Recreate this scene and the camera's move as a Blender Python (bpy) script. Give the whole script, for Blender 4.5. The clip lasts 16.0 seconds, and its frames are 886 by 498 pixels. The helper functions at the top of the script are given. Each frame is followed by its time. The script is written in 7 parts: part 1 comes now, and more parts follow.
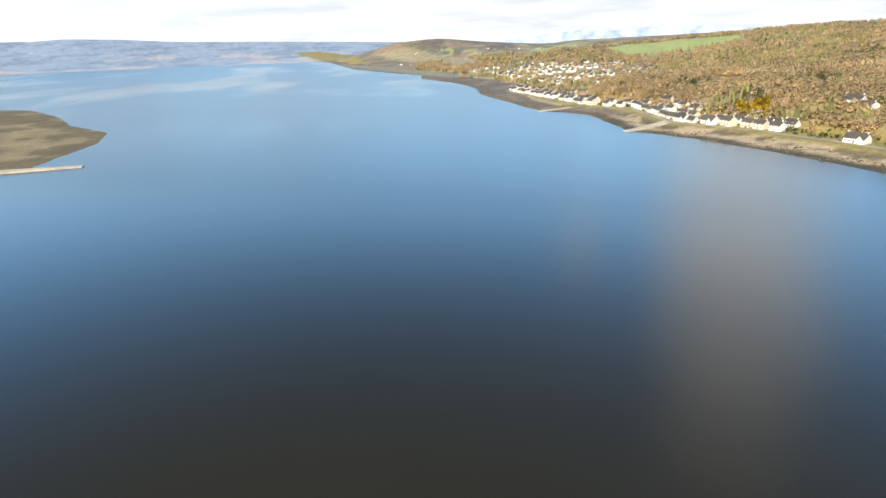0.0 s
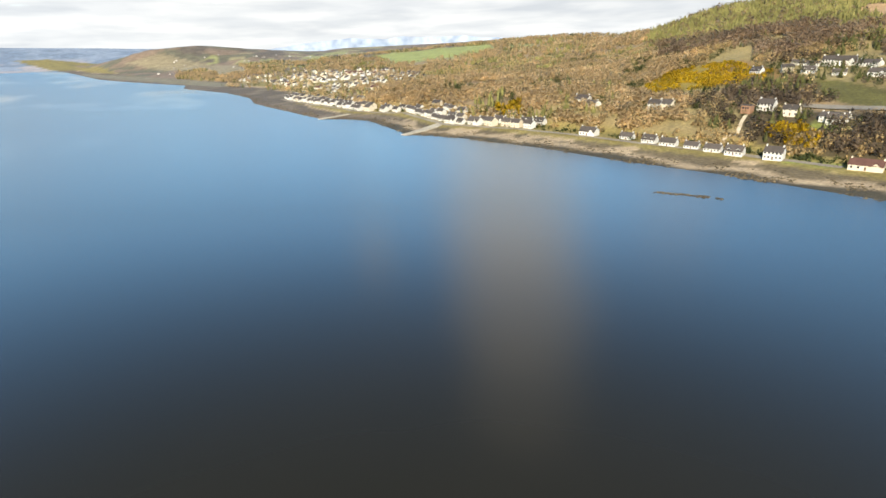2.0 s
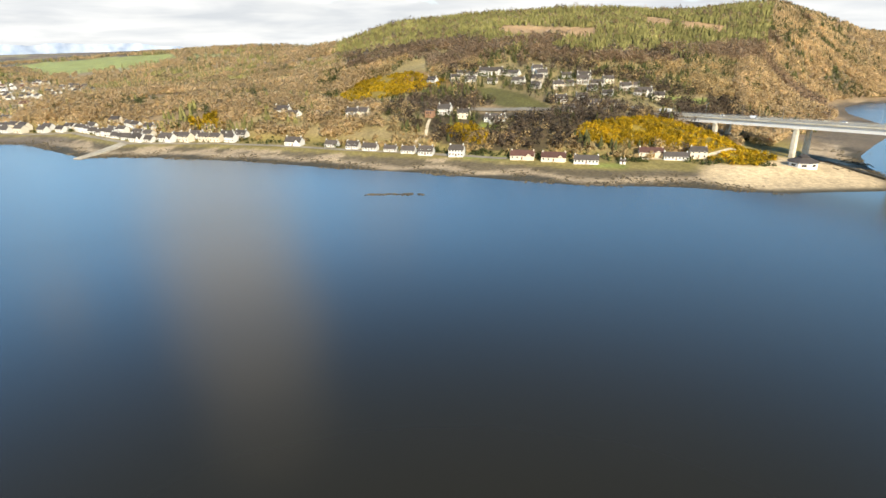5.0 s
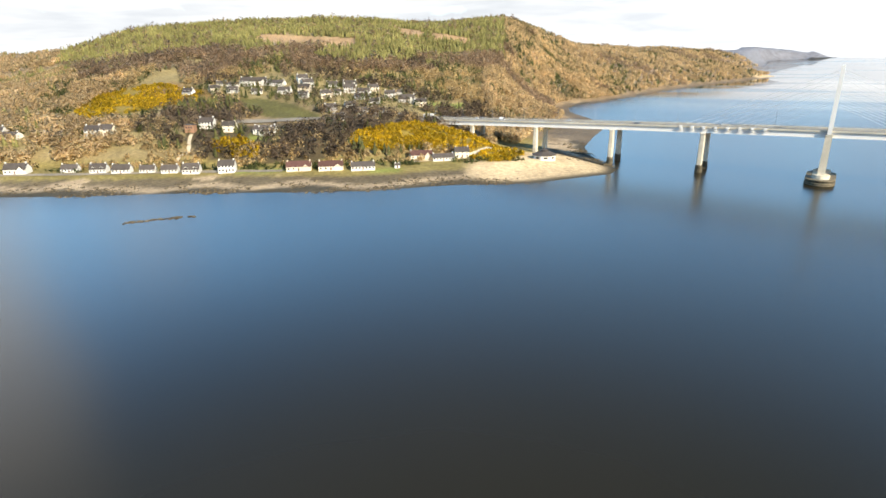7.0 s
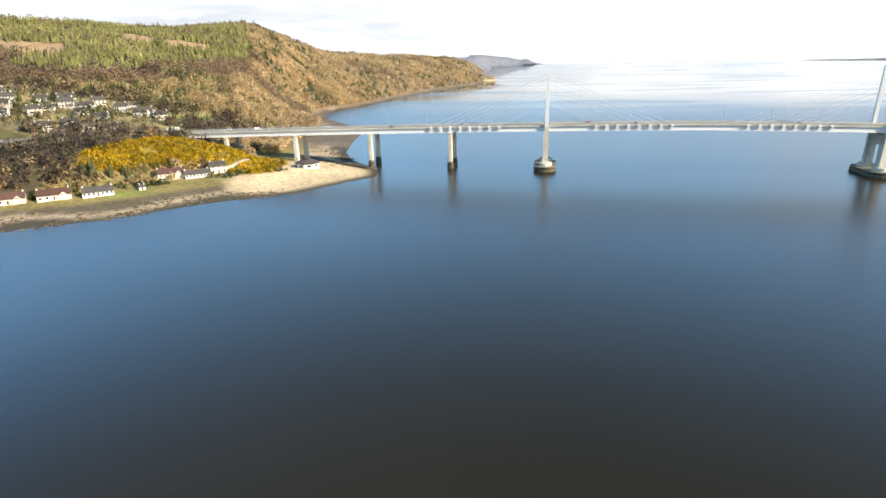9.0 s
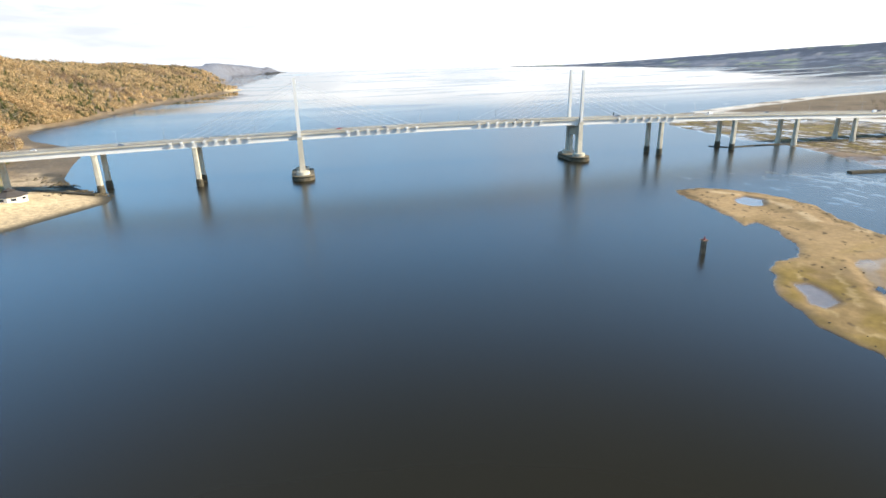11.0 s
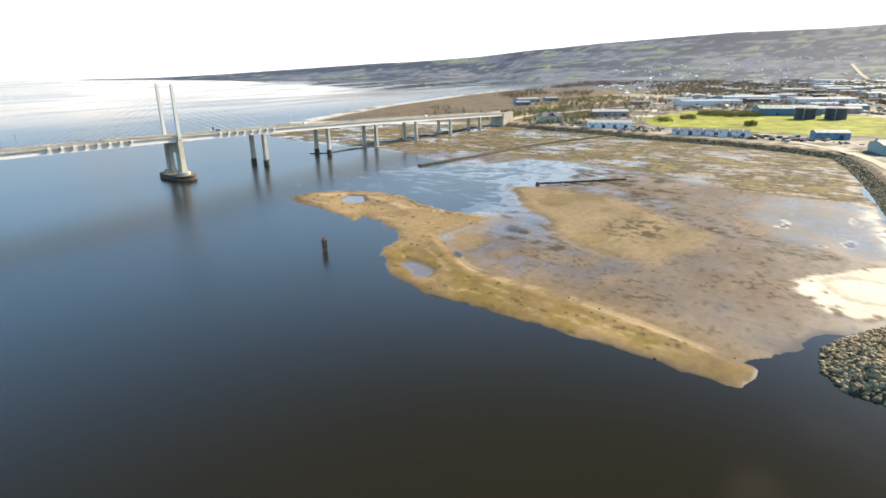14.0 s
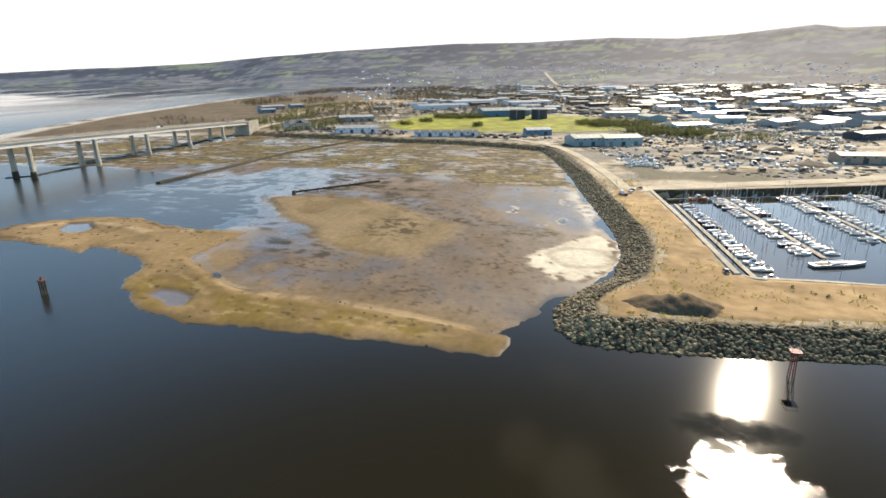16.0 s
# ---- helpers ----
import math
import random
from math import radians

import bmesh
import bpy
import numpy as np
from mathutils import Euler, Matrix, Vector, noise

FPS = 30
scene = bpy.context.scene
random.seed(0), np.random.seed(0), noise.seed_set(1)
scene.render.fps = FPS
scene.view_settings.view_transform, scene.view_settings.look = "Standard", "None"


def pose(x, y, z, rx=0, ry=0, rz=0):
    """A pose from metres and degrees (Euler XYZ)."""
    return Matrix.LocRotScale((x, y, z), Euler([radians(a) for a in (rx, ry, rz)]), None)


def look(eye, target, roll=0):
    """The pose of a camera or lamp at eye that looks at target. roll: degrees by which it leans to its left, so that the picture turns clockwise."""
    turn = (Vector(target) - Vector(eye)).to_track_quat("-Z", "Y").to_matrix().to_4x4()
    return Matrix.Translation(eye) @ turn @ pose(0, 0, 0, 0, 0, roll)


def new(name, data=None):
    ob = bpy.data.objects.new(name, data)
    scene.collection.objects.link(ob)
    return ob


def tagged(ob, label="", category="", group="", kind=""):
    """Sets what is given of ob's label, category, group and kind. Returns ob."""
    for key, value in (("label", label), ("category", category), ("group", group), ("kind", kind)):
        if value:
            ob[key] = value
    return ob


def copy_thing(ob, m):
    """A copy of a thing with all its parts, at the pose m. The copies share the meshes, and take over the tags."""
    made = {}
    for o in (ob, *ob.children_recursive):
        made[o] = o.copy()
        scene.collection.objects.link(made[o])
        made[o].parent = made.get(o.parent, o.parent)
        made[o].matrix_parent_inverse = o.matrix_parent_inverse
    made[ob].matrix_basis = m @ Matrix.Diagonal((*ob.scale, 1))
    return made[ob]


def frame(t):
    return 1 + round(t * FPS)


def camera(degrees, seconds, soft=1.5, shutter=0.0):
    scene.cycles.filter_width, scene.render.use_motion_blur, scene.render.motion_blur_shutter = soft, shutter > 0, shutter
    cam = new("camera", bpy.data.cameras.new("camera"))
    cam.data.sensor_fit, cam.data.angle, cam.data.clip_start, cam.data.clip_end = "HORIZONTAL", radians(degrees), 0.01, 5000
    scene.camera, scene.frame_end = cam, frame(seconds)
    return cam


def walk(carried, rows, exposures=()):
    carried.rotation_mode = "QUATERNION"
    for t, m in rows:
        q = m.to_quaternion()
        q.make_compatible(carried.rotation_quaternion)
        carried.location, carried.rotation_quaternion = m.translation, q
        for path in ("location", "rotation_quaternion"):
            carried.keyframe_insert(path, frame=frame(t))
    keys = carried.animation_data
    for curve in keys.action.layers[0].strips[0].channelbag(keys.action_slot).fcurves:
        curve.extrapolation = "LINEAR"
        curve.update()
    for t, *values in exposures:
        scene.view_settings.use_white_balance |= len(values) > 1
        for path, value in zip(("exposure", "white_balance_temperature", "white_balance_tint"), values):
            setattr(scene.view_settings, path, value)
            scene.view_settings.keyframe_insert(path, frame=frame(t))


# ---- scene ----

EYE = (-116.31, -463.0, 84.1)          # hovering over the firth
# seconds, heading (left of +y), pitch, roll in degrees
TURN = [
    (0, 109.83, -20.11, -1.83),
    (0.5, 103.54, -20.05, -1.96),
    (1, 97.84, -20.06, -1.81),
    (1.5, 92.73, -20.12, -1.49),
    (2, 87.72, -20.01, -1.54),
    (2.5, 83.42, -19.98, -1.44),
    (3, 79.24, -19.97, -1.32),
    (3.5, 74.27, -19.88, -1.11),
    (4, 68.82, -19.81, -0.94),
    (4.5, 63.52, -19.71, -0.79),
    (5, 58.03, -19.57, -0.73),
    (5.5, 52.40, -19.41, -0.71),
    (6, 46.67, -19.25, -0.71),
    (6.5, 40.87, -19.11, -0.70),
    (7, 35.19, -18.97, -0.71),
    (7.5, 29.22, -18.84, -0.66),
    (8, 23.10, -18.77, -0.68),
    (8.5, 17.09, -18.69, -0.77),
    (9, 11.09, -18.62, -1.00),
    (9.5, 5.06, -18.56, -1.27),
    (10, -1.05, -18.51, -1.48),
    (10.5, -7.30, -18.45, -1.52),
    (11, -13.59, -18.38, -1.46),
    (11.5, -19.97, -18.33, -1.36),
    (12, -25.84, -18.25, -1.28),
    (12.5, -32.21, -18.20, -1.14),
    (13, -38.49, -18.08, -1.07),
    (13.5, -45.48, -18.04, -1.03),
    (14, -52.60, -17.91, -0.96),
    (14.5, -59.32, -17.81, -0.86),
    (15, -65.46, -17.74, -0.80),
    (15.5, -71.43, -17.68, -0.75),
    (16, -77.72, -17.62, -0.69),
]


def heading(yaw, pitch):
    a, b = radians(yaw), radians(pitch)
    return Vector((-math.sin(a) * math.cos(b), math.cos(a) * math.cos(b), math.sin(b)))


cam = camera(77.3, 16.0, soft=1.6)
walk(cam, [(t, look(EYE, Vector(EYE) + heading(yaw, pitch), roll)) for t, yaw, pitch, roll in TURN],
     [(0.0, 1.38, 6450, 8), (3.5, 1.18, 6700, 8), (7.0, 1.42, 6600, 9), (11.0, 1.42, 6450, 9), (13.0, 1.42, 6700, 10), (14.5, 1.30, 6900, 10), (15.5, 1.14, 6950, 10), (16.0, 0.98, 7000, 11)])

# ---- daylight: high thin cloud over a blue sky, sun to the south-west ----
SUN_AZ, SUN_EL = 109.3, 28.6           # degrees east of +y, degrees up
world = bpy.data.worlds.new("sky")
scene.world = world
world.use_nodes = True
wn, wl = world.node_tree.nodes, world.node_tree.links
wn.clear()
w_out, w_bg = wn.new("ShaderNodeOutputWorld"), wn.new("ShaderNodeBackground")
w_sky = wn.new("ShaderNodeTexSky")
w_sky.sky_type, w_sky.sun_disc = "NISHITA", False
w_sky.sun_elevation, w_sky.sun_rotation = radians(SUN_EL), radians(SUN_AZ)
w_sky.air_density, w_sky.dust_density, w_sky.ozone_density = 1.1, 0.25, 4.0
w_co, w_sep = wn.new("ShaderNodeTexCoord"), wn.new("ShaderNodeSeparateXYZ")
wl.new(w_co.outputs["Generated"], w_sep.inputs[0])


def w_math(op, a, b=None, clamp=False):
    n = wn.new("ShaderNodeMath")
    n.operation, n.use_clamp = op, clamp
    for k, v in enumerate((a, b)):
        if v is None:
            continue
        if isinstance(v, (int, float)):
            n.inputs[k].default_value = v
        else:
            wl.new(v, n.inputs[k])
    return n.outputs[0]


# clouds on a flat layer overhead, closing up towards the horizon
w_up = w_math("MAXIMUM", w_sep.outputs["Z"], 0.0)
w_den = w_math("ADD", w_up, 0.10)
w_flat = wn.new("ShaderNodeCombineXYZ")
wl.new(w_math("DIVIDE", w_sep.outputs["X"], w_den), w_flat.inputs[0])
wl.new(w_math("DIVIDE", w_sep.outputs["Y"], w_den), w_flat.inputs[1])
w_noise = wn.new("ShaderNodeTexNoise")
w_noise.inputs["Scale"].default_value, w_noise.inputs["Detail"].default_value = 1.1, 6.0
w_noise.inputs["Roughness"].default_value, w_noise.inputs["Distortion"].default_value = 0.55, 0.6
wl.new(w_flat.outputs[0], w_noise.inputs["Vector"])
w_low = wn.new("ShaderNodeMapRange")          # how far the cloud closes, by height
w_low.inputs["From Min"].default_value, w_low.inputs["From Max"].default_value = 0.05, 0.30
w_low.inputs["To Min"].default_value, w_low.inputs["To Max"].default_value = 0.6, -0.27
wl.new(w_up, w_low.inputs["Value"])
w_cov = wn.new("ShaderNodeMapRange")
w_cov.inputs["From Min"].default_value, w_cov.inputs["From Max"].default_value = 0.42, 0.85
wl.new(w_math("ADD", w_noise.outputs["Fac"], w_low.outputs["Result"]), w_cov.inputs["Value"])
w_mix = wn.new("ShaderNodeMix")
w_mix.data_type = "RGBA"
wl.new(w_cov.outputs["Result"], w_mix.inputs["Factor"])
w_hue = wn.new("ShaderNodeHueSaturation")     # a clear, deep blue
w_hue.inputs["Hue"].default_value = 0.496
wl.new(w_sky.outputs["Color"], w_hue.inputs["Color"])
w_deep = wn.new("ShaderNodeMapRange")           # the blue deepens overhead
w_deep.interpolation_type = "SMOOTHSTEP"
w_deep.inputs["From Min"].default_value, w_deep.inputs["From Max"].default_value = 0.28, 0.62
w_deep.inputs["To Min"].default_value = 1.0
wl.new(w_up, w_deep.inputs["Value"])
w_blue = wn.new("ShaderNodeMix")
w_blue.data_type, w_blue.blend_type = "RGBA", "MULTIPLY"
w_blue.inputs["Factor"].default_value = 1.0
wl.new(w_hue.outputs["Color"], w_blue.inputs["A"])
wl.new(w_deep.outputs["Result"], w_blue.inputs["B"])
wl.new(w_blue.outputs["Result"], w_mix.inputs["A"])
w_tone = wn.new("ShaderNodeValToRGB")          # thicker cloud is greyer
w_tone.color_ramp.elements[0].position, w_tone.color_ramp.elements[1].position = 0.42, 0.62
w_tone.color_ramp.elements[0].color, w_tone.color_ramp.elements[1].color = (0.84, 0.86, 0.89, 1), (1, 1, 1, 1)
w_grey = wn.new("ShaderNodeTexNoise")
w_grey.inputs["Scale"].default_value, w_grey.inputs["Detail"].default_value = 0.9, 5.0
wl.new(w_flat.outputs[0], w_grey.inputs["Vector"])
wl.new(w_grey.outputs["Fac"], w_tone.inputs["Fac"])
w_gain = wn.new("ShaderNodeMix")
w_gain.data_type, w_gain.blend_type = "RGBA", "MULTIPLY"
w_gain.inputs["Factor"].default_value = 1.0
wl.new(w_tone.outputs["Color"], w_gain.inputs["A"])
w_sunward = wn.new("ShaderNodeVectorMath")      # thin cloud is brighter towards the sun
w_sunward.operation = "DOT_PRODUCT"
wl.new(w_co.outputs["Generated"], w_sunward.inputs[0])
w_sunward.inputs[1].default_value = (math.sin(radians(SUN_AZ)), math.cos(radians(SUN_AZ)), 0.0)
w_glare = wn.new("ShaderNodeMapRange")
w_glare.inputs["From Min"].default_value, w_glare.inputs["From Max"].default_value = -0.75, 0.35
w_glare.inputs["To Min"].default_value, w_glare.inputs["To Max"].default_value = 3.05, 4.3
wl.new(w_sunward.outputs["Value"], w_glare.inputs["Value"])
wl.new(w_glare.outputs["Result"], w_gain.inputs["B"])
w_zen = wn.new("ShaderNodeMapRange")            # deepest on the sun's side of the zenith
w_zen.inputs["From Min"].default_value, w_zen.inputs["From Max"].default_value = -0.7, 0.7
w_zen.inputs["To Min"].default_value, w_zen.inputs["To Max"].default_value = 0.55, 0.18
wl.new(w_sunward.outputs["Value"], w_zen.inputs["Value"])
wl.new(w_zen.outputs["Result"], w_deep.inputs["To Max"])
w_top = wn.new("ShaderNodeMapRange")           # the cloud bank stands higher on that side
w_top.inputs["From Min"].default_value, w_top.inputs["From Max"].default_value = -0.5, 0.2
w_top.inputs["To Min"].default_value, w_top.inputs["To Max"].default_value = 0.20, 0.25
wl.new(w_sunward.outputs["Value"], w_top.inputs["Value"])
wl.new(w_top.outputs["Result"], w_low.inputs["From Max"])
for slot, away, near in (("Saturation", 1.16, 1.05), ("Value", 1.30, 0.76)):       # and the blue is paler there
    w_pale = wn.new("ShaderNodeMapRange")
    w_pale.inputs["From Min"].default_value, w_pale.inputs["From Max"].default_value = 0.0, 0.85
    w_pale.inputs["To Min"].default_value, w_pale.inputs["To Max"].default_value = away, near
    wl.new(w_sunward.outputs["Value"], w_pale.inputs["Value"])
    wl.new(w_pale.outputs["Result"], w_hue.inputs[slot])
# long flat streaks of greyer cloud low over the western hills
w_str = wn.new("ShaderNodeTexNoise")
w_str.inputs["Scale"].default_value, w_str.inputs["Detail"].default_value, w_str.inputs["Distortion"].default_value = 1.0, 6.0, 0.4
w_map = wn.new("ShaderNodeMapping")
w_map.inputs["Scale"].default_value = (5.0, 5.0, 42.0)
wl.new(w_co.outputs["Generated"], w_map.inputs["Vector"])
wl.new(w_map.outputs[0], w_str.inputs["Vector"])
w_bar = wn.new("ShaderNodeValToRGB")
w_bar.color_ramp.elements[0].position, w_bar.color_ramp.elements[1].position = 0.36, 0.60
w_bar.color_ramp.elements[0].color, w_bar.color_ramp.elements[1].color = (0.80, 0.82, 0.85, 1), (1, 1, 1, 1)
wl.new(w_str.outputs["Fac"], w_bar.inputs["Fac"])
w_streaky = wn.new("ShaderNodeMix")
w_streaky.data_type, w_streaky.blend_type = "RGBA", "MULTIPLY"
wl.new(w_gain.outputs["Result"], w_streaky.inputs["A"])
wl.new(w_bar.outputs["Color"], w_streaky.inputs["B"])
w_east = wn.new("ShaderNodeMapRange")           # less of it towards the sun
w_east.inputs["From Min"].default_value, w_east.inputs["From Max"].default_value = -0.6, 0.5
w_east.inputs["To Min"].default_value, w_east.inputs["To Max"].default_value = 1.0, 0.25
wl.new(w_sunward.outputs["Value"], w_east.inputs["Value"])
wl.new(w_east.outputs["Result"], w_streaky.inputs["Factor"])
wl.new(w_streaky.outputs["Result"], w_mix.inputs["B"])
w_all = w_mix.outputs["Result"]
for c_az, c_el, c_in, c_out, c_lit in ((-80.5, 16.0, 0.5, 9.5, 0.66), (-79.0, 25.0, 0.5, 9.5, 0.54), (-78.5, 34.0, 0.5, 8.0, 0.24), (-95.0, 19.0, 0.2, 3.0, 0.6), (-64.0, 14.0, 0.5, 5.5, 0.35), (93.0, 39.0, 0.3, 4.0, 0.30), (87.0, 37.0, 0.3, 3.0, 0.22), (98.0, 42.0, 0.3, 3.5, 0.25)):   # scattered cumulus
    a, e = radians(c_az), radians(c_el)
    w_dot = wn.new("ShaderNodeVectorMath")
    w_dot.operation = "DOT_PRODUCT"
    wl.new(w_co.outputs["Generated"], w_dot.inputs[0])
    w_dot.inputs[1].default_value = (math.sin(a) * math.cos(e), math.cos(a) * math.cos(e), math.sin(e))
    w_puff = wn.new("ShaderNodeMapRange")
    w_puff.interpolation_type = "SMOOTHSTEP"
    w_puff.inputs["From Min"].default_value, w_puff.inputs["From Max"].default_value = math.cos(radians(c_out)), math.cos(radians(c_in))
    wl.new(w_dot.outputs["Value"], w_puff.inputs["Value"])
    w_cum = wn.new("ShaderNodeMix")
    w_cum.data_type = "RGBA"
    wl.new(w_math("MULTIPLY", w_puff.outputs["Result"], w_math("MULTIPLY", w_math("ADD", w_grey.outputs["Fac"], 0.45), c_lit), True), w_cum.inputs["Factor"])
    wl.new(w_all, w_cum.inputs["A"])
    w_cum.inputs["B"].default_value = (5.9, 5.2, 4.4, 1)
    w_all = w_cum.outputs["Result"]
wl.new(w_all, w_bg.inputs["Color"])
w_bg.inputs["Strength"].default_value = 0.15
wl.new(w_bg.outputs[0], w_out.inputs["Surface"])

sun_data = bpy.data.lights.new("sun", "SUN")
sun_data.energy, sun_data.angle, sun_data.color = 3.9, radians(0.53), (1.0, 0.89, 0.72)
sun = new("sun", sun_data)
sun_from = Vector((math.sin(radians(SUN_AZ)) * math.cos(radians(SUN_EL)), math.cos(radians(SUN_AZ)) * math.cos(radians(SUN_EL)), math.sin(radians(SUN_EL))))
sun.matrix_world = look(sun_from * 3000, (0, 0, 0))

# ---- materials ----
def nodes_of(name):
    m = bpy.data.materials.new(name)
    m.use_nodes = True
    nt = m.node_tree
    return m, nt, nt.nodes["Principled BSDF"]


def world_noise(nt, scale, detail=4.0, rough=0.55, stretch=None):
    geo, tex = nt.nodes.new("ShaderNodeNewGeometry"), nt.nodes.new("ShaderNodeTexNoise")
    tex.inputs["Scale"].default_value, tex.inputs["Detail"].default_value, tex.inputs["Roughness"].default_value = scale, detail, rough
    if stretch:
        mp = nt.nodes.new("ShaderNodeMapping")
        mp.vector_type = "TEXTURE"
        mp.inputs["Scale"].default_value, mp.inputs["Rotation"].default_value = [1 / v for v in stretch[:3]], (0, 0, radians(stretch[3]))
        nt.links.new(geo.outputs["Position"], mp.inputs["Vector"])
        nt.links.new(mp.outputs[0], tex.inputs["Vector"])
    else:
        nt.links.new(geo.outputs["Position"], tex.inputs["Vector"])
    return tex.outputs["Fac"]


def ramp(nt, fac, stops):
    r = nt.nodes.new("ShaderNodeValToRGB")
    while len(r.color_ramp.elements) < len(stops):
        r.color_ramp.elements.new(0.5)
    for e, (p, c) in zip(r.color_ramp.elements, stops):
        e.position = p
        e.color = (*c, 1) if not isinstance(c, (int, float)) else (c, c, c, 1)
    nt.links.new(fac, r.inputs["Fac"])
    return r.outputs["Color"]


def blend(nt, kind, a, b, fac=1.0):
    n = nt.nodes.new("ShaderNodeMix")
    n.data_type, n.blend_type = "RGBA", kind
    for slot, v in (("Factor", fac), ("A", a), ("B", b)):
        if isinstance(v, (int, float)):
            n.inputs[slot].default_value = v if slot == "Factor" else (v, v, v, 1)
        elif isinstance(v, tuple):
            n.inputs[slot].default_value = (*v, 1)
        else:
            nt.links.new(v, n.inputs[slot])
    return n.outputs["Result"]


def bumped(nt, bsdf, fac, strength, dist):
    b = nt.nodes.new("ShaderNodeBump")
    b.inputs["Strength"].default_value, b.inputs["Distance"].default_value = strength, dist
    nt.links.new(fac, b.inputs["Height"])
    nt.links.new(b.outputs[0], bsdf.inputs["Normal"])


def surf(name, dark, light, scale=0.5, rough=0.8, metal=0.0, bump=0.0, big=0.05, island=0.0, spec=0.15, thin=False, patch=0.0):
    """A two-scale mottled surface; thin twigs and leaves let light through."""
    m, nt, bsdf = nodes_of(name)
    fine, wide = world_noise(nt, scale, 6.0), world_noise(nt, big, 3.0)
    col = ramp(nt, fine, [(0.3, dark), (0.7, light)])
    col = blend(nt, "MULTIPLY", col, ramp(nt, wide, [(0.3, 0.72), (0.7, 1.12)]))
    if patch:                                   # stands of one tone beside stands of another
        col = blend(nt, "MULTIPLY", col, ramp(nt, world_noise(nt, 0.013, 3.0, 0.5), [(0.33, 1 - patch), (0.5, 1.0), (0.67, 1 + patch)]))
    if island:
        geo = nt.nodes.new("ShaderNodeNewGeometry")
        col = blend(nt, "MULTIPLY", col, ramp(nt, geo.outputs["Random Per Island"], [(0.0, 1 - island), (1.0, 1 + island)]))
    nt.links.new(col, bsdf.inputs["Base Color"])
    bsdf.inputs["Roughness"].default_value, bsdf.inputs["Metallic"].default_value = rough, metal
    bsdf.inputs["Specular IOR Level"].default_value = spec
    if bump:
        bumped(nt, bsdf, fine, bump, 0.3)
    if thin:
        let, both = nt.nodes.new("ShaderNodeBsdfTranslucent"), nt.nodes.new("ShaderNodeAddShader")
        nt.links.new(col, let.inputs["Color"])
        nt.links.new(bsdf.outputs[0], both.inputs[0])
        nt.links.new(let.outputs[0], both.inputs[1])
        nt.links.new(both.outputs[0], nt.nodes["Material Output"].inputs["Surface"])
    return m


def painted(name, col, rough=0.5, metal=0.0, var=0.12, spec=0.4):
    """Paint or render with slight weathering; each copy differs a little."""
    m, nt, bsdf = nodes_of(name)
    info = nt.nodes.new("ShaderNodeObjectInfo")
    c = blend(nt, "MULTIPLY", col, ramp(nt, world_noise(nt, 0.35, 5.0), [(0.25, 1 - var), (0.75, 1.0)]))
    c = blend(nt, "MULTIPLY", c, ramp(nt, info.outputs["Random"], [(0.0, 1 - var), (1.0, 1.0)]))
    nt.links.new(c, bsdf.inputs["Base Color"])
    bsdf.inputs["Roughness"].default_value, bsdf.inputs["Metallic"].default_value = rough, metal
    bsdf.inputs["Specular IOR Level"].default_value = spec
    return m


def cover_mat(name, rough=0.9, wet=False):
    """Ground whose cover comes from the mesh, broken up at two scales."""
    m, nt, bsdf = nodes_of(name)
    at = nt.nodes.new("ShaderNodeAttribute")
    at.attribute_name = "cover"
    fine, wide = world_noise(nt, 0.35, 8.0, 0.7), world_noise(nt, 0.03, 4.0)
    c = blend(nt, "MULTIPLY", at.outputs["Color"], ramp(nt, fine, [(0.25, 0.72), (0.5, 0.97), (0.75, 1.25)] if wet else [(0.25, 0.45), (0.5, 0.95), (0.75, 1.5)]))
    c = blend(nt, "MULTIPLY", c, ramp(nt, wide, [(0.3, 0.75), (0.7, 1.2)]))
    nt.links.new(c, bsdf.inputs["Base Color"])
    bsdf.inputs["Roughness"].default_value = rough
    bsdf.inputs["Specular IOR Level"].default_value = 0.25
    if wet:
        wt = nt.nodes.new("ShaderNodeAttribute")
        wt.attribute_name = "wet"
        nt.links.new(ramp(nt, wt.outputs["Fac"], [(0.0, 0.9), (0.5, 0.36), (1.0, 0.15)]), bsdf.inputs["Roughness"])
        nt.links.new(ramp(nt, wt.outputs["Fac"], [(0.0, 0.12), (1.0, 0.34)]), bsdf.inputs["Specular IOR Level"])
        bumped(nt, bsdf, fine, 0.12, 0.2)
    else:
        bumped(nt, bsdf, fine, 0.5, 1.0)
    return m


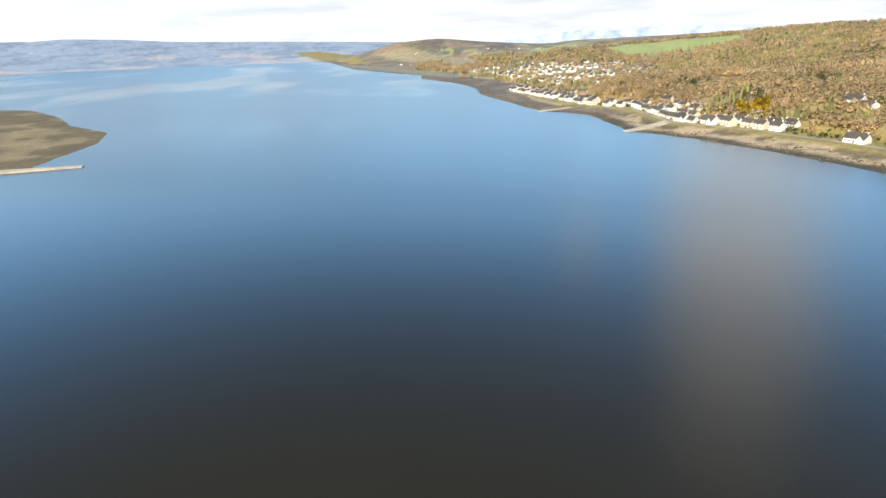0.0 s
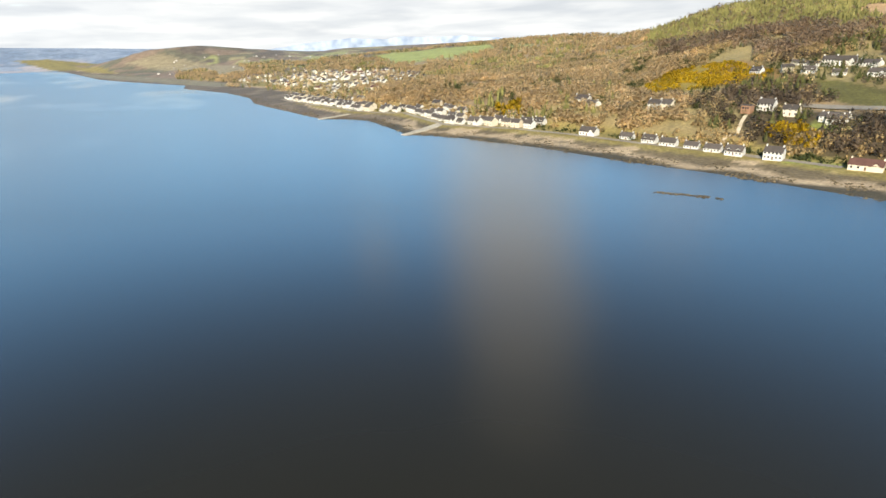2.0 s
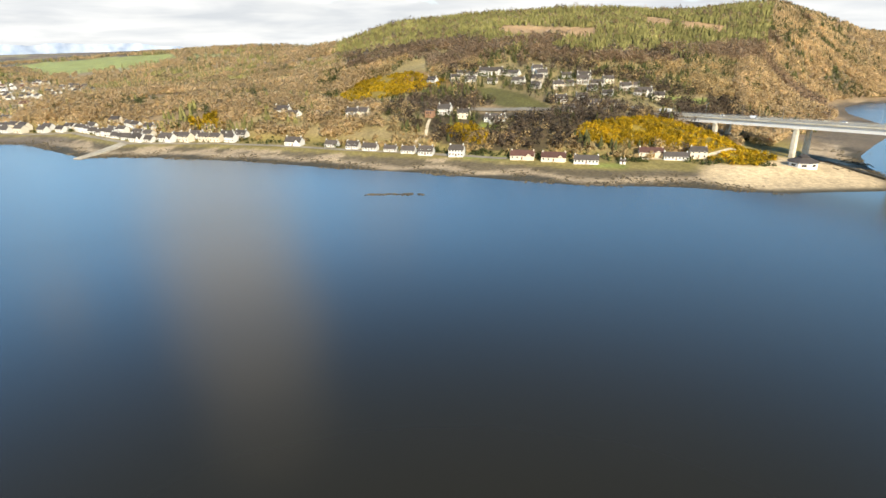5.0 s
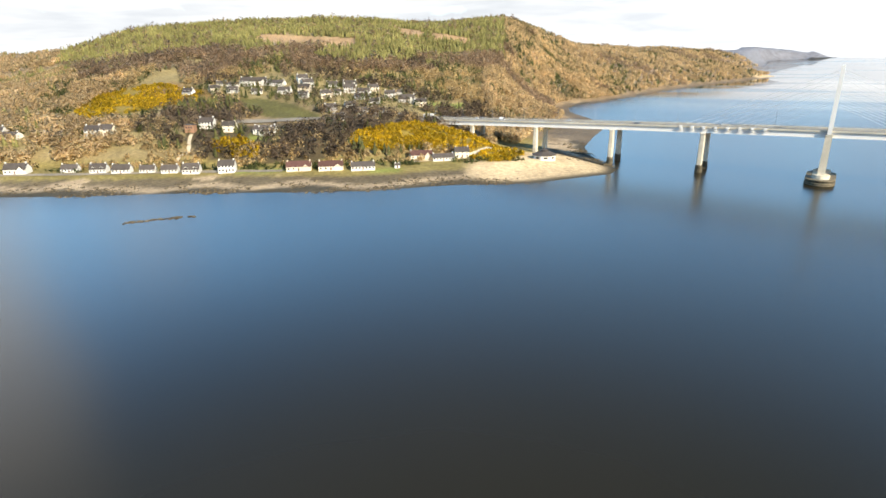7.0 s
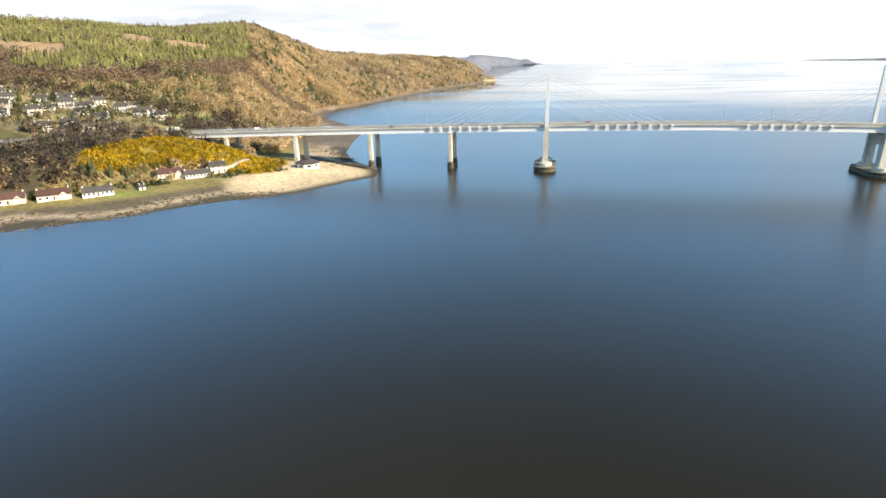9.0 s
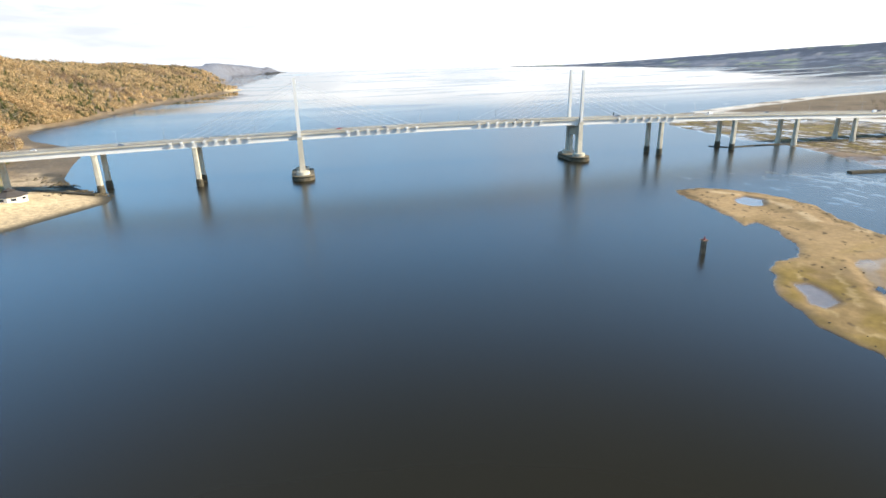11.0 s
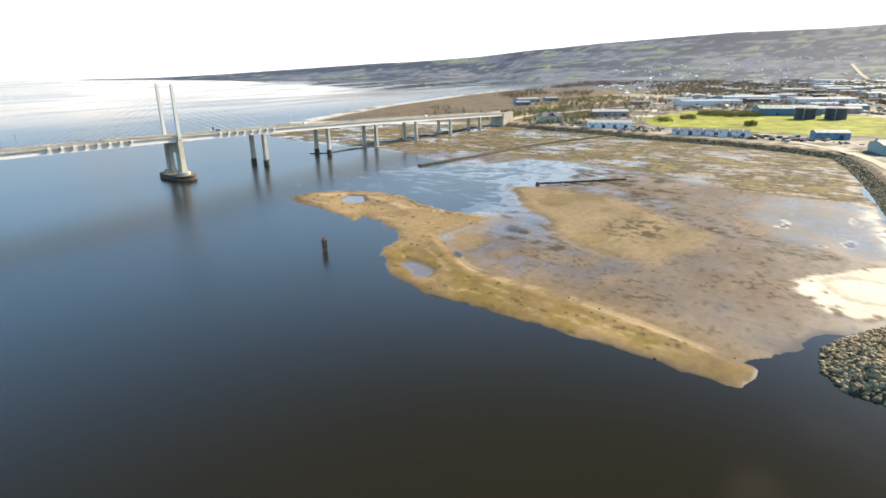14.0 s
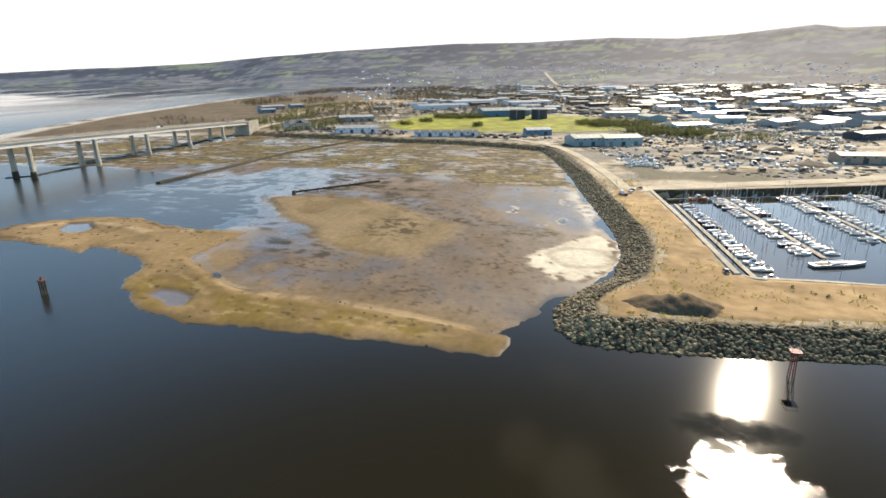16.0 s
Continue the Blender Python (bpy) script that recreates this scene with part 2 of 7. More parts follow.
def water_mat():
    """Peaty tidal water, ruffled, with calm pools up the firth and calm lanes far out."""
    m, nt, bsdf = nodes_of("tidal_water")
    col = ramp(nt, world_noise(nt, 0.006, 4.0), [(0.3, (0.0165, 0.0135, 0.0055)), (0.7, (0.0200, 0.0160, 0.0070))])
    nt.links.new(col, bsdf.inputs["Base Color"])
    geo, sep = nt.nodes.new("ShaderNodeNewGeometry"), nt.nodes.new("ShaderNodeSeparateXYZ")
    nt.links.new(geo.outputs["Position"], sep.inputs[0])

    def span(source, lo, hi, v0, v1):
        n = nt.nodes.new("ShaderNodeMapRange")
        n.inputs["From Min"].default_value, n.inputs["From Max"].default_value = lo, hi
        n.inputs["To Min"].default_value, n.inputs["To Max"].default_value = v0, v1
        nt.links.new(source, n.inputs["Value"])
        return n.outputs["Result"]

    def calc(op, p, q):
        n = nt.nodes.new("ShaderNodeMath")
        n.operation = op
        for k, v in enumerate((p, q)):
            if isinstance(v, (int, float)):
                n.inputs[k].default_value = v
            else:
                nt.links.new(v, n.inputs[k])
        return n.outputs[0]

    X, Y = sep.outputs["X"], sep.outputs["Y"]
    harbour = calc("MULTIPLY", span(Y, -440, -290, 1.0, 0.0), span(X, -420, -120, 0.0, 1.0))     # slack water beside the arm
    far = span(Y, 450, 1400, 0.0, 1.0)
    west = span(X, -1100, -500, 1.0, 0.0)
    # broad wind lanes, drawn out across the firth, and calm pools to the west
    wide = world_noise(nt, 0.0042, 4.0, 0.55, (0.35, 1.7, 1.0, 8))
    strong = ramp(nt, wide, [(0.42, 1.0), (0.50, 0.20)])
    pools = calc("MULTIPLY", ramp(nt, world_noise(nt, 0.0026, 3.0, 0.5, (0.5, 1.4, 1.0, 30)), [(0.50, 0.0), (0.62, 1.0)]), west)
    rough = blend(nt, "MULTIPLY", 0.265, strong, far)
    rough = blend(nt, "MULTIPLY", rough, 0.55, far)
    rough = blend(nt, "MULTIPLY", rough, 0.62, pools)
    rough = blend(nt, "MIX", rough, 0.07, harbour)

    def patch(x, y, w, d, ragged, inner=0.75, outer=0.98):
        """One inside a ragged oval of water, nought outside."""
        u = calc("ADD", calc("POWER", calc("DIVIDE", calc("SUBTRACT", X, x), w), 2.0), calc("POWER", calc("DIVIDE", calc("SUBTRACT", Y, y), d), 2.0))
        u = calc("ADD", u, span(world_noise(nt, 0.22, 4.0), 0.3, 0.7, -ragged, ragged))
        return ramp(nt, calc("DIVIDE", u, 2.0), [(inner / 2, 1.0), (outer / 2, 0.0)])

    rough = blend(nt, "MIX", rough, 0.025, patch(12.0, -508.0, 5.5, 12.0, 0.5, 0.2, 1.6))          # a glassy strip
    nt.links.new(rough, bsdf.inputs["Roughness"])
    bsdf.inputs["IOR"].default_value = 1.333
    # catspaws off the end of the arm break the glitter up
    paw = patch(-9.0, -505.0, 14.0, 13.5, 0.9)
    chop = calc("MULTIPLY", calc("MULTIPLY", world_noise(nt, 2.2, 3.0, 0.6), 0.12), paw)
    bumped(nt, bsdf, chop, 1.0, 0.5)
    return m


M_WATER = water_mat()
M_GROUND = cover_mat("ground_cover")
M_MUD = cover_mat("tidal_flat", wet=True)
M_CONCRETE = surf("weathered_concrete", (0.44, 0.40, 0.31), (0.6, 0.55, 0.44), 0.4, 0.85, big=0.08)
M_CONCRETE_DK = surf("weed_stained_concrete", (0.035, 0.032, 0.022), (0.12, 0.10, 0.065), 0.5, 0.7, big=0.2)
M_STEEL = painted("pale_bridge_steel", (0.68, 0.665, 0.62), 0.45, 0.0, 0.1)
M_DECK = surf("road_asphalt", (0.17, 0.15, 0.12), (0.26, 0.235, 0.19), 0.6, 0.9, big=0.05)
M_RAIL = painted("galvanised_rail", (0.32, 0.33, 0.33), 0.5, 0.6, 0.1)
M_CABLE = painted("pale_cable", (0.55, 0.57, 0.59), 0.4, 0.0, 0.05)
M_CONIFER = surf("spruce_foliage", (0.080, 0.083, 0.028), (0.235, 0.212, 0.075), 0.06, 0.85, island=0.15, spec=0.1, patch=0.22)
M_LARCH = surf("larch_and_birch_twigs", (0.14, 0.098, 0.062), (0.25, 0.178, 0.11), 0.08, 0.9, island=0.10, spec=0.1, thin=True, patch=0.25)
M_BARE = surf("bare_oak_and_birch_twigs", (0.225, 0.164, 0.08), (0.375, 0.275, 0.136), 0.06, 0.9, island=0.08, spec=0.1, thin=True, patch=0.22)
M_PINE = surf("dark_pine_foliage", (0.035, 0.040, 0.015), (0.105, 0.10, 0.035), 0.08, 0.85, island=0.2, spec=0.1)
# paler copy of the bare twigs with sunshine put into the colour
M_GOLDWOOD = surf("sun_lightened_birch_twigs", (0.285, 0.208, 0.118), (0.44, 0.327, 0.192), 0.04, 0.9, island=0.06, spec=0.1, thin=True, patch=0.15)
# dark bare twigs, their colour deepened to give cloud shade round the village
M_DARKWOOD = surf("shade_dark_bare_twigs", (0.050, 0.038, 0.028), (0.125, 0.092, 0.06), 0.08, 0.9, island=0.15, spec=0.1, thin=True, patch=0.35)
M_GORSE = surf("gorse_in_flower", (0.175, 0.12, 0.010), (0.42, 0.275, 0.012), 0.25, 0.85, island=0.22, spec=0.1, thin=True, patch=0.2)
M_SHRUB = surf("evergreen_shrub", (0.03, 0.038, 0.014), (0.08, 0.09, 0.03), 0.5, 0.85, island=0.35, spec=0.1, thin=True)

# ---- lie of the land: plan in metres, x along the bridge to the south, y down the firth ----
def tri_wave(v):
    return v - np.floor(v)


def hash2(i, j, s):
    return tri_wave(np.sin(i * 127.1 + j * 311.7 + s * 74.7) * 43758.5453)


def vnoise(x, y, s=0.0):
    """Smooth value noise of 0 to 1 over arrays."""
    x, y = np.asarray(x, float), np.asarray(y, float)
    i, j = np.floor(x), np.floor(y)
    u, v = x - i, y - j
    u, v = u * u * (3 - 2 * u), v * v * (3 - 2 * v)
    a, b, c, d = hash2(i, j, s), hash2(i + 1, j, s), hash2(i, j + 1, s), hash2(i + 1, j + 1, s)
    return (a * (1 - u) + b * u) * (1 - v) + (c * (1 - u) + d * u) * v


def fbm(x, y, s=0.0, n=4):
    out, amp, tot = 0.0, 1.0, 0.0
    for k in range(n):
        out = out + amp * vnoise(np.asarray(x) * 2**k, np.asarray(y) * 2**k, s + k)
        tot += amp
        amp *= 0.5
    return out / tot


def smooth(u):
    u = np.clip(u, 0, 1)
    return u * u * (3 - 2 * u)


def inland(x, y, ring):
    """Metres inside the outline (negative outside)."""
    x, y = np.asarray(x, float), np.asarray(y, float)
    best = np.full(x.shape, 1e12)
    inside = np.zeros(x.shape, bool)
    for (ax, ay), (bx, by) in zip(ring, ring[1:] + ring[:1]):
        dx, dy = bx - ax, by - ay
        k = np.clip(((x - ax) * dx + (y - ay) * dy) / (dx * dx + dy * dy + 1e-9), 0, 1)
        best = np.minimum(best, (x - ax - k * dx) ** 2 + (y - ay - k * dy) ** 2)
        if ay != by:
            cross = (ay > y) != (by > y)
            inside ^= cross & (x < ax + (y - ay) * dx / dy)
    d = np.sqrt(best)
    return np.where(inside, d, -d)


NORTH = [(-3600, -2750), (-3000, -2150), (-2300, -1620), (-1785, -1116), (-1630, -1064), (-1409, -880), (-1263, -794),
         (-1110, -738), (-955, -645), (-868, -592), (-829, -524), (-763, -499), (-700, -475), (-661, -420), (-591, -356),
         (-524, -309), (-466, -260), (-429, -236), (-371, -194), (-334, -150), (-287, -112), (-250, -50), (-253, -30),
         (-297, 25), (-317, 66), (-335, 137), (-349, 206), (-399, 312), (-470, 400), (-510, 480), (-523, 543), (-496, 742),
         (-495, 1032), (-455, 1480), (-345, 2150), (-560, 2300), (-480, 2900), (-560, 3900), (-250, 4400), (-200, 5200), (-7000, 5200), (-7000, -1500), (-4200, -1500), (-3400, -2000), (-3700, -2640)]
SOUTH = [(75, -463), (60, -465), (52, -470), (50, -481), (50, -498), (51, -518), (55, -561), (75, -720), (60, -1000), (150, -1500),
         (-100, -2300), (-1200, -3900), (-3000, -4500), (-3000, -7000), (7000, -7000), (7000, 2600), (4800, 1800), (3364, 1206),
         (2438, 802), (1807, 763), (1379, 660), (935, 539), (673, 431), (500, 351), (520, 300), (600, 120), (640, 13), (618, -71),
         (600, -164), (571, -253), (562, -328), (533, -401), (509, -441), (440, -457), (362, -470), (274, -481), (233, -487),
         (188, -493), (148, -494), (114, -487), (101, -476), (86, -467)]
BASIN = [(283, -526), (210, -530), (116, -535), (113, -541), (114, -564), (113, -590), (110, -650), (95, -790), (280, -800), (372, -730), (328, -690), (296, -581)]
MARSH = [(-415, -925), (-464, -952), (-540, -990), (-612, -1057), (-659, -1179), (-734, -1292), (-822, -1480), (-817, -1553),
         (-700, -1800), (-300, -2000), (0, -1500), (-200, -1050)]
# heading east of +y, skyline in degrees, how far off that skyline stands
SKYLINE = [(-180, 1.2, 4850), (-150, 1.2, 4850), (-145, 1.3, 4850), (-142, 1.52, 4850), (-138, 1.42, 4850), (-134, 1.15, 4850), (-129, 1.0, 4850),
           (-123, 0.85, 3300), (-119, -0.5, 3300), (-118, 0.05, 3300), (-117, 0.5, 3300), (-114.5, 0.7, 3300), (-110, 0.72, 3300), (-105.5, 0.38, 3300), (-100, 0.08, 3400), (-94.5, 0.1, 3200),
           (-88.5, 0.2, 2800), (-83, 0.5, 2600), (-79, 0.75, 2400), (-75, 0.88, 2200), (-72, 0.66, 2000), (-70.3, 0.56, 1850),
           (-68, 0.97, 1650), (-65, 1.85, 1500), (-61.5, 2.75, 1420), (-57, 3.15, 1380), (-52, 3.63, 1350), (-47, 3.9, 1330),
           (-41.6, 3.8, 1340), (-35, 3.35, 1380), (-31.5, 3.55, 1420), (-29, 3.55, 1450), (-26, 2.6, 1550), (-22.3, 1.2, 2000),
           (-19, 1.0, 2300), (-15, 0.7, 2700), (-11.5, 0.35, 3200), (-7, 0.4, 4300), (-3, -0.05, 4800), (-1.5, -0.26, 4850),
           (20, -0.26, 4850), (27, -0.2, 4850), (31, -0.05, 4850), (35, 0.15, 4850), (41, 0.48, 4850), (46, 0.75, 4850), (50, 0.87, 4850),
           (56, 1.2, 4850), (61.6, 1.75, 4850), (68, 2.15, 4850), (75, 2.5, 4850), (79, 2.7, 4850), (86, 2.7, 4850), (94, 2.97, 4850),
           (99.6, 2.73, 4850), (104, 2.93, 4850), (110, 3.45, 4850), (112, 3.12, 4850), (115, 3.1, 4850), (135, 2.2, 4850), (180, 1.2, 4850)]
SKY_AZ, SKY_EL, SKY_R = (np.array(c, float) for c in zip(*SKYLINE))
SKY_EL = SKY_EL - np.interp(SKY_AZ, [-112, -100, -72, -66, -28, -22, -12, -8], [0, 0.15, 0.2, 0.45, 0.45, 0.3, 0.2, 0])   # less the trees on it


def lift(r):
    """The far flats seem to rise towards the horizon."""
    return 57.0 * np.clip((np.asarray(r, float) - 2200) / 2700, 0, 2) ** 1.4


def polar(x, y):
    dx, dy = np.asarray(x, float) - EYE[0], np.asarray(y, float) - EYE[1]
    return np.degrees(np.arctan2(dx, dy)), np.hypot(dx, dy)


def ground(x, y):
    """Height of the solid ground, sea bed included."""
    x, y = np.asarray(x, float), np.asarray(y, float)
    az, r = polar(x, y)
    dn, ds, dm, db = inland(x, y, NORTH), inland(x, y, SOUTH), inland(x, y, MARSH), inland(x, y, BASIN)
    dn = np.where(dn > 0, dn * np.interp(x, [-1700, -1250, -980], [0.28, 0.42, 1.0]), dn)     # broad mud flats in the western bay
    wob = (fbm(x / 37, y / 37, 3) - 0.5) * 10
    east_n = smooth((y - 60) / 120) * smooth((-x - 240) / 60)
    zn = np.interp(dn + wob * np.clip(dn / 20, 0, 1), [-60, 0, 18, 36, 44, 52, 78, 105, 140, 185, 420, 900], [-4, 0, 0.8, 2.2, 3.4, 4.6, 6.0, 15, 24, 29, 46, 52])
    narrow = np.interp(y, [180, 480], [1.0, 3.2])                                  # the beach narrows down the firth
    zn_e = np.interp(np.where(dn > 0, np.where(dn * narrow < 75, dn * narrow, dn + 75 - 75 / narrow), dn), [-60, 0, 60, 75, 140, 300, 900], [-4, 0, 1.0, 4, 22, 46, 52])
    zn = zn * (1 - east_n) + zn_e * east_n
    steep = np.interp(ds, [-20, 0, 11, 14, 30, 90], [-4, 0, 4.6, 5.0, 4.6, 4.2])
    gentle = np.interp(ds, [-30, 0, 60, 130, 250], [-3, 0, 0.9, 1.6, 4.0])
    g = smooth((y - 15) / 60)
    zs = steep * (1 - g) + gentle * g
    zs = np.where(db > -4, np.minimum(zs, np.interp(db, [-4, 0, 0.5], [4.6, 4.6, -4])), zs)
    zm = np.interp(dm, [-25, 0, 60, 200], [-3, 0, 1.0, 1.6])
    z = np.maximum(np.maximum(zn, zs), np.maximum(zm, -4.0))
    z = z + (fbm(x / 60, y / 60, 9) - 0.5) * np.interp(np.maximum(dn, ds), [0, 60, 150, 400], [0, 0.3, 2.0, 7.0]) * np.where(ds > 0, 0.25, 1)
    el, rr = np.interp(az, SKY_AZ, SKY_EL), np.interp(az, SKY_AZ, SKY_R)
    top = EYE[2] + rr * np.tan(np.radians(el))
    w = smooth((az + 121) / 2) * (az < -3)                      # share of the northern land in the rise
    el_w = np.interp(az, [-180, -150, -145, -142, -138, -134, -129, -123, -117, -112, -107, -100], [1.2, 1.2, 1.3, 1.52, 1.42, 1.15, 1.0, 0.85, 0.68, 0.5, 0.0, -3.0])
    share = np.interp(az, [-125, -108, -95, -84], [0.9, 0.85, 0.6, 0.42])
    s_n = np.where(az > -30, np.interp(az, [-30, -22, -10, -3], [620, 1000, 1900, 4000]), np.maximum(520.0, rr * share))
    s_f = np.interp(az, [-180, -119, -100, -4, 10, 27, 40, 58, 62, 140, 180], [3300, 3300, 3800, 4350, 4500, 4200, 3800, 3700, 2900, 2900, 3300])
    u = (r - s_n) / (rr - s_n)
    keep = smooth(dn / 130)
    flat_n = np.interp(dn, [0, 60, 185, 420, 900], [0, 5, 29, 46, 52]) + lift(rr)
    hill_n = np.maximum((top - flat_n) * (np.clip(u, 0, 1) ** 1.15 * 0.75 + 0.25 * smooth(u)), 0) * keep
    hill_n = hill_n * (1 - np.clip((r - rr) / 900, 0, 1) * np.where(rr < 4000, 0.6, 0.0))
    rough = (fbm(x / 170, y / 170, 5) - 0.5) * 14 * np.clip(u * 1.6, 0, 1) * np.clip((1.0 - u) * 2.5, 0, 1) * keep
    top_f = np.where(az < -98, EYE[2] + 4850 * np.tan(np.radians(el_w)) - 4.0 - lift(4850), top - 4.0 - lift(rr))
    hill_f = np.maximum(top_f * np.clip((r - s_f) / (4850 - s_f), 0, 1.0) ** 1.6, 0)
    return z + lift(r) + np.where(az < -105, np.maximum(w * (hill_n + rough), hill_f), w * (hill_n + rough) + (1 - w) * hill_f)

# ---- building helpers ----
def mesh_object(name, verts, faces, material, parent=None):
    me = bpy.data.meshes.new(name)
    me.from_pydata([tuple(v) for v in verts] if not isinstance(verts, list) else verts, [], faces)
    me.materials.append(material)
    me.update()
    ob = new(name, me)
    ob.parent = parent
    return ob


def grid_object(name, X, Y, Z, material, wrap=False, cover=None, wet=None):
    """A sheet over two-dimensional arrays of places."""
    n, k = X.shape
    co = np.stack([X, Y, Z], -1).reshape(-1, 3).astype(np.float32)
    i, j = np.meshgrid(np.arange(n - 1), np.arange(k if wrap else k - 1), indexing="ij")
    j2 = (j + 1) % k
    quads = np.stack([i * k + j, (i + 1) * k + j, (i + 1) * k + j2, i * k + j2], -1).reshape(-1, 4).astype(np.int32)
    me = bpy.data.meshes.new(name)
    me.vertices.add(len(co))
    me.vertices.foreach_set("co", co.ravel())
    me.loops.add(quads.size)
    me.loops.foreach_set("vertex_index", quads.ravel())
    me.polygons.add(len(quads))
    me.polygons.foreach_set("loop_start", np.arange(len(quads), dtype=np.int32) * 4)
    me.polygons.foreach_set("use_smooth", np.ones(len(quads), bool))
    me.update(calc_edges=True)
    if cover is not None:
        a = me.color_attributes.new("cover", "FLOAT_COLOR", "POINT")
        a.data.foreach_set("color", np.concatenate([cover.reshape(-1, 3), np.ones((len(co), 1))], 1).astype(np.float32).ravel())
    if wet is not None:
        a = me.attributes.new("wet", "FLOAT", "POINT")
        a.data.foreach_set("value", wet.astype(np.float32).ravel())
    me.materials.append(material)
    return new(name, me)


def part(name, bm, material, parent=None, label="", smooth_faces=False):
    me = bpy.data.meshes.new(name)
    bmesh.ops.recalc_face_normals(bm, faces=bm.faces)
    bm.to_mesh(me)
    bm.free()
    me.materials.append(material)
    if smooth_faces:
        me.polygons.foreach_set("use_smooth", [True] * len(me.polygons))
    ob = new(name, me)
    ob.parent = parent
    if label:
        tagged(ob, label)
    return ob


def again(ob, m, parent):
    """The same part at another pose under a thing."""
    o = ob.copy()
    scene.collection.objects.link(o)
    o.parent, o.matrix_basis = parent, m
    return o


def thing(name, m, label, category, group="", kind=""):
    e = new(name)
    e.matrix_world = m
    return tagged(e, label, category, group, kind)


def box(bm, x0, x1, y0, y1, z0, z1, taper=0.0):
    t = taper
    co = [(x0, y0, z0), (x1, y0, z0), (x1, y1, z0), (x0, y1, z0), (x0 + t, y0 + t, z1), (x1 - t, y0 + t, z1), (x1 - t, y1 - t, z1), (x0 + t, y1 - t, z1)]
    v = [bm.verts.new(c) for c in co]
    for f in ((3, 2, 1, 0), (4, 5, 6, 7), (0, 1, 5, 4), (1, 2, 6, 5), (2, 3, 7, 6), (3, 0, 4, 7)):
        bm.faces.new([v[i] for i in f])
    return v


def boxed(*a, taper=0.0):
    bm = bmesh.new()
    box(bm, *a, taper=taper)
    return bm


def tube(bm, a, b, r0, r1=None, n=6, cap=True):
    a, b = Vector(a), Vector(b)
    r1 = r0 if r1 is None else r1
    q = (b - a).to_track_quat("Z", "Y")
    rings = []
    for p, r in ((a, r0), (b, r1)):
        rings.append([bm.verts.new(p + q @ Vector((r * math.cos(2 * math.pi * k / n), r * math.sin(2 * math.pi * k / n), 0))) for k in range(n)])
    for k in range(n):
        bm.faces.new([rings[0][k], rings[0][(k + 1) % n], rings[1][(k + 1) % n], rings[1][k]])
    if cap:
        bm.faces.new(rings[0][::-1])
        bm.faces.new(rings[1])


def tubed(*a, **k):
    bm = bmesh.new()
    tube(bm, *a, **k)
    return bm


def loft(bm, sections, close=True, caps=True):
    """Joins rings of equal length, given as lists of places."""
    rings = [[bm.verts.new(p) for p in s] for s in sections]
    n = len(rings[0])
    for a, b in zip(rings, rings[1:]):
        for k in range(n if close else n - 1):
            bm.faces.new([a[k], a[(k + 1) % n], b[(k + 1) % n], b[k]])
    if caps:
        bm.faces.new(rings[0][::-1])
        bm.faces.new(rings[-1])


def stack(bm, outline, levels):
    """A plan outline repeated at heights with a scale each."""
    loft(bm, [[(x * s, y * s, z) for x, y in outline] for z, s in levels])


def at_ground(x, y):
    return float(ground(np.array([x]), np.array([y]))[0])

# ---- ground, water and tidal flats ----
FIELDS = []            # filled below: outline, colour


def tint(cover, mask, col):
    cover[...] = cover * (1 - mask[..., None]) + np.array(col) * mask[..., None]


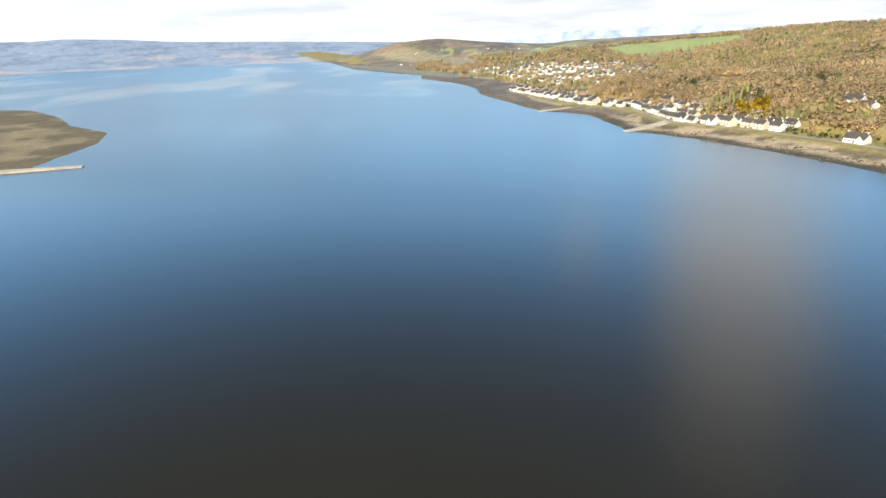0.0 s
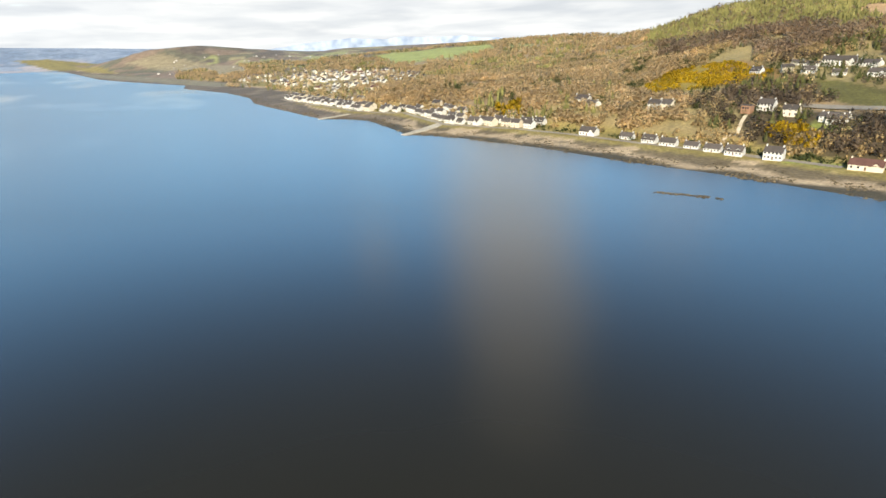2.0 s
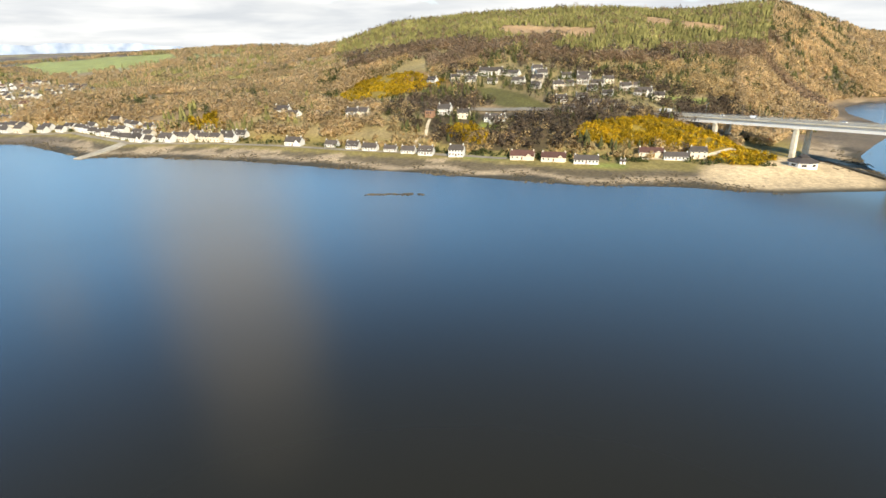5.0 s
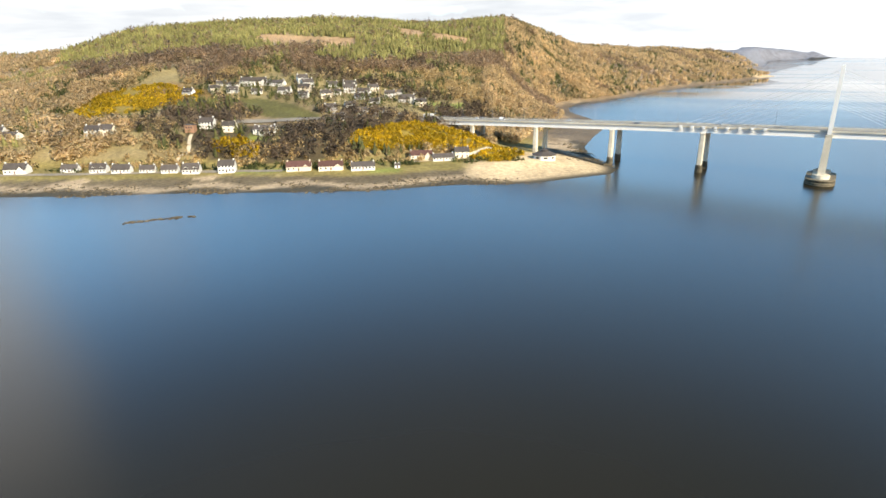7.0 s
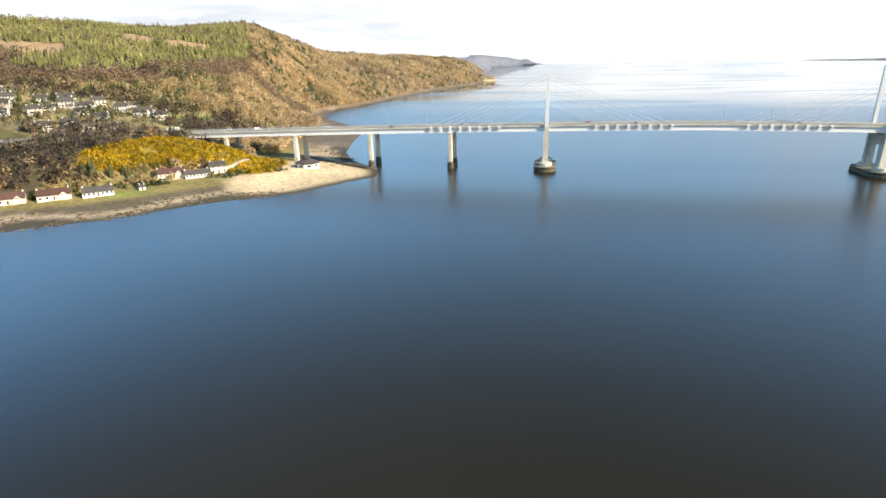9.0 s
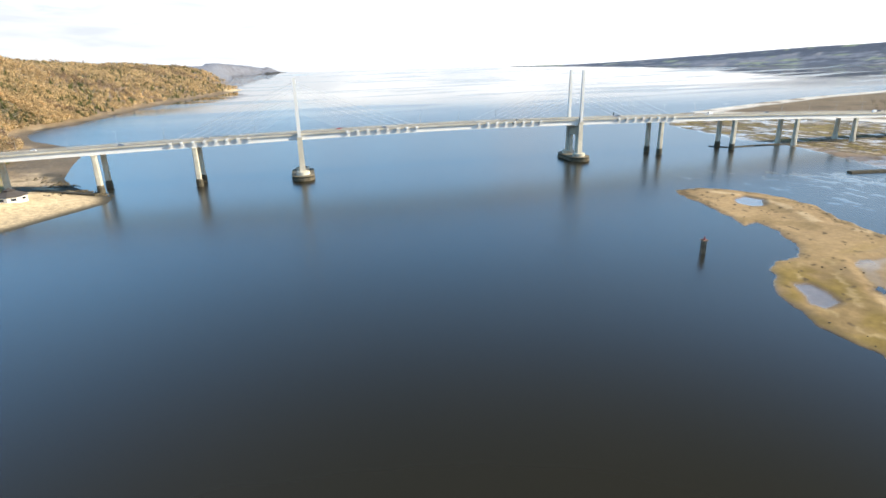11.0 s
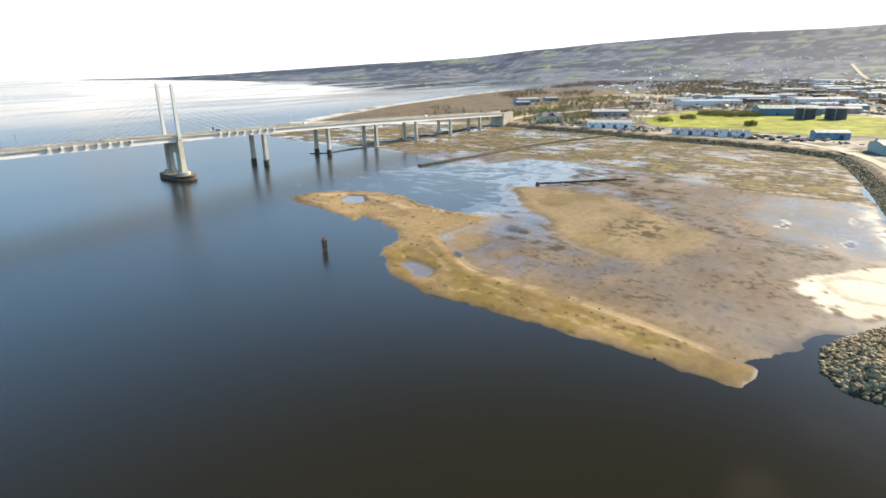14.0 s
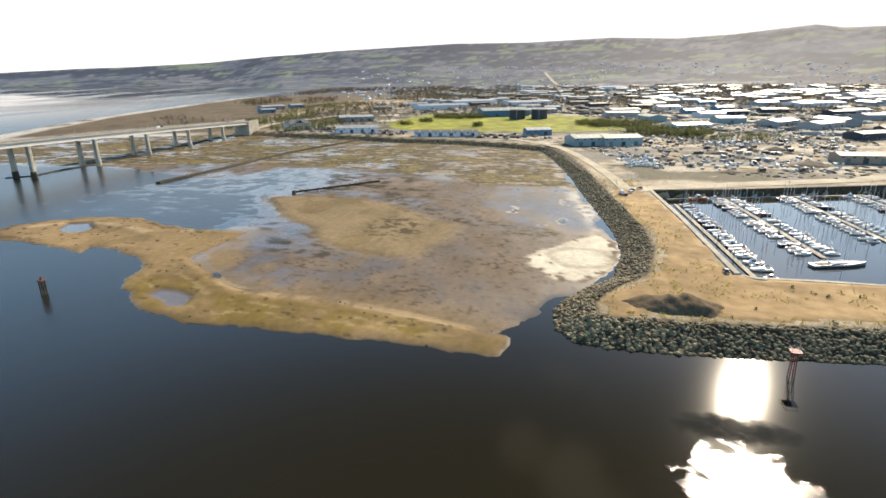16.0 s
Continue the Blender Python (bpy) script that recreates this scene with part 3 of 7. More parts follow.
def land_cover(X, Y, Z):
    az, r = polar(X, Y)
    dn, ds, dm = inland(X, Y, NORTH), inland(X, Y, SOUTH), inland(X, Y, MARSH)
    dn = np.where(dn > 0, dn * np.interp(X, [-1700, -1250, -980], [0.28, 0.42, 1.0]), dn)
    n1, n2 = fbm(X / 45, Y / 45, 21), fbm(X / 130, Y / 130, 33)
    z = Z - lift(r)
    c = np.zeros(X.shape + (3,)) + np.array((0.05, 0.045, 0.035))
    # north side: weed, shingle, turf, wood floor
    nn = dn > -5
    tint(c, nn * 1.0, (0.06, 0.05, 0.03))
    tint(c, nn * smooth((z - 0.35 + (n1 - 0.5) * 1.6) / 0.4), (0.36, 0.275, 0.17))
    tint(c, nn * smooth((z - 1.2 + (n1 - 0.5) * 2.5) / 0.5) * (n1 > 0.47), (0.13, 0.10, 0.055))
    tint(c, nn * smooth((z - 2.7 + (n1 - 0.5) * 1.2) / 0.6), (0.23, 0.185, 0.06))
    tint(c, nn * smooth((Y - 40) / 60) * smooth((z - 1.2) / 1.0), (0.21, 0.15, 0.085))
    tint(c, nn * smooth((Y - 60) / 60) * (z < 2.6) * smooth((n1 - 0.3) / 0.1), (0.145, 0.11, 0.07))
    bay = nn * smooth((-X - 760) / 120) * (z < 2.4)
    tint(c, bay, (0.115, 0.09, 0.065))
    tint(c, bay * smooth((n1 - 0.52) / 0.08), (0.17, 0.135, 0.095))
    tint(c, nn * smooth((dn - 80) / 20), (0.24, 0.175, 0.095))
    tint(c, nn * smooth((dn - 80) / 30) * smooth((n2 - 0.5) / 0.1), (0.25, 0.20, 0.09))
    sand = np.hypot((X + 300) / 75, (Y + 62) / 60) + (n1 - 0.5) * 0.6
    tint(c, nn * smooth((1.1 - sand) / 0.25) * smooth((z - 0.1) / 0.5) * (z < 6), (0.54, 0.41, 0.24))
    tint(c, nn * smooth((r - 1700) / 700) * (dn > 40), (0.205, 0.15, 0.105))
    tint(c, nn * smooth((r - 1700) / 700) * (dn > 40) * smooth((n2 - 0.55) / 0.06), (0.13, 0.12, 0.08))
    tint(c, nn * smooth((r - 1500) / 500) * (dn > 130) * (az < -40) * smooth((fbm(X / 260, Y / 120, 35) - 0.58) / 0.03), (0.27, 0.27, 0.11))
    tint(c, nn * (az > -30) * smooth((r - 900) / 300) * (dn > 30), (0.20, 0.145, 0.095))
    tint(c, nn * (az > -30) * smooth((r - 900) / 300) * (dn > 30) * smooth((n1 - 0.52) / 0.08), (0.135, 0.11, 0.07))
    tint(c, nn * (az < -70) * smooth((r - 2300) / 300) * (dn > 130) * smooth((fbm(az / 2.2, r / 160, 37) - 0.50) / 0.05), (0.12, 0.098, 0.075))
    tint(c, nn * (az < -70) * smooth((r - 2300) / 300) * (dn > 130) * smooth((0.36 - fbm(az / 2.6, r / 140, 38)) / 0.04), (0.26, 0.225, 0.12))
    # distance haze blended into the ground colour of the far north-east headland
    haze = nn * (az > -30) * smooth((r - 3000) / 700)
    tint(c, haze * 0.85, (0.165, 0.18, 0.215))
    tint(c, nn * smooth((1.3 - np.hypot((X + 440) / 130, (Y - 2180) / 190)) / 0.3) * (z < 14), (0.50, 0.38, 0.22))
    # south side: yards, salt marsh, woods and farmland further off, blued for haze
    ss = (ds > -3) * 1.0
    tint(c, ss, (0.44, 0.35, 0.23))
    tint(c, ss * smooth((n1 - 0.52) / 0.1), (0.30, 0.235, 0.14))
    tint(c, ss * smooth((n2 - 0.42) / 0.06) * smooth((X - 620) / 100), (0.12, 0.098, 0.06))
    marsh = smooth((Y - np.interp(X, [500, 700, 1200, 2500, 4000], [30, 60, 130, 250, 500])) / 60) * ss
    tint(c, marsh, (0.155, 0.11, 0.06))
    tint(c, marsh * smooth((n1 - 0.5) / 0.1), (0.12, 0.085, 0.045))
    tint(c, marsh * smooth((0.75 - z) / 0.3) * smooth((n1 - 0.3) / 0.1), (0.55, 0.51, 0.44))
    yard = ss * (1 - marsh) * smooth((X - 300) / 40) * smooth((-Y - 20) / 60) * smooth((ds - 22) / 8)
    y1, y2 = fbm(X / 28, Y / 40, 23), fbm(X / 70, Y / 60, 25)
    tint(c, yard * smooth((y1 - 0.51) / 0.05), (0.21, 0.19, 0.16))
    tint(c, yard * smooth((y2 - 0.53) / 0.05), (0.12, 0.105, 0.06))
    tint(c, yard * smooth((0.42 - y1) / 0.05), (0.50, 0.44, 0.34))
    tint(c, ss * smooth((15 - ds) / 1.5) * (Y < 20), (0.085, 0.065, 0.038))
    # beyond the town, woods and fields carry distance haze in their colours
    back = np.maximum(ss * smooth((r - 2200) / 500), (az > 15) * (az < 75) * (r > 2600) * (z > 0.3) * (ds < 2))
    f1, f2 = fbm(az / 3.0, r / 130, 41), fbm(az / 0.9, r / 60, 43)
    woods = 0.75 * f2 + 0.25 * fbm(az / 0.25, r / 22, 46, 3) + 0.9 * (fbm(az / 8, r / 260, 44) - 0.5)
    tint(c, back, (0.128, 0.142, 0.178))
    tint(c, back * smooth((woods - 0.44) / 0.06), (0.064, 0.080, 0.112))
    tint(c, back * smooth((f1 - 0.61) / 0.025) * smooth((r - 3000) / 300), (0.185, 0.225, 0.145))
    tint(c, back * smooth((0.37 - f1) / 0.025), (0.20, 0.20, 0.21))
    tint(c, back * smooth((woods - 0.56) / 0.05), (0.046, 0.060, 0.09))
    # western hills across the water: haze painted as a blue-grey base colour
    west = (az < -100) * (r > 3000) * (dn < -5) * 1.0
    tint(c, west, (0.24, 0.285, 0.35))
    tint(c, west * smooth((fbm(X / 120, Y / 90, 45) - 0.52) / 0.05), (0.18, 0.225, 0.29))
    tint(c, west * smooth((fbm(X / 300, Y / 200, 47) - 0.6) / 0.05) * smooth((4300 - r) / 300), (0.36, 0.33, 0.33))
    tint(c, (dm > -5) * 1.0, (0.12, 0.09, 0.042))
    tint(c, (dm > -5) * smooth((n1 - 0.53) / 0.08), (0.22, 0.165, 0.085))
    for ring, col in FIELDS:
        d = inland(X, Y, ring)
        tint(c, smooth((d + 3) / 6), col)
    return c


def bearings():
    seen, hid = np.arange(-147.0, 118.0, 0.33), np.arange(118.0, 213.0, 2.5)
    return np.concatenate([seen, hid])


def build_ground():
    az = bearings()
    r = np.concatenate([[60.0], 160 * (4950 / 160) ** np.linspace(0, 1, 250)])
    A, Rr = np.meshgrid(np.radians(az), r, indexing="ij")
    X, Y = EYE[0] + np.sin(A) * Rr, EYE[1] + np.cos(A) * Rr
    Z = ground(X, Y)
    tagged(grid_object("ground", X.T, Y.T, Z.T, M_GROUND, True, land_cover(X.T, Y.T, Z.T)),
           "hillsides, shingle shores and flat coastal land in spring colours, far hills haze-tinted", "ground", kind="structure")


def build_water():
    az = np.arange(0, 360, 2.0)
    r = np.concatenate([[0.0, 60, 200, 600, 1200, 2000], np.linspace(2200, 4940, 24)])
    A, Rr = np.meshgrid(np.radians(az), r, indexing="ij")
    X, Y = EYE[0] + np.sin(A) * Rr, EYE[1] + np.cos(A) * Rr
    X = X + np.where(Rr < 30, 17.0, 0.0)
    tagged(grid_object("water", X.T, Y.T, lift(Rr).T, M_WATER, True), "calm dark tidal water of the firth with glassy lanes", "water", kind="structure")


FLAT = [(334, 60), (334, 15), (343, -23), (313, -117), (300, -150), (250, -215), (203, -250), (170, -268), (126, -276), (78, -316),
        (56, -360), (48, -410), (42, -446), (66, -458), (100, -478), (150, -497), (280, -484), (440, -460), (512, -444), (537, -405),
        (567, -330), (577, -255), (605, -165), (622, -70), (645, 15), (606, 120), (530, 300), (500, 351), (420, 330), (355, 200)]
SPIT = [(122, -144), (144, -144), (161, -159), (171, -182), (171, -209), (159, -236), (154, -260), (151, -290), (139, -290), (124, -289), (108, -287), (99, -297),
        (76, -326), (71, -339), (68, -361), (67, -381), (64, -397), (58, -420), (55, -432), (53, -439), (52, -445), (51, -449), (45, -449), (38, -447), (39, -432),
        (40, -413), (41, -397), (41, -371), (42, -352), (41, -336), (45, -320), (53, -305), (65, -287), (78, -278), (90, -277), (101, -266), (112, -244),
        (114, -227), (103, -229), (109, -212), (114, -186), (117, -161)]
POND = [(62, -300), (69, -303), (68, -313), (63, -322), (54, -324), (52, -318), (57, -310)]
POOL = [(140, -177), (152, -173), (157, -186), (144, -199), (136, -198), (134, -188)]
BANK = [(233, -256), (246, -260), (256, -287), (250, -324), (237, -354), (206, -385), (185, -413), (158, -408), (127, -398), (121, -383), (127, -358), (150, -329),
        (163, -323), (193, -288)]
WATERY = [(282, -132), (316, -184), (366, -203), (358, -257), (344, -305), (335, -344), (317, -368), (254, -384), (257, -353), (268, -317), (258, -284), (239, -253),
          (211, -268), (189, -295), (172, -322), (140, -347), (128, -363), (114, -355), (119, -327), (129, -298), (149, -288), (156, -258), (175, -230), (174, -177),
          (144, -134), (155, -57)]
CREEKS = [(306, -415), (314, -470), (213, -486), (177, -484), (184, -463), (204, -433), (246, -414)]
PALE = [(136, -448), (151, -455), (169, -469), (182, -484), (168, -492), (140, -492), (119, -485), (108, -474), (108, -463), (121, -453)]
# crest of the sand along the spit
CREST = [(139, -290), (112, -288), (99, -297), (78, -326), (73, -339), (70, -361), (69, -381), (66, -397), (59, -420), (55, -434)]
SHELL_RIDGE = [(150, -285), (150, -262), (140, -240), (148, -222), (154, -200), (150, -178), (140, -160)]
STRAND = [(258, -345), (221, -381), (203, -410), (185, -435), (180, -454)]


def from_line(x, y, line):
    """Metres from a line of places."""
    best = np.full(np.shape(x), 1e12)
    for (ax, ay), (bx, by) in zip(line, line[1:]):
        dx, dy = bx - ax, by - ay
        k = np.clip(((x - ax) * dx + (y - ay) * dy) / (dx * dx + dy * dy + 1e-9), 0, 1)
        best = np.minimum(best, (x - ax - k * dx) ** 2 + (y - ay - k * dy) ** 2)
    return np.sqrt(best)


FLATS = []             # the surface of the flats, for stones laid on it


def flat_height(x, y):
    xs, ys, z = FLATS[0]
    return z[np.clip(np.round((x - xs[0]) / 1.4).astype(int), 0, len(xs) - 1), np.clip(np.round((y - ys[0]) / 1.4).astype(int), 0, len(ys) - 1)]


def build_flats():
    xs, ys = np.arange(28, 668, 1.4), np.arange(-505, 360, 1.4)
    X, Y = np.meshgrid(xs, ys, indexing="ij")
    n1, n2, n3 = fbm(X / 14, Y / 9, 61), fbm(X / 55, Y / 40, 63), fbm(X / 5, Y / 5, 65, 3)
    warp = (fbm(X / 22, Y / 22, 66) - 0.5) * 16
    edge = (fbm(X / 9, Y / 9, 68) - 0.5) * 5 + (fbm(X / 3.5, Y / 3.5, 72) - 0.5) * 2
    df, dsp, db, dp, dq, dw, dwy, dc = (inland(X, Y, g) for g in (FLAT, SPIT, BANK, POND, POOL, PALE, WATERY, CREEKS))
    # bare mud, drowned to a film in the lower basin
    zone = smooth((df + warp + 14) / 26)
    z = -0.34 + zone * 0.44 + ((n1 - 0.5) * 0.16 + (n2 - 0.5) * 0.16) * zone
    z = np.maximum(z, np.interp(zone, [0.8, 0.97], [-0.4, 0.025]))
    watery = smooth((dwy + warp * 0.8 + 8) / 18)
    flecks = fbm(X / 6, Y / 9, 74)
    shelf = smooth((X - 205) / 60)
    z = z * (1 - watery) + (np.interp(Y, [-340, -300, -240], [0.09, 0.06, -0.05]) + (flecks - 0.5) * np.interp(Y, [-330, -250], [0.14, 0.24]) + shelf * 0.05) * watery
    # sand spit: steep seaward edge, a crest, a gentle lee
    spit = smooth((dsp + edge + 3.5) / 8)
    lee = smooth((dsp + edge + 24) / 34) * smooth((-Y - 280) / 25) * smooth((X - np.interp(Y, [-450, -330, -290], [50, 66, 95])) / 6)
    z = np.maximum(z, -0.30 + np.maximum(spit * 0.78, lee * 0.42) + spit * ((n3 - 0.5) * 0.16 + n2 * 0.3))
    crest = from_line(X + warp * 0.15, Y, CREST)
    shells = from_line(X + warp * 0.2, Y + warp * 0.15, SHELL_RIDGE)
    z = z + spit * (0.55 * np.exp(-(crest / 6) ** 2) + 0.7 * np.exp(-(shells / 7) ** 2))
    pond = smooth((np.maximum(dp, dq) + edge * 0.5 + 2) / 4)
    z = z * (1 - pond) + 0.03 * pond
    bank = smooth((db + edge * 1.3 + 4) / 14)
    z = np.maximum(z, -0.3 + bank * (0.66 + n1 * 0.3))
    pale = smooth((dw + edge * 1.2 + 2) / 4)
    z = z * (1 - pale) + (0.2 + (n3 - 0.5) * 0.28) * pale
    shore = inland(X, Y, SOUTH)
    z = np.where(shore > 0, np.minimum(z, 0.1) - 1.5 * smooth(shore / 4), z)
    film = np.clip(1.0 - smooth((z - 0.02) / 0.15), 0, 1) * (1 - 0.6 * pale)
    # colours of wet mud, weed, sand, shell and pools
    c = np.zeros(X.shape + (3,)) + np.array((0.165, 0.120, 0.082))
    tint(c, smooth((n1 - 0.5) / 0.1), (0.20, 0.147, 0.10))
    tint(c, film * 0.6, (0.115, 0.085, 0.062))
    streak = fbm(X / 8, Y / 20, 69) + 0.35 * (n2 - 0.5) + 0.5 * (n3 - 0.5)
    weedy = smooth((X - np.interp(Y, [-480, -400, -330, -200, 0], [290, 300, 338, 372, 340])) / 22)
    weed = smooth((streak - 0.46) / 0.04) * weedy
    tint(c, weedy * smooth((0.40 - streak) / 0.05), (0.30, 0.235, 0.15))
    tint(c, weed, (0.085, 0.066, 0.024))
    tint(c, weedy * smooth((streak - 0.60) / 0.05), (0.215, 0.165, 0.06))
    tint(c, watery * smooth((flecks + 0.4 * (n3 - 0.5) - 0.60) / 0.03), (0.055, 0.042, 0.022))
    strand = from_line(X + warp * 0.5, Y + warp * 0.4, STRAND)
    tint(c, smooth((13 - strand) / 6) * smooth((fbm(X / 2.6, Y / 3.6, 84, 3) + 0.3 * (n1 - 0.5) - 0.52) / 0.05), (0.042, 0.034, 0.02))
    tint(c, zone * (1 - watery) * smooth((fbm(X / 2.4, Y / 2.4, 85, 3) - 0.66) / 0.04), (0.075, 0.056, 0.034))
    creek = np.abs(fbm(X / 46, Y / 30, 71) - 0.5)
    creeks = smooth((dc + 4) / 10)
    tint(c, creeks * 0.8, (0.19, 0.145, 0.10))
    cut = creeks * smooth((0.009 - creek) / 0.004)
    tint(c, creeks * smooth((0.022 - creek) / 0.006), (0.50, 0.43, 0.32))
    tint(c, cut, (0.03, 0.024, 0.016))
    z = np.where((zone > 0.85) & (Y < -285), np.maximum(z, 0.03), z) - 0.02 * cut
    rim = smooth((16 - shore * -1.0) / 8) * smooth((X - 170) / 40) * smooth((330 - X) / 60) * (Y < -440)
    tint(c, rim * smooth((n3 - 0.42) / 0.1), (0.52, 0.44, 0.32))
    tint(c, np.maximum(spit, lee * 0.85), (0.265, 0.178, 0.078))
    upper = smooth((Y + 300) / 40)
    tint(c, spit * upper, (0.315, 0.215, 0.106))
    green = smooth((fbm(X / 26, Y / 26, 70) - 0.36) / 0.14) * (1 - upper) * smooth((crest - 3) / 6)
    tint(c, spit * green * 0.85, (0.185, 0.128, 0.030))
    tint(c, np.maximum(spit, lee) * smooth((2.4 - np.abs(crest - 1.0)) / 1.6) * smooth((n1 - 0.36) / 0.1) * 0.8, (0.42, 0.315, 0.175))
    tint(c, spit * smooth((4.5 - shells) / 3) * smooth((n1 - 0.34) / 0.1) * 0.8, (0.46, 0.345, 0.20))
    tint(c, spit * 0.5 * smooth((fbm(X / 16, Y / 16, 67) - 0.52) / 0.08), (0.19, 0.13, 0.055))
    tint(c, spit * smooth((fbm(X / 2.6, Y / 4, 77) - 0.72) / 0.03), (0.08, 0.056, 0.028))
    tint(c, smooth(np.maximum(spit, bank) / 0.04) * smooth((0.16 - z) / 0.16) * (1 - smooth((zone - 0.7) / 0.2)) * (1 - pond), (0.07, 0.047, 0.018))
    rim_weed = spit * upper * smooth((4.0 - np.abs(dsp + edge - 3.5)) / 2.5) * smooth((X - np.interp(Y, [-290, -144], [120, 112])) / 8) * smooth((n3 - 0.40) / 0.1)
    tint(c, rim_weed * 0.75, (0.105, 0.075, 0.036))
    tint(c, spit * (1 - upper) * smooth((1.6 - np.abs(dsp + edge * 1.4 - 9)) / 1.2) * smooth((n3 - 0.46) / 0.08) * 0.7, (0.34, 0.25, 0.12))
    tint(c, pond, (0.16, 0.112, 0.066))
    tint(c, bank * 0.95, (0.262, 0.19, 0.10))
    tint(c, bank * smooth((fbm(X / 30, Y / 18, 78) - 0.5) / 0.08), (0.21, 0.148, 0.07))
    neck = smooth((16 - from_line(X, Y, [(152, -286), (128, -292), (112, -297), (100, -304)])) / 6)
    z = np.maximum(z, -0.3 + 0.42 * neck)
    tint(c, neck * 0.8, (0.25, 0.172, 0.085))
    fine = fbm(X / 2.6, Y / 3.6, 83, 3)
    sprig = smooth((fine + 0.35 * (n1 - 0.5) - 0.52) / 0.06)
    tint(c, bank * sprig * smooth((26 - np.hypot((X - 178) * 0.7, Y + 372)) / 16), (0.085, 0.062, 0.03))
    tint(c, bank * sprig * smooth((5 - np.abs(db - 5)) / 3) * smooth((X - 180) / 30), (0.11, 0.083, 0.045))
    tint(c, pale * smooth((n3 + 0.5 * (n1 - 0.5) + 0.05 * np.minimum(dw, 7) - 0.42) / 0.12), (0.70, 0.62, 0.47))
    tint(c, pale * smooth((3 - np.abs(np.hypot(X - 140, Y + 474) - 14 + edge)) / 2) * 0.6, (0.40, 0.34, 0.24))
    tint(c, smooth((0.02 - z) / 0.06) * (1 - zone * smooth((zone - 0.95) / 0.05) * (1 - watery)) * (1 - pond), (0.030, 0.023, 0.011))
    tint(c, smooth((0.985 - zone) / 0.2) * (1 - smooth((np.maximum(np.maximum(spit, lee), bank) - 0.1) / 0.2)) * (1 - pale), (0.05, 0.036, 0.017))
    wet = np.clip(film * (1 - 0.9 * weed) * (1 - 0.9 * lee) * np.interp(Y, [-400, -300], [0.5, 1.0]) + pond * 0.15 + creeks * 0.3, 0, 1)
    FLATS.append((xs, ys, z))
    ob = grid_object("tidal_flat", X, Y, z, M_MUD, False, c, wet)
    tagged(ob, "wet tidal mud, pools and pale sand banks at low water", "mudflat", kind="structure")


# ---- outlines of fields, scrub and settlements ----
GORSE_HILL = [(-748, -228), (-800, -180), (-846, -140), (-830, -95), (-800, -85), (-720, -80), (-690, -110), (-715, -180)]
GORSE_BRIDGE = [(-466, -106), (-463, -75), (-452, -39), (-418, -24), (-389, -8), (-368, -26), (-352, -14), (-333, -30), (-329, -66), (-345, -78), (-365, -76),
                (-379, -76), (-404, -88), (-429, -114), (-453, -121)]
GORSE_BANK = [(-560, -180), (-549, -160), (-515, -165), (-500, -180), (-519, -190), (-544, -194)]
DARK_BANK = [(-612, -171), (-533, -102), (-470, -42), (-458, -60), (-469, -112), (-448, -128), (-455, -160), (-498, -187), (-530, -205), (-570, -200)]
# cloud shade over the village slope, drawn with darker trees inside this outline
CLOUD_SHADE_ZONE = [(-640, -215), (-770, -50), (-700, 70), (-560, 115), (-430, 120), (-425, 20), (-470, -40), (-440, -110), (-405, -135), (-560, -212)]
DARK_VILLAGE = [(-690, -60), (-640, 50), (-575, 70), (-530, 75), (-470, 95), (-440, 108), (-455, 30), (-492, -6), (-530, -50), (-600, -50)]
GORSE_WEST = [(-776, -372), (-772, -342), (-732, -345), (-736, -374)]
GREEN_HILL = [(-672, -72), (-640, -60), (-600, -56), (-541, -66), (-535, -92), (-580, -104), (-625, -97)]
GREEN_ROAD = [(-512, 62), (-481, 104), (-468, 82), (-489, 43)]
RIDGE_FIELD = [(-2700, -640), (-2690, -330), (-2440, -160), (-2050, -190), (-2030, -360), (-1990, -520)]
SHORE_FIELD = [(-2950, -1930), (-2500, -1330), (-1950, -930), (-1780, -880), (-1820, -950), (-2230, -1290), (-2600, -1680)]
VILLAGE = [(-690, -60), (-640, 50), (-575, 70), (-530, 75), (-470, 95), (-440, 108), (-455, 30), (-492, -6), (-530, -50), (-600, -50)]
GORSE_WEST = [(-776, -372), (-772, -342), (-732, -345), (-736, -374)]
GREEN_HILL = [(-672, -72), (-640, -60), (-600, -56), (-541, -66), (-535, -92), (-580, -104), (-625, -97)]
GREEN_ROAD = [(-512, 62), (-481, 104), (-468, 82), (-489, 43)]
RIDGE_FIELD = [(-2700, -640), (-2690, -330), (-2440, -160), (-2050, -190), (-2030, -360), (-1990, -520)]
SHORE_FIELD = [(-2850, -2000), (-2349, -1452), (-1760, -950), (-1640, -900), (-1660, -990), (-2120, -1380), (-2500, -1760)]
VILLAGE = [(-750, -112), (-735, -30), (-690, 15), (-640, 35), (-560, 80), (-490, 60), (-490, 10), (-560, -55), (-620, -60), (-690, -85)]
UPPER_ROW = [(-725, -300), (-640, -215), (-600, -150), (-520, -130), (-535, -160), (-590, -200), (-690, -270)]
WEST_TOWN = [(-1690, -960), (-2090, -1030), (-2180, -880), (-1980, -680), (-1820, -540), (-1480, -440), (-1250, -440), (-1100, -455), (-1020, -560), (-1150, -640),
             (-1300, -740), (-1430, -800), (-1500, -870)]
BAY_FIELD = [(-2950, -1830), (-2560, -1330), (-2260, -1150), (-2330, -1080), (-2720, -1250), (-3050, -1700)]
HILL_FIELD = [(-2520, -960), (-2380, -760), (-2300, -800), (-2420, -1000)]
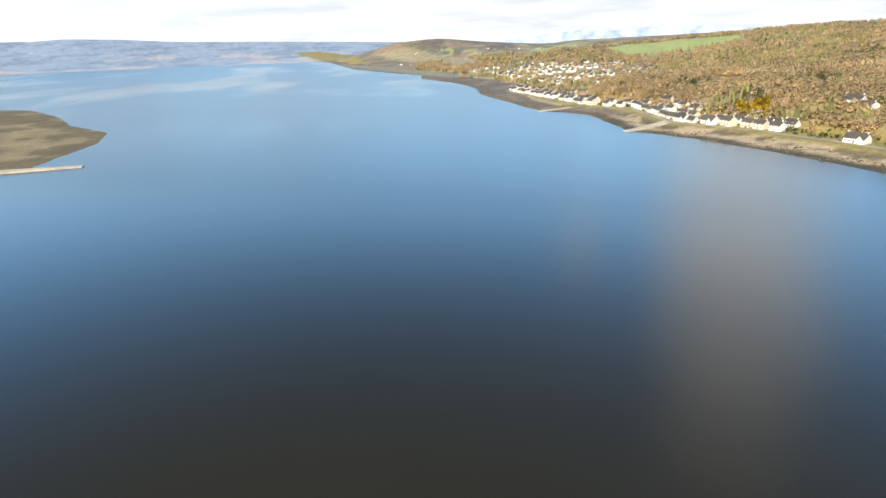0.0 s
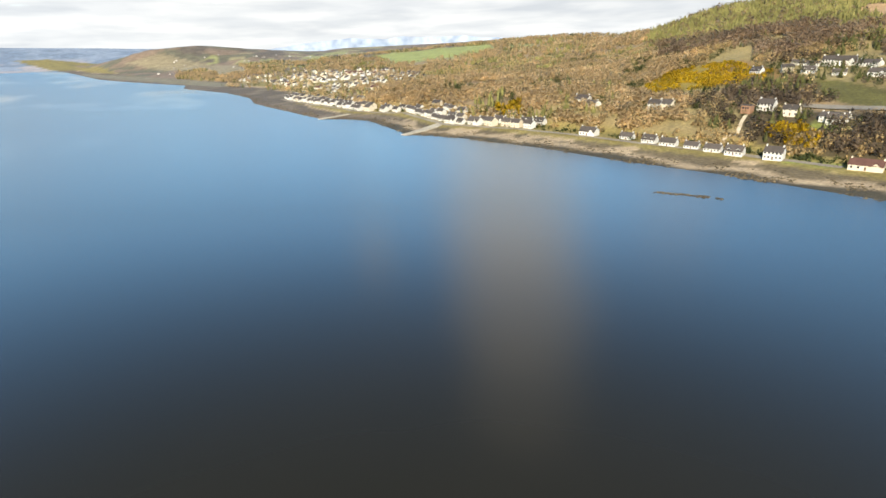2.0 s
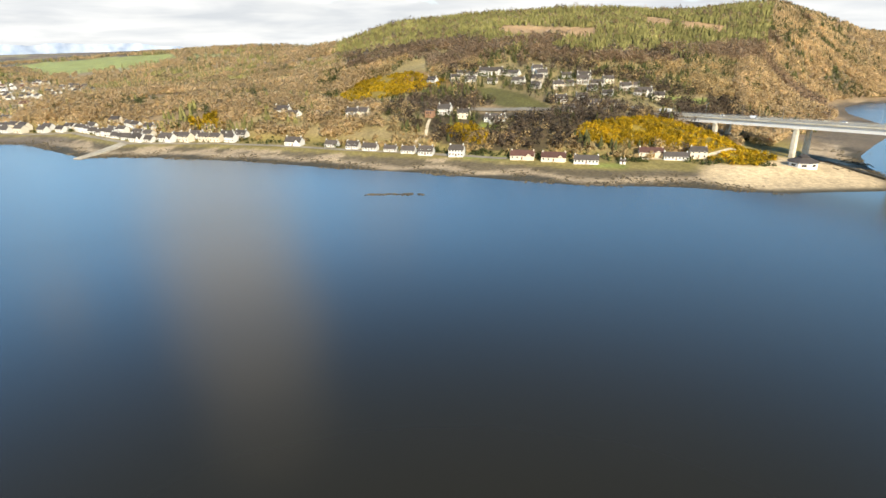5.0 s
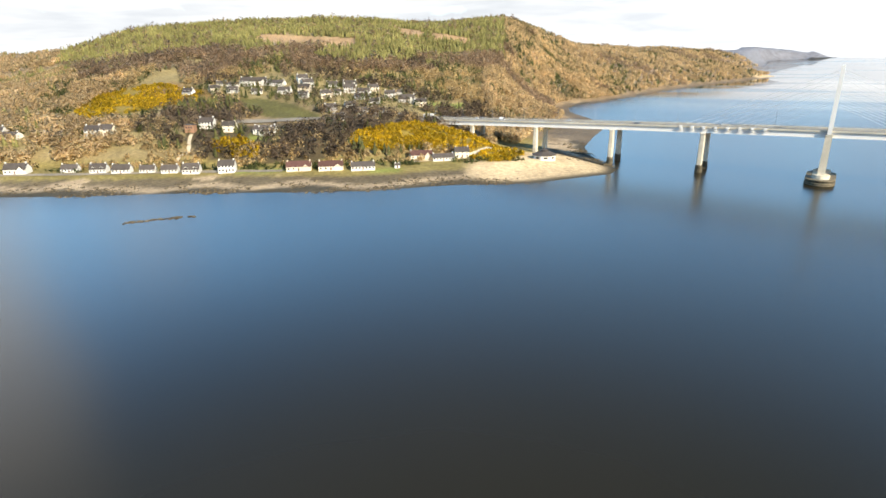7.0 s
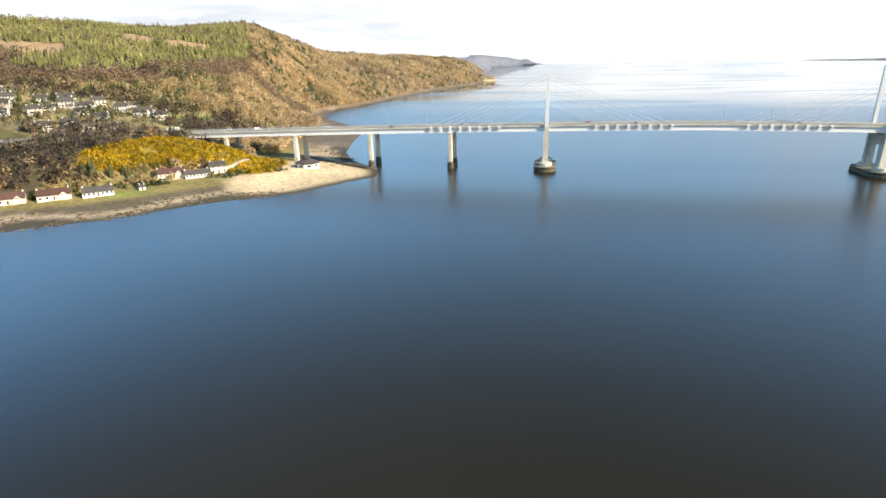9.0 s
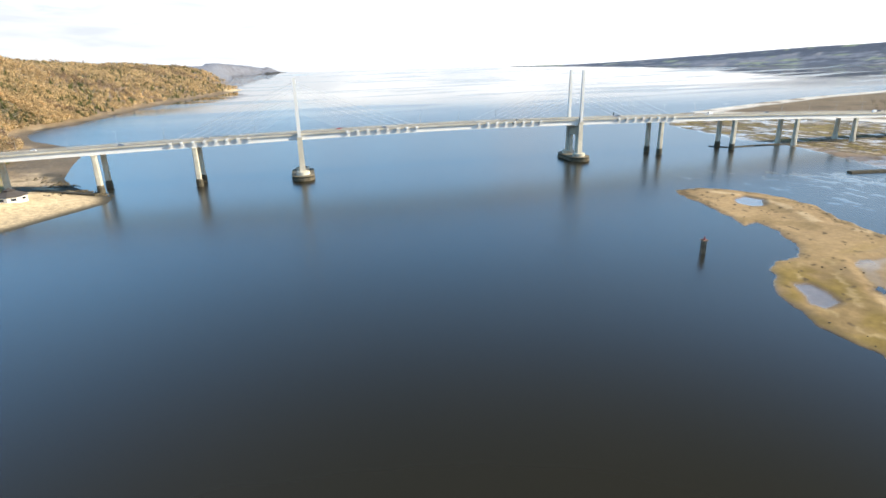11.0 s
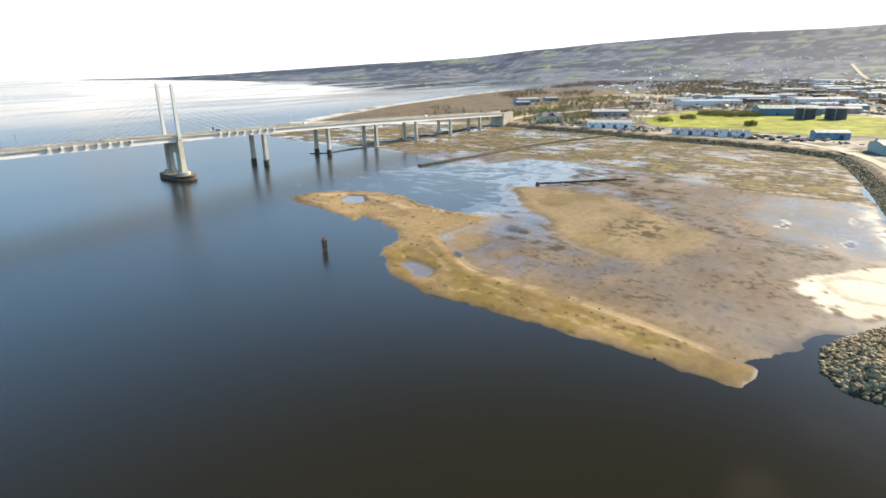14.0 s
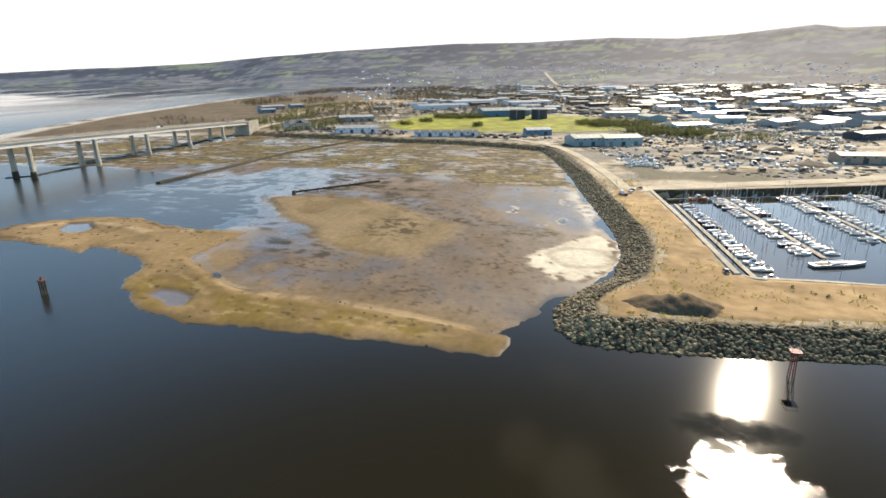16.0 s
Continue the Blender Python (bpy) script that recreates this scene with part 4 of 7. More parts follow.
MOOR_HILL = [(-820, -95), (-790, -70), (-690, -70), (-680, -100), (-720, -150), (-770, -130)]
CLEARINGS = [[(-1010, 240), (-820, 285), (-762, 220), (-890, 160), (-965, 178)], [(-890, 490), (-800, 458), (-752, 385), (-785, 362)], [(-788, 465), (-712, 484), (-685, 424), (-755, 410)]]
FIELDS += [(GORSE_HILL, (0.22, 0.16, 0.03)), (GORSE_BRIDGE, (0.22, 0.16, 0.03)), (GREEN_HILL, (0.10, 0.092, 0.026)), (DARK_BANK, (0.075, 0.058, 0.03)), (GREEN_ROAD, (0.22, 0.26, 0.06)),
           (RIDGE_FIELD, (0.26, 0.28, 0.09)), (SHORE_FIELD, (0.20, 0.175, 0.115)), (BAY_FIELD, (0.245, 0.205, 0.125)), (HILL_FIELD, (0.25, 0.25, 0.11)), (MOOR_HILL, (0.20, 0.13, 0.05))]
STEPS = [(-538, -228), (-548, -221), (-554, -215), (-552, -208), (-572, -194), (-584, -184)]
GORSE_TRACK = [(-392, -112), (-376, -92), (-366, -66), (-358, -42), (-346, -22)]
GARDENS = [[(-490, -205), (-462, -183), (-455, -192), (-482, -214)], [(-405, -150), (-388, -133), (-381, -141), (-398, -158)], [(-545, -150), (-520, -135), (-515, -150), (-535, -165)]]
FIELDS += [(g, (0.20, 0.22, 0.05)) for g in GARDENS]
FIELDS += [(g, (0.38, 0.25, 0.13)) for g in CLEARINGS]


build_ground()
build_water()
build_flats()

# ---- the cable-stayed road bridge ----
def deck_z(x):
    """Road level along the bridge."""
    return 37.0 - (x / 640.0) ** 1.6 * 17.0 if x > 0 else 37.0 - (-x / 475.0) ** 1.5 * 10.5


NORTH_END, SOUTH_END = -476.0, 634.0


def along(y0, y1, drop0, drop1, x0=NORTH_END, x1=SOUTH_END, step=10.0):
    """A beam that follows the road, from drop0 to drop1 below it."""
    bm = bmesh.new()
    n = max(1, round((x1 - x0) / step))
    rows = []
    for k in range(n + 1):
        x = x0 + (x1 - x0) * k / n
        z = deck_z(x)
        rows.append([(x, y0, z - drop0), (x, y1, z - drop0), (x, y1, z - drop1), (x, y0, z - drop1)])
    loft(bm, rows)
    return bm


def build_bridge():
    br = thing("road_bridge", pose(0, 0, 0), "long pale cable-stayed road bridge on concrete piers over water", "bridge")
    part("deck", along(-11, 11, 0.0, 0.45), M_DECK, br, "asphalt road deck of four lanes")
    part("central_reserve", along(-1.1, 1.1, -0.25, 0.02), M_CONCRETE, br)
    for s in (-1, 1):
        part("footway", along(*sorted((s * 9.2, s * 10.9)), -0.18, 0.02), M_CONCRETE, br, "pale concrete footway edge")
        g = part("girder", along(*sorted((s * 9.6, s * 10.2)), 0.45, 4.4), M_STEEL, br, "pale painted steel plate girder")
        part("flange", along(*sorted((s * 9.2, s * 10.7)), 4.4, 4.6), M_STEEL, g)
        part("fascia", along(*sorted((s * 11.0, s * 11.25)), -0.2, 0.9), M_CONCRETE, br)
        for h in (0.5, 0.85, 1.2):
            part("parapet_rail", along(*sorted((s * 10.85, s * 10.98)), -h - 0.09, -h + 0.0), M_RAIL, br)
        part("lane_edge", along(*sorted((s * 8.6, s * 8.75)), -0.006, 0.0), M_CABLE, br, "white painted lane edge")
    post = None
    for k in range(0, 222):
        x = NORTH_END + 4 + k * 14.0
        if x > SOUTH_END - 3:
            break
        for s in (-1, 1):
            if post is None:
                post = part("parapet_post", boxed(-0.07, 0.07, -0.07, 0.07, 0, 1.2), M_RAIL, br)
                post.matrix_basis = pose(x, s * 10.91, deck_z(x))
            else:
                again(post, pose(x, s * 10.91, deck_z(x)), br)
    beam = None
    for x in np.arange(NORTH_END + 8, SOUTH_END - 4, 24.0):
        x = float(x)
        if beam is None:
            beam = part("cross_beam", boxed(-0.25, 0.25, -9.6, 9.6, -2.6, -0.45), M_STEEL, br)
            beam.matrix_basis = pose(x, 0, deck_z(x))
        else:
            again(beam, pose(x, 0, deck_z(x)), br)
    # pylons, their piers and the islands that they stand on
    plan = [(8.6 * math.cos(a) , 8.6 * math.sin(a) - 11.5) for a in np.linspace(math.pi, 2 * math.pi, 11)]
    plan += [(8.6 * math.cos(a), 8.6 * math.sin(a) + 11.5) for a in np.linspace(0, math.pi, 11)]
    for tx in (-120.0, 120.0):
        bm = bmesh.new()
        stack(bm, plan, [(-5, 1.02), (2.2, 1.0), (2.2, 0.96), (2.9, 0.96), (2.9, 1.0), (3.6, 0.99)])
        isl = part("pier_island", bm, M_CONCRETE_DK, br, "weed-dark round-ended concrete island")
        isl.matrix_basis = pose(tx, 0, 0)
        bm = bmesh.new()
        for z0, s0 in ((0.3, 1.04), (1.4, 1.045), (3.5, 1.03)):
            loft(bm, [[(x * s0, y * s0, z0 + dz) for x, y in plan] for dz in (0, 0.45)])
        part("fender", bm, M_FENDER, isl, "stained timber fender rails")
        for s in (-1, 1):
            bm = bmesh.new()
            stack(bm, [(5.4 * math.cos(a), 5.4 * math.sin(a)) for a in np.linspace(0, 2 * math.pi, 17)[:-1]], [(3.6, 1.0), (6.4, 0.98), (6.6, 0.9)])
            pl = part("plinth", bm, M_CONCRETE, br)
            pl.matrix_basis = pose(tx, s * 10.5, 0)
            bm = bmesh.new()
            stack(bm, [(-1.9, -1.8), (1.9, -1.8), (1.9, 1.8), (-1.9, 1.8)], [(6.5, 1.16), (20, 1.04), (31.5, 1.0), (32.4, 1.12), (33.4, 1.12)])
            leg = part("tower_leg", bm, M_CONCRETE, br, "tapered pale concrete tower leg")
            leg.matrix_basis = pose(tx, s * 10.5, 0)
            bm = bmesh.new()
            stack(bm, [(-1.15, -1.0), (1.15, -1.0), (1.15, 1.0), (-1.15, 1.0)], [(33.4, 1.12), (52, 1.0), (76.6, 0.82), (77.2, 0.7)])
            py = part("pylon", bm, M_STEEL, br, "slender white steel pylon")
            py.matrix_basis = pose(tx, s * 11.6, 0)
        bm = bmesh.new()
        box(bm, -1.3, 1.3, -8.4, -4.6, 6.4, 22)
        box(bm, -1.3, 1.3, 4.6, 8.4, 6.4, 22)
        box(bm, -1.3, 1.3, -8.4, 8.4, 22, 29.5)
        wall = part("portal_wall", bm, M_CONCRETE, br, "concrete wall with a tall opening")
        wall.matrix_basis = pose(tx, 0, 0)
        for s in (-1, 1):
            for way in (-1, 1):
                for k in range(8):
                    ax = tx + way * (37.5 + 8.0 * k)
                    az = deck_z(ax)
                    part("stay_cable", tubed((tx, s * 11.6, 52.5 + 3.1 * k), (ax, s * 11.7, az + 0.2), 0.06, n=5), M_CABLE, br)
                    bm = bmesh.new()
                    box(bm, -1.1, 1.1, min(s * 10.2, s * 12.1), max(s * 10.2, s * 12.1), -1.2, 0.3, taper=0.25)
                    box(bm, -1.0, 1.0, min(s * 10.2, s * 11.6), max(s * 10.2, s * 11.6), -2.6, -1.4)
                    an = part("cable_anchor", bm, M_STEEL, br)
                    an.matrix_basis = pose(ax, 0, az)
    # plain piers in pairs
    for x in (-400.0, -334.0, -266.0, -197.5, 202.0, 281.0, 353.0, 425.0, 497.0, 569.0):
        top = deck_z(x) - 4.6
        g = max(at_ground(x, -10), at_ground(x, 10))
        for s in (-1, 1):
            bm = bmesh.new()
            w = 1.75
            stack(bm, [(-w, -w * 0.8), (-w * 0.7, -w), (w * 0.7, -w), (w, -w * 0.8), (w, w * 0.8), (w * 0.7, w), (-w * 0.7, w), (-w, w * 0.8)],
                  [(-3 if g < 3 else g - 2, 1.1), (top - 2.0, 0.95), (top - 0.6, 1.12), (top - 0.2, 1.12), (top, 0.9)])
            p = part("pier", bm, M_CONCRETE, br, "plain concrete bridge pier")
            p.matrix_basis = pose(x, s * 9.9, 0)
            if g < 3:
                bm = bmesh.new()
                stack(bm, [(2.7 * math.cos(a), 2.7 * math.sin(a)) for a in np.linspace(0, 2 * math.pi, 13)[:-1]], [(-3, 1.02), (3.6, 1.0), (5.2, 0.92), (6.0, 0.78)])
                f = part("pier_foot", bm, M_CONCRETE_DK if abs(x) < 300 else M_CONCRETE, p)
    for x0, x1 in ((NORTH_END - 14, NORTH_END + 2), (SOUTH_END - 2, SOUTH_END + 12)):
        bm = bmesh.new()
        xm = min(max(x0, NORTH_END), SOUTH_END)
        box(bm, x0, x1, -10.8, 10.8, 0.5, deck_z(xm) - 0.5)
        for s in (-1, 1):
            box(bm, x0 - 6 if x0 < 0 else x0, x1 if x0 < 0 else x1 + 14, s * 11.4 - 0.4, s * 11.4 + 0.4, 0.5, deck_z(xm) + 0.6)
        part("abutment", bm, M_CONCRETE, br, "concrete abutment with wing walls")
    return br


def build_bridge_lamps():
    lamp = thing("street_lamp", pose(-450, 0, deck_z(-450)), "slim galvanised double-armed lamp on the bridge", "street lamp", "lamps along the bridge")
    part("column", tubed((0, 0, 0), (0, 0, 10), 0.13, 0.08, 6), M_RAIL, lamp)
    for s in (-1, 1):
        part("arm", tubed((0, 0, 9.9), (0, s * 2.2, 10.4), 0.06, 0.05, 5), M_RAIL, lamp)
        part("lantern", boxed(-0.2, 0.2, min(s * 2.1, s * 3.0), max(s * 2.1, s * 3.0), 10.32, 10.52), M_RAIL, lamp)
    for k in range(1, 33):
        x = -450 + 33.0 * k
        if x < SOUTH_END - 10 and abs(abs(x) - 120) > 4:
            copy_thing(lamp, pose(x, 0, deck_z(x)))
    sign = thing("road_sign", pose(152, -10.2, deck_z(152)), "dark back of a road sign beside the bridge rail", "sign")
    part("post", tubed((0, 0, 0), (0, 0, 5.0), 0.12, n=6), M_RAIL, sign)
    part("panel", boxed(-0.1, 0.1, -1.0, 1.0, 2.2, 5.2), M_SLATE, sign)


M_FENDER = surf("stained_fender", (0.10, 0.085, 0.055), (0.26, 0.22, 0.15), 0.6, 0.8)
M_SLATE = surf("slate_grey", (0.045, 0.045, 0.05), (0.10, 0.10, 0.105), 0.8, 0.6, big=0.2)
build_bridge()
build_bridge_lamps()

# ---- woods, gorse and shrubs ----
rng = np.random.default_rng(7)


def conifer_shape(seed):
    g = np.random.default_rng(seed)
    v, f = [], []
    for z0, z1, r in ((0.06, 0.52, 0.20), (0.30, 0.78, 0.145), (0.56, 1.0, 0.085)):
        b = len(v)
        for k in range(6):
            a = 2 * math.pi * k / 6 + g.uniform(-0.3, 0.3)
            q = r * g.uniform(0.75, 1.25)
            v.append((q * math.cos(a), q * math.sin(a), z0 + g.uniform(-0.05, 0.05)))
        v.append((g.uniform(-0.02, 0.02), g.uniform(-0.02, 0.02), z1))
        f += [(b + k, b + (k + 1) % 6, b + 6) for k in range(6)]
    return np.array(v), np.array(f)


def broadleaf_shape(seed, shards=26, low=0.22, wide=0.36, size=0.17):
    """A thin trunk and a ragged open crown of twig clusters."""
    g = np.random.default_rng(seed)
    v = [(0.025, 0, 0), (-0.02, 0.02, 0), (-0.02, -0.02, 0), (0, 0, 0.62)]
    f = [(0, 1, 3), (1, 2, 3), (2, 0, 3)]
    for _ in range(shards):
        a, u = g.uniform(0, 2 * math.pi), g.uniform(0, 1)
        z = low + (0.98 - low) * u
        r = wide * math.sqrt(max(0.02, 1 - ((u - 0.42) / 0.62) ** 2)) * g.uniform(0.35, 1.0)
        c = np.array((r * math.cos(a), r * math.sin(a), z))
        b = len(v)
        for _ in range(3):
            d = g.normal(size=3)
            v.append(tuple(c + size * d / np.linalg.norm(d) * g.uniform(0.6, 1.15) * np.array((1, 1, 1.15))))
        f.append((b, b + 1, b + 2))
    v, f = np.array(v), np.array(f)
    n = np.cross(v[f[:, 1]] - v[f[:, 0]], v[f[:, 2]] - v[f[:, 0]])
    back = np.einsum("ij,ij->i", n, v[f].mean(1) - np.array((0, 0, 0.42))) < 0
    f[back] = f[back][:, ::-1]
    return v, f


def scatter(name, shapes, x, y, z, h, material, label, category, squash=1.0, soft=False):
    """One mesh of many plants of a kind."""
    V, F, N, base = [], [], [], 0
    pick = rng.integers(0, len(shapes), len(x))
    turn = rng.uniform(0, 2 * math.pi, len(x))
    for k, (sv, sf) in enumerate(shapes):
        i = np.nonzero(pick == k)[0]
        if not len(i):
            continue
        c, s = np.cos(turn[i])[:, None], np.sin(turn[i])[:, None]
        hh = h[i][:, None]
        px = (sv[None, :, 0] * c - sv[None, :, 1] * s) * hh * squash + x[i][:, None]
        py = (sv[None, :, 0] * s + sv[None, :, 1] * c) * hh * squash + y[i][:, None]
        pz = sv[None, :, 2] * hh + z[i][:, None] - 0.3
        if soft:
            q = sv - np.array((0, 0, 0.42))
            q /= np.linalg.norm(q, axis=1)[:, None]
            q = q + np.array((0, 0, 0.9))
            q /= np.linalg.norm(q, axis=1)[:, None]
            N.append(np.stack([q[None, :, 0] * c - q[None, :, 1] * s, q[None, :, 0] * s + q[None, :, 1] * c, q[None, :, 2] + 0 * c], -1).reshape(-1, 3))
        V.append(np.stack([px, py, pz], -1).reshape(-1, 3))
        F.append((sf[None] + (np.arange(len(i)) * len(sv))[:, None, None]).reshape(-1, 3) + base)
        base += len(i) * len(sv)
    V, F = np.concatenate(V).astype(np.float32), np.concatenate(F).astype(np.int32)
    me = bpy.data.meshes.new(name)
    me.vertices.add(len(V))
    me.vertices.foreach_set("co", V.ravel())
    me.loops.add(F.size)
    me.loops.foreach_set("vertex_index", F.ravel())
    me.polygons.add(len(F))
    me.polygons.foreach_set("loop_start", np.arange(len(F), dtype=np.int32) * 3)
    me.update(calc_edges=True)
    me.materials.append(material)
    if soft:                                    # crowns shade as rounded masses
        me.polygons.foreach_set("use_smooth", np.ones(len(F), bool))
        me.normals_split_custom_set_from_vertices(np.concatenate(N).astype(np.float32))
    return tagged(new(name, me), label, category, kind="stuff")


CONIFERS = [conifer_shape(k) for k in range(5)]
TREES = [broadleaf_shape(20 + k, 34, 0.2, 0.36, 0.125) for k in range(6)]
TALL = [broadleaf_shape(40 + k, 26, 0.25, 0.2, 0.10) for k in range(5)]
BUSHES = [broadleaf_shape(60 + k, 18, 0.1, 0.55, 0.34) for k in range(5)]

def build_woods():
    X, Y = [], []
    for lo, hi, r0, r1, gap in ((-70, -18, 440, 1500, 5.4), (-112, -70, 560, 1400, 7.0), (-112, -66, 1400, 2700, 13.0), (-30, -5, 640, 1500, 9.0), (-26, -5, 1500, 3400, 11.0)):
        n = int(radians(hi - lo) / 2 * (r1 * r1 - r0 * r0) / gap**2)
        a, r = np.radians(rng.uniform(lo, hi, n)), np.sqrt(rng.uniform(r0 * r0, r1 * r1, n))
        X.append(EYE[0] + np.sin(a) * r)
        Y.append(EYE[1] + np.cos(a) * r)
    x, y = np.concatenate(X), np.concatenate(Y)
    az, r = polar(x, y)
    dn, z = inland(x, y, NORTH), ground(x, y)
    rr = np.interp(az, SKY_AZ, SKY_R)
    ok = (dn > np.where(y > 20, np.interp(y, [150, 450], [62, 24]), 84)) & (r < rr + 60) & ~((x > -520) & (np.abs(y) < 17))
    for ring in (GORSE_HILL, GORSE_BRIDGE, GREEN_HILL, GREEN_ROAD, RIDGE_FIELD, SHORE_FIELD, BAY_FIELD, HILL_FIELD, MOOR_HILL, GORSE_WEST, GORSE_BANK, *CLEARINGS):
        ok &= inland(x, y, ring) < 1
    thin = rng.uniform(0, 1, len(x))
    for ring, keep in ((VILLAGE, 0.16), (UPPER_ROW, 0.3), (WEST_TOWN, 0.24)):
        ok &= (inland(x, y, ring) < 0) | (thin < keep)
    ok &= (from_line(x, y, STEPS) > 5) & (from_line(x + 4, y - 5, STEPS) > 6) & (from_line(x, y, GORSE_TRACK) > 5)
    open_ground = fbm(x / 90, y / 90, 71)
    ok &= (open_ground < 0.63) | (z > 85) | (y > 60)
    x, y, z, az, dn, r = (v[ok] for v in (x, y, z, az, dn, r))
    n, u = fbm(x / 80, y / 80, 73), rng.uniform(0, 1, len(x))
    hill = (az > -68) & (az < -29)
    line = np.interp(az, [-68, -60, -50, -40, -30], [70, 88, 96, 82, 92])
    p_con = np.where(hill, np.where(z > line + (n - 0.5) * 40, 0.94, np.where(fbm(x / 55, y / 55, 74) > 0.62, 0.7, 0.02)),
                     np.where(az >= -29, np.where(z > 125, 0.35, np.where(fbm(x / 70, y / 70, 79) > 0.61, 0.5, 0.02)), np.where(n > 0.58, 0.65, 0.02)))
    con = u < p_con
    pine = con & np.where(hill, z < line - 12, az >= -29)
    shade = rng.uniform(0, 1, len(x))
    # darker trees imitate the cloud shade; elsewhere they form a few dark stands
    dark = ~con & (((inland(x, y, DARK_BANK) > -14) | (inland(x, y, DARK_VILLAGE) > -16)) & (shade < 0.9) | (inland(x, y, CLOUD_SHADE_ZONE) > 0) & (shade < 0.62)
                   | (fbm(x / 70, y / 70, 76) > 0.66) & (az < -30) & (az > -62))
    tall = ~con & ~dark & np.where(hill, z > 66 + (n - 0.5) * 30, (n < 0.33) & (az > -30))
    evergreen = ~con & ~tall & ~dark & (rng.uniform(0, 1, len(x)) < np.where(fbm(x / 45, y / 45, 75) > 0.60, 0.8, 0.02))
    bare = ~con & ~tall & ~evergreen & ~dark
    big = np.where(r > 1400, 1.25, 1.0)
    h = rng.uniform(0.75, 1.25, len(x)) * big
    scatter("pine_clumps", CONIFERS, x[pine], y[pine], z[pine], 9.5 * h[pine], M_PINE, "clumps of dark pines among bare woods", "pines", 1.3)
    con = con & ~pine
    scatter("conifer_plantation", CONIFERS, x[con], y[con], z[con], 10.5 * h[con], M_CONIFER, "dense green conifer plantation over the hilltop", "conifer wood")
    scatter("birch_wood", TALL, x[tall], y[tall], z[tall], 13.0 * h[tall], M_LARCH, "leafless reddish-brown larch and birch wood", "wood", 1.3, soft=True)
    scatter("bare_wood", TREES, x[bare], y[bare], z[bare], 8.5 * h[bare], M_BARE, "leafless tan broadleaf wood on the slope", "wood", 1.4, soft=True)
    # slopes meant to look sunlit take the lightened twig colour
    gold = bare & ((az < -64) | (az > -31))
    bare = bare & ~gold
    scatter("golden_wood", TREES, x[gold], y[gold], z[gold], 8.5 * h[gold], M_GOLDWOOD, "leafless birch wood, lightened to golden tan for sunlit slopes", "wood", 1.45, soft=True)
    scatter("ivied_wood", TREES, x[dark], y[dark], z[dark], 8.5 * h[dark], M_DARKWOOD, "dark leafless wood below the village, deepened for cloud shade", "wood", 1.35, soft=True)
    scatter("evergreen_thicket", TREES, x[evergreen], y[evergreen], z[evergreen], 7.5 * h[evergreen], M_SHRUB, "dark evergreen thicket among bare trees", "thicket", soft=True)


def fill(ring, gap, edge=0.0):
    xs, ys = [p[0] for p in ring], [p[1] for p in ring]
    n = int((max(xs) - min(xs)) * (max(ys) - min(ys)) / gap**2)
    x, y = rng.uniform(min(xs), max(xs), n), rng.uniform(min(ys), max(ys), n)
    ok = inland(x, y, ring) > edge
    return x[ok], y[ok]


def build_gorse():
    X, Y = [], []
    for ring, gap in ((GORSE_HILL, 2.8), (GORSE_BRIDGE, 2.3), (GORSE_BANK, 2.6), (GORSE_WEST, 3.0)):
        x, y = fill(ring, gap)
        keep = fbm(x / 18, y / 18, 81) > (0.30 if ring is not GORSE_HILL else 0.36)
        keep &= ~((np.abs(y) < 14) & (x > -490)) & (from_line(x, y, GORSE_TRACK) > 3.5)
        X.append(x[keep])
        Y.append(y[keep])
    x, y = np.concatenate(X), np.concatenate(Y)
    scatter("gorse_scrub", BUSHES, x, y, ground(x, y), rng.uniform(1.8, 3.6, len(x)) * np.where(x < -725, np.where(y < -300, 1.7, 1.0), 1.0), M_GORSE, "bright yellow gorse scrub in flower", "gorse", soft=True)
    # loose scrub along the shore road and round the gardens
    n = 2600
    k = rng.uniform(0, 1, n)
    sx = np.interp(k, np.linspace(0, 1, 8), [-1000, -860, -760, -680, -560, -470, -400, -330])
    sy = np.interp(sx, [p[0] for p in NORTH[3:23]], [p[1] for p in NORTH[3:23]])
    d = rng.uniform(50, 110, n)
    x, y = sx - 0.58 * d, sy + 0.81 * d
    dn = inland(x, y, NORTH)
    ok = (dn > 68) & (dn < 110) & (fbm(x / 20, y / 20, 83) > 0.48) & (inland(x, y, GORSE_BRIDGE) < 0)
    x, y = x[ok], y[ok]
    scatter("garden_scrub", BUSHES, x, y, ground(x, y), rng.uniform(2.0, 5.0, len(x)), M_BARE, "tan leafless scrub behind the shore houses", "scrub", soft=True)


build_woods()
build_gorse()

# ---- houses along the north shore and on the hill ----
M_HARL = painted("white_harling", (0.64, 0.62, 0.56), 0.85, 0.0, 0.12)
M_CREAM = painted("cream_render", (0.66, 0.58, 0.44), 0.85, 0.0, 0.15)
M_BRICK = painted("brown_brick", (0.30, 0.17, 0.10), 0.85, 0.0, 0.15)
M_SLATE_ROOF = painted("slate_roof", (0.088, 0.074, 0.064), 0.8, 0.0, 0.35)
M_RED_ROOF = painted("red_brown_tiles", (0.115, 0.055, 0.042), 0.8, 0.0, 0.3)
M_GLASS = painted("dark_window_glass", (0.03, 0.035, 0.045), 0.08, 0.0, 0.2, spec=0.7)
M_DOOR = painted("painted_door", (0.16, 0.07, 0.05), 0.5, 0.0, 0.5)
M_TIMBER = painted("brown_timber", (0.20, 0.12, 0.07), 0.8, 0.0, 0.3)


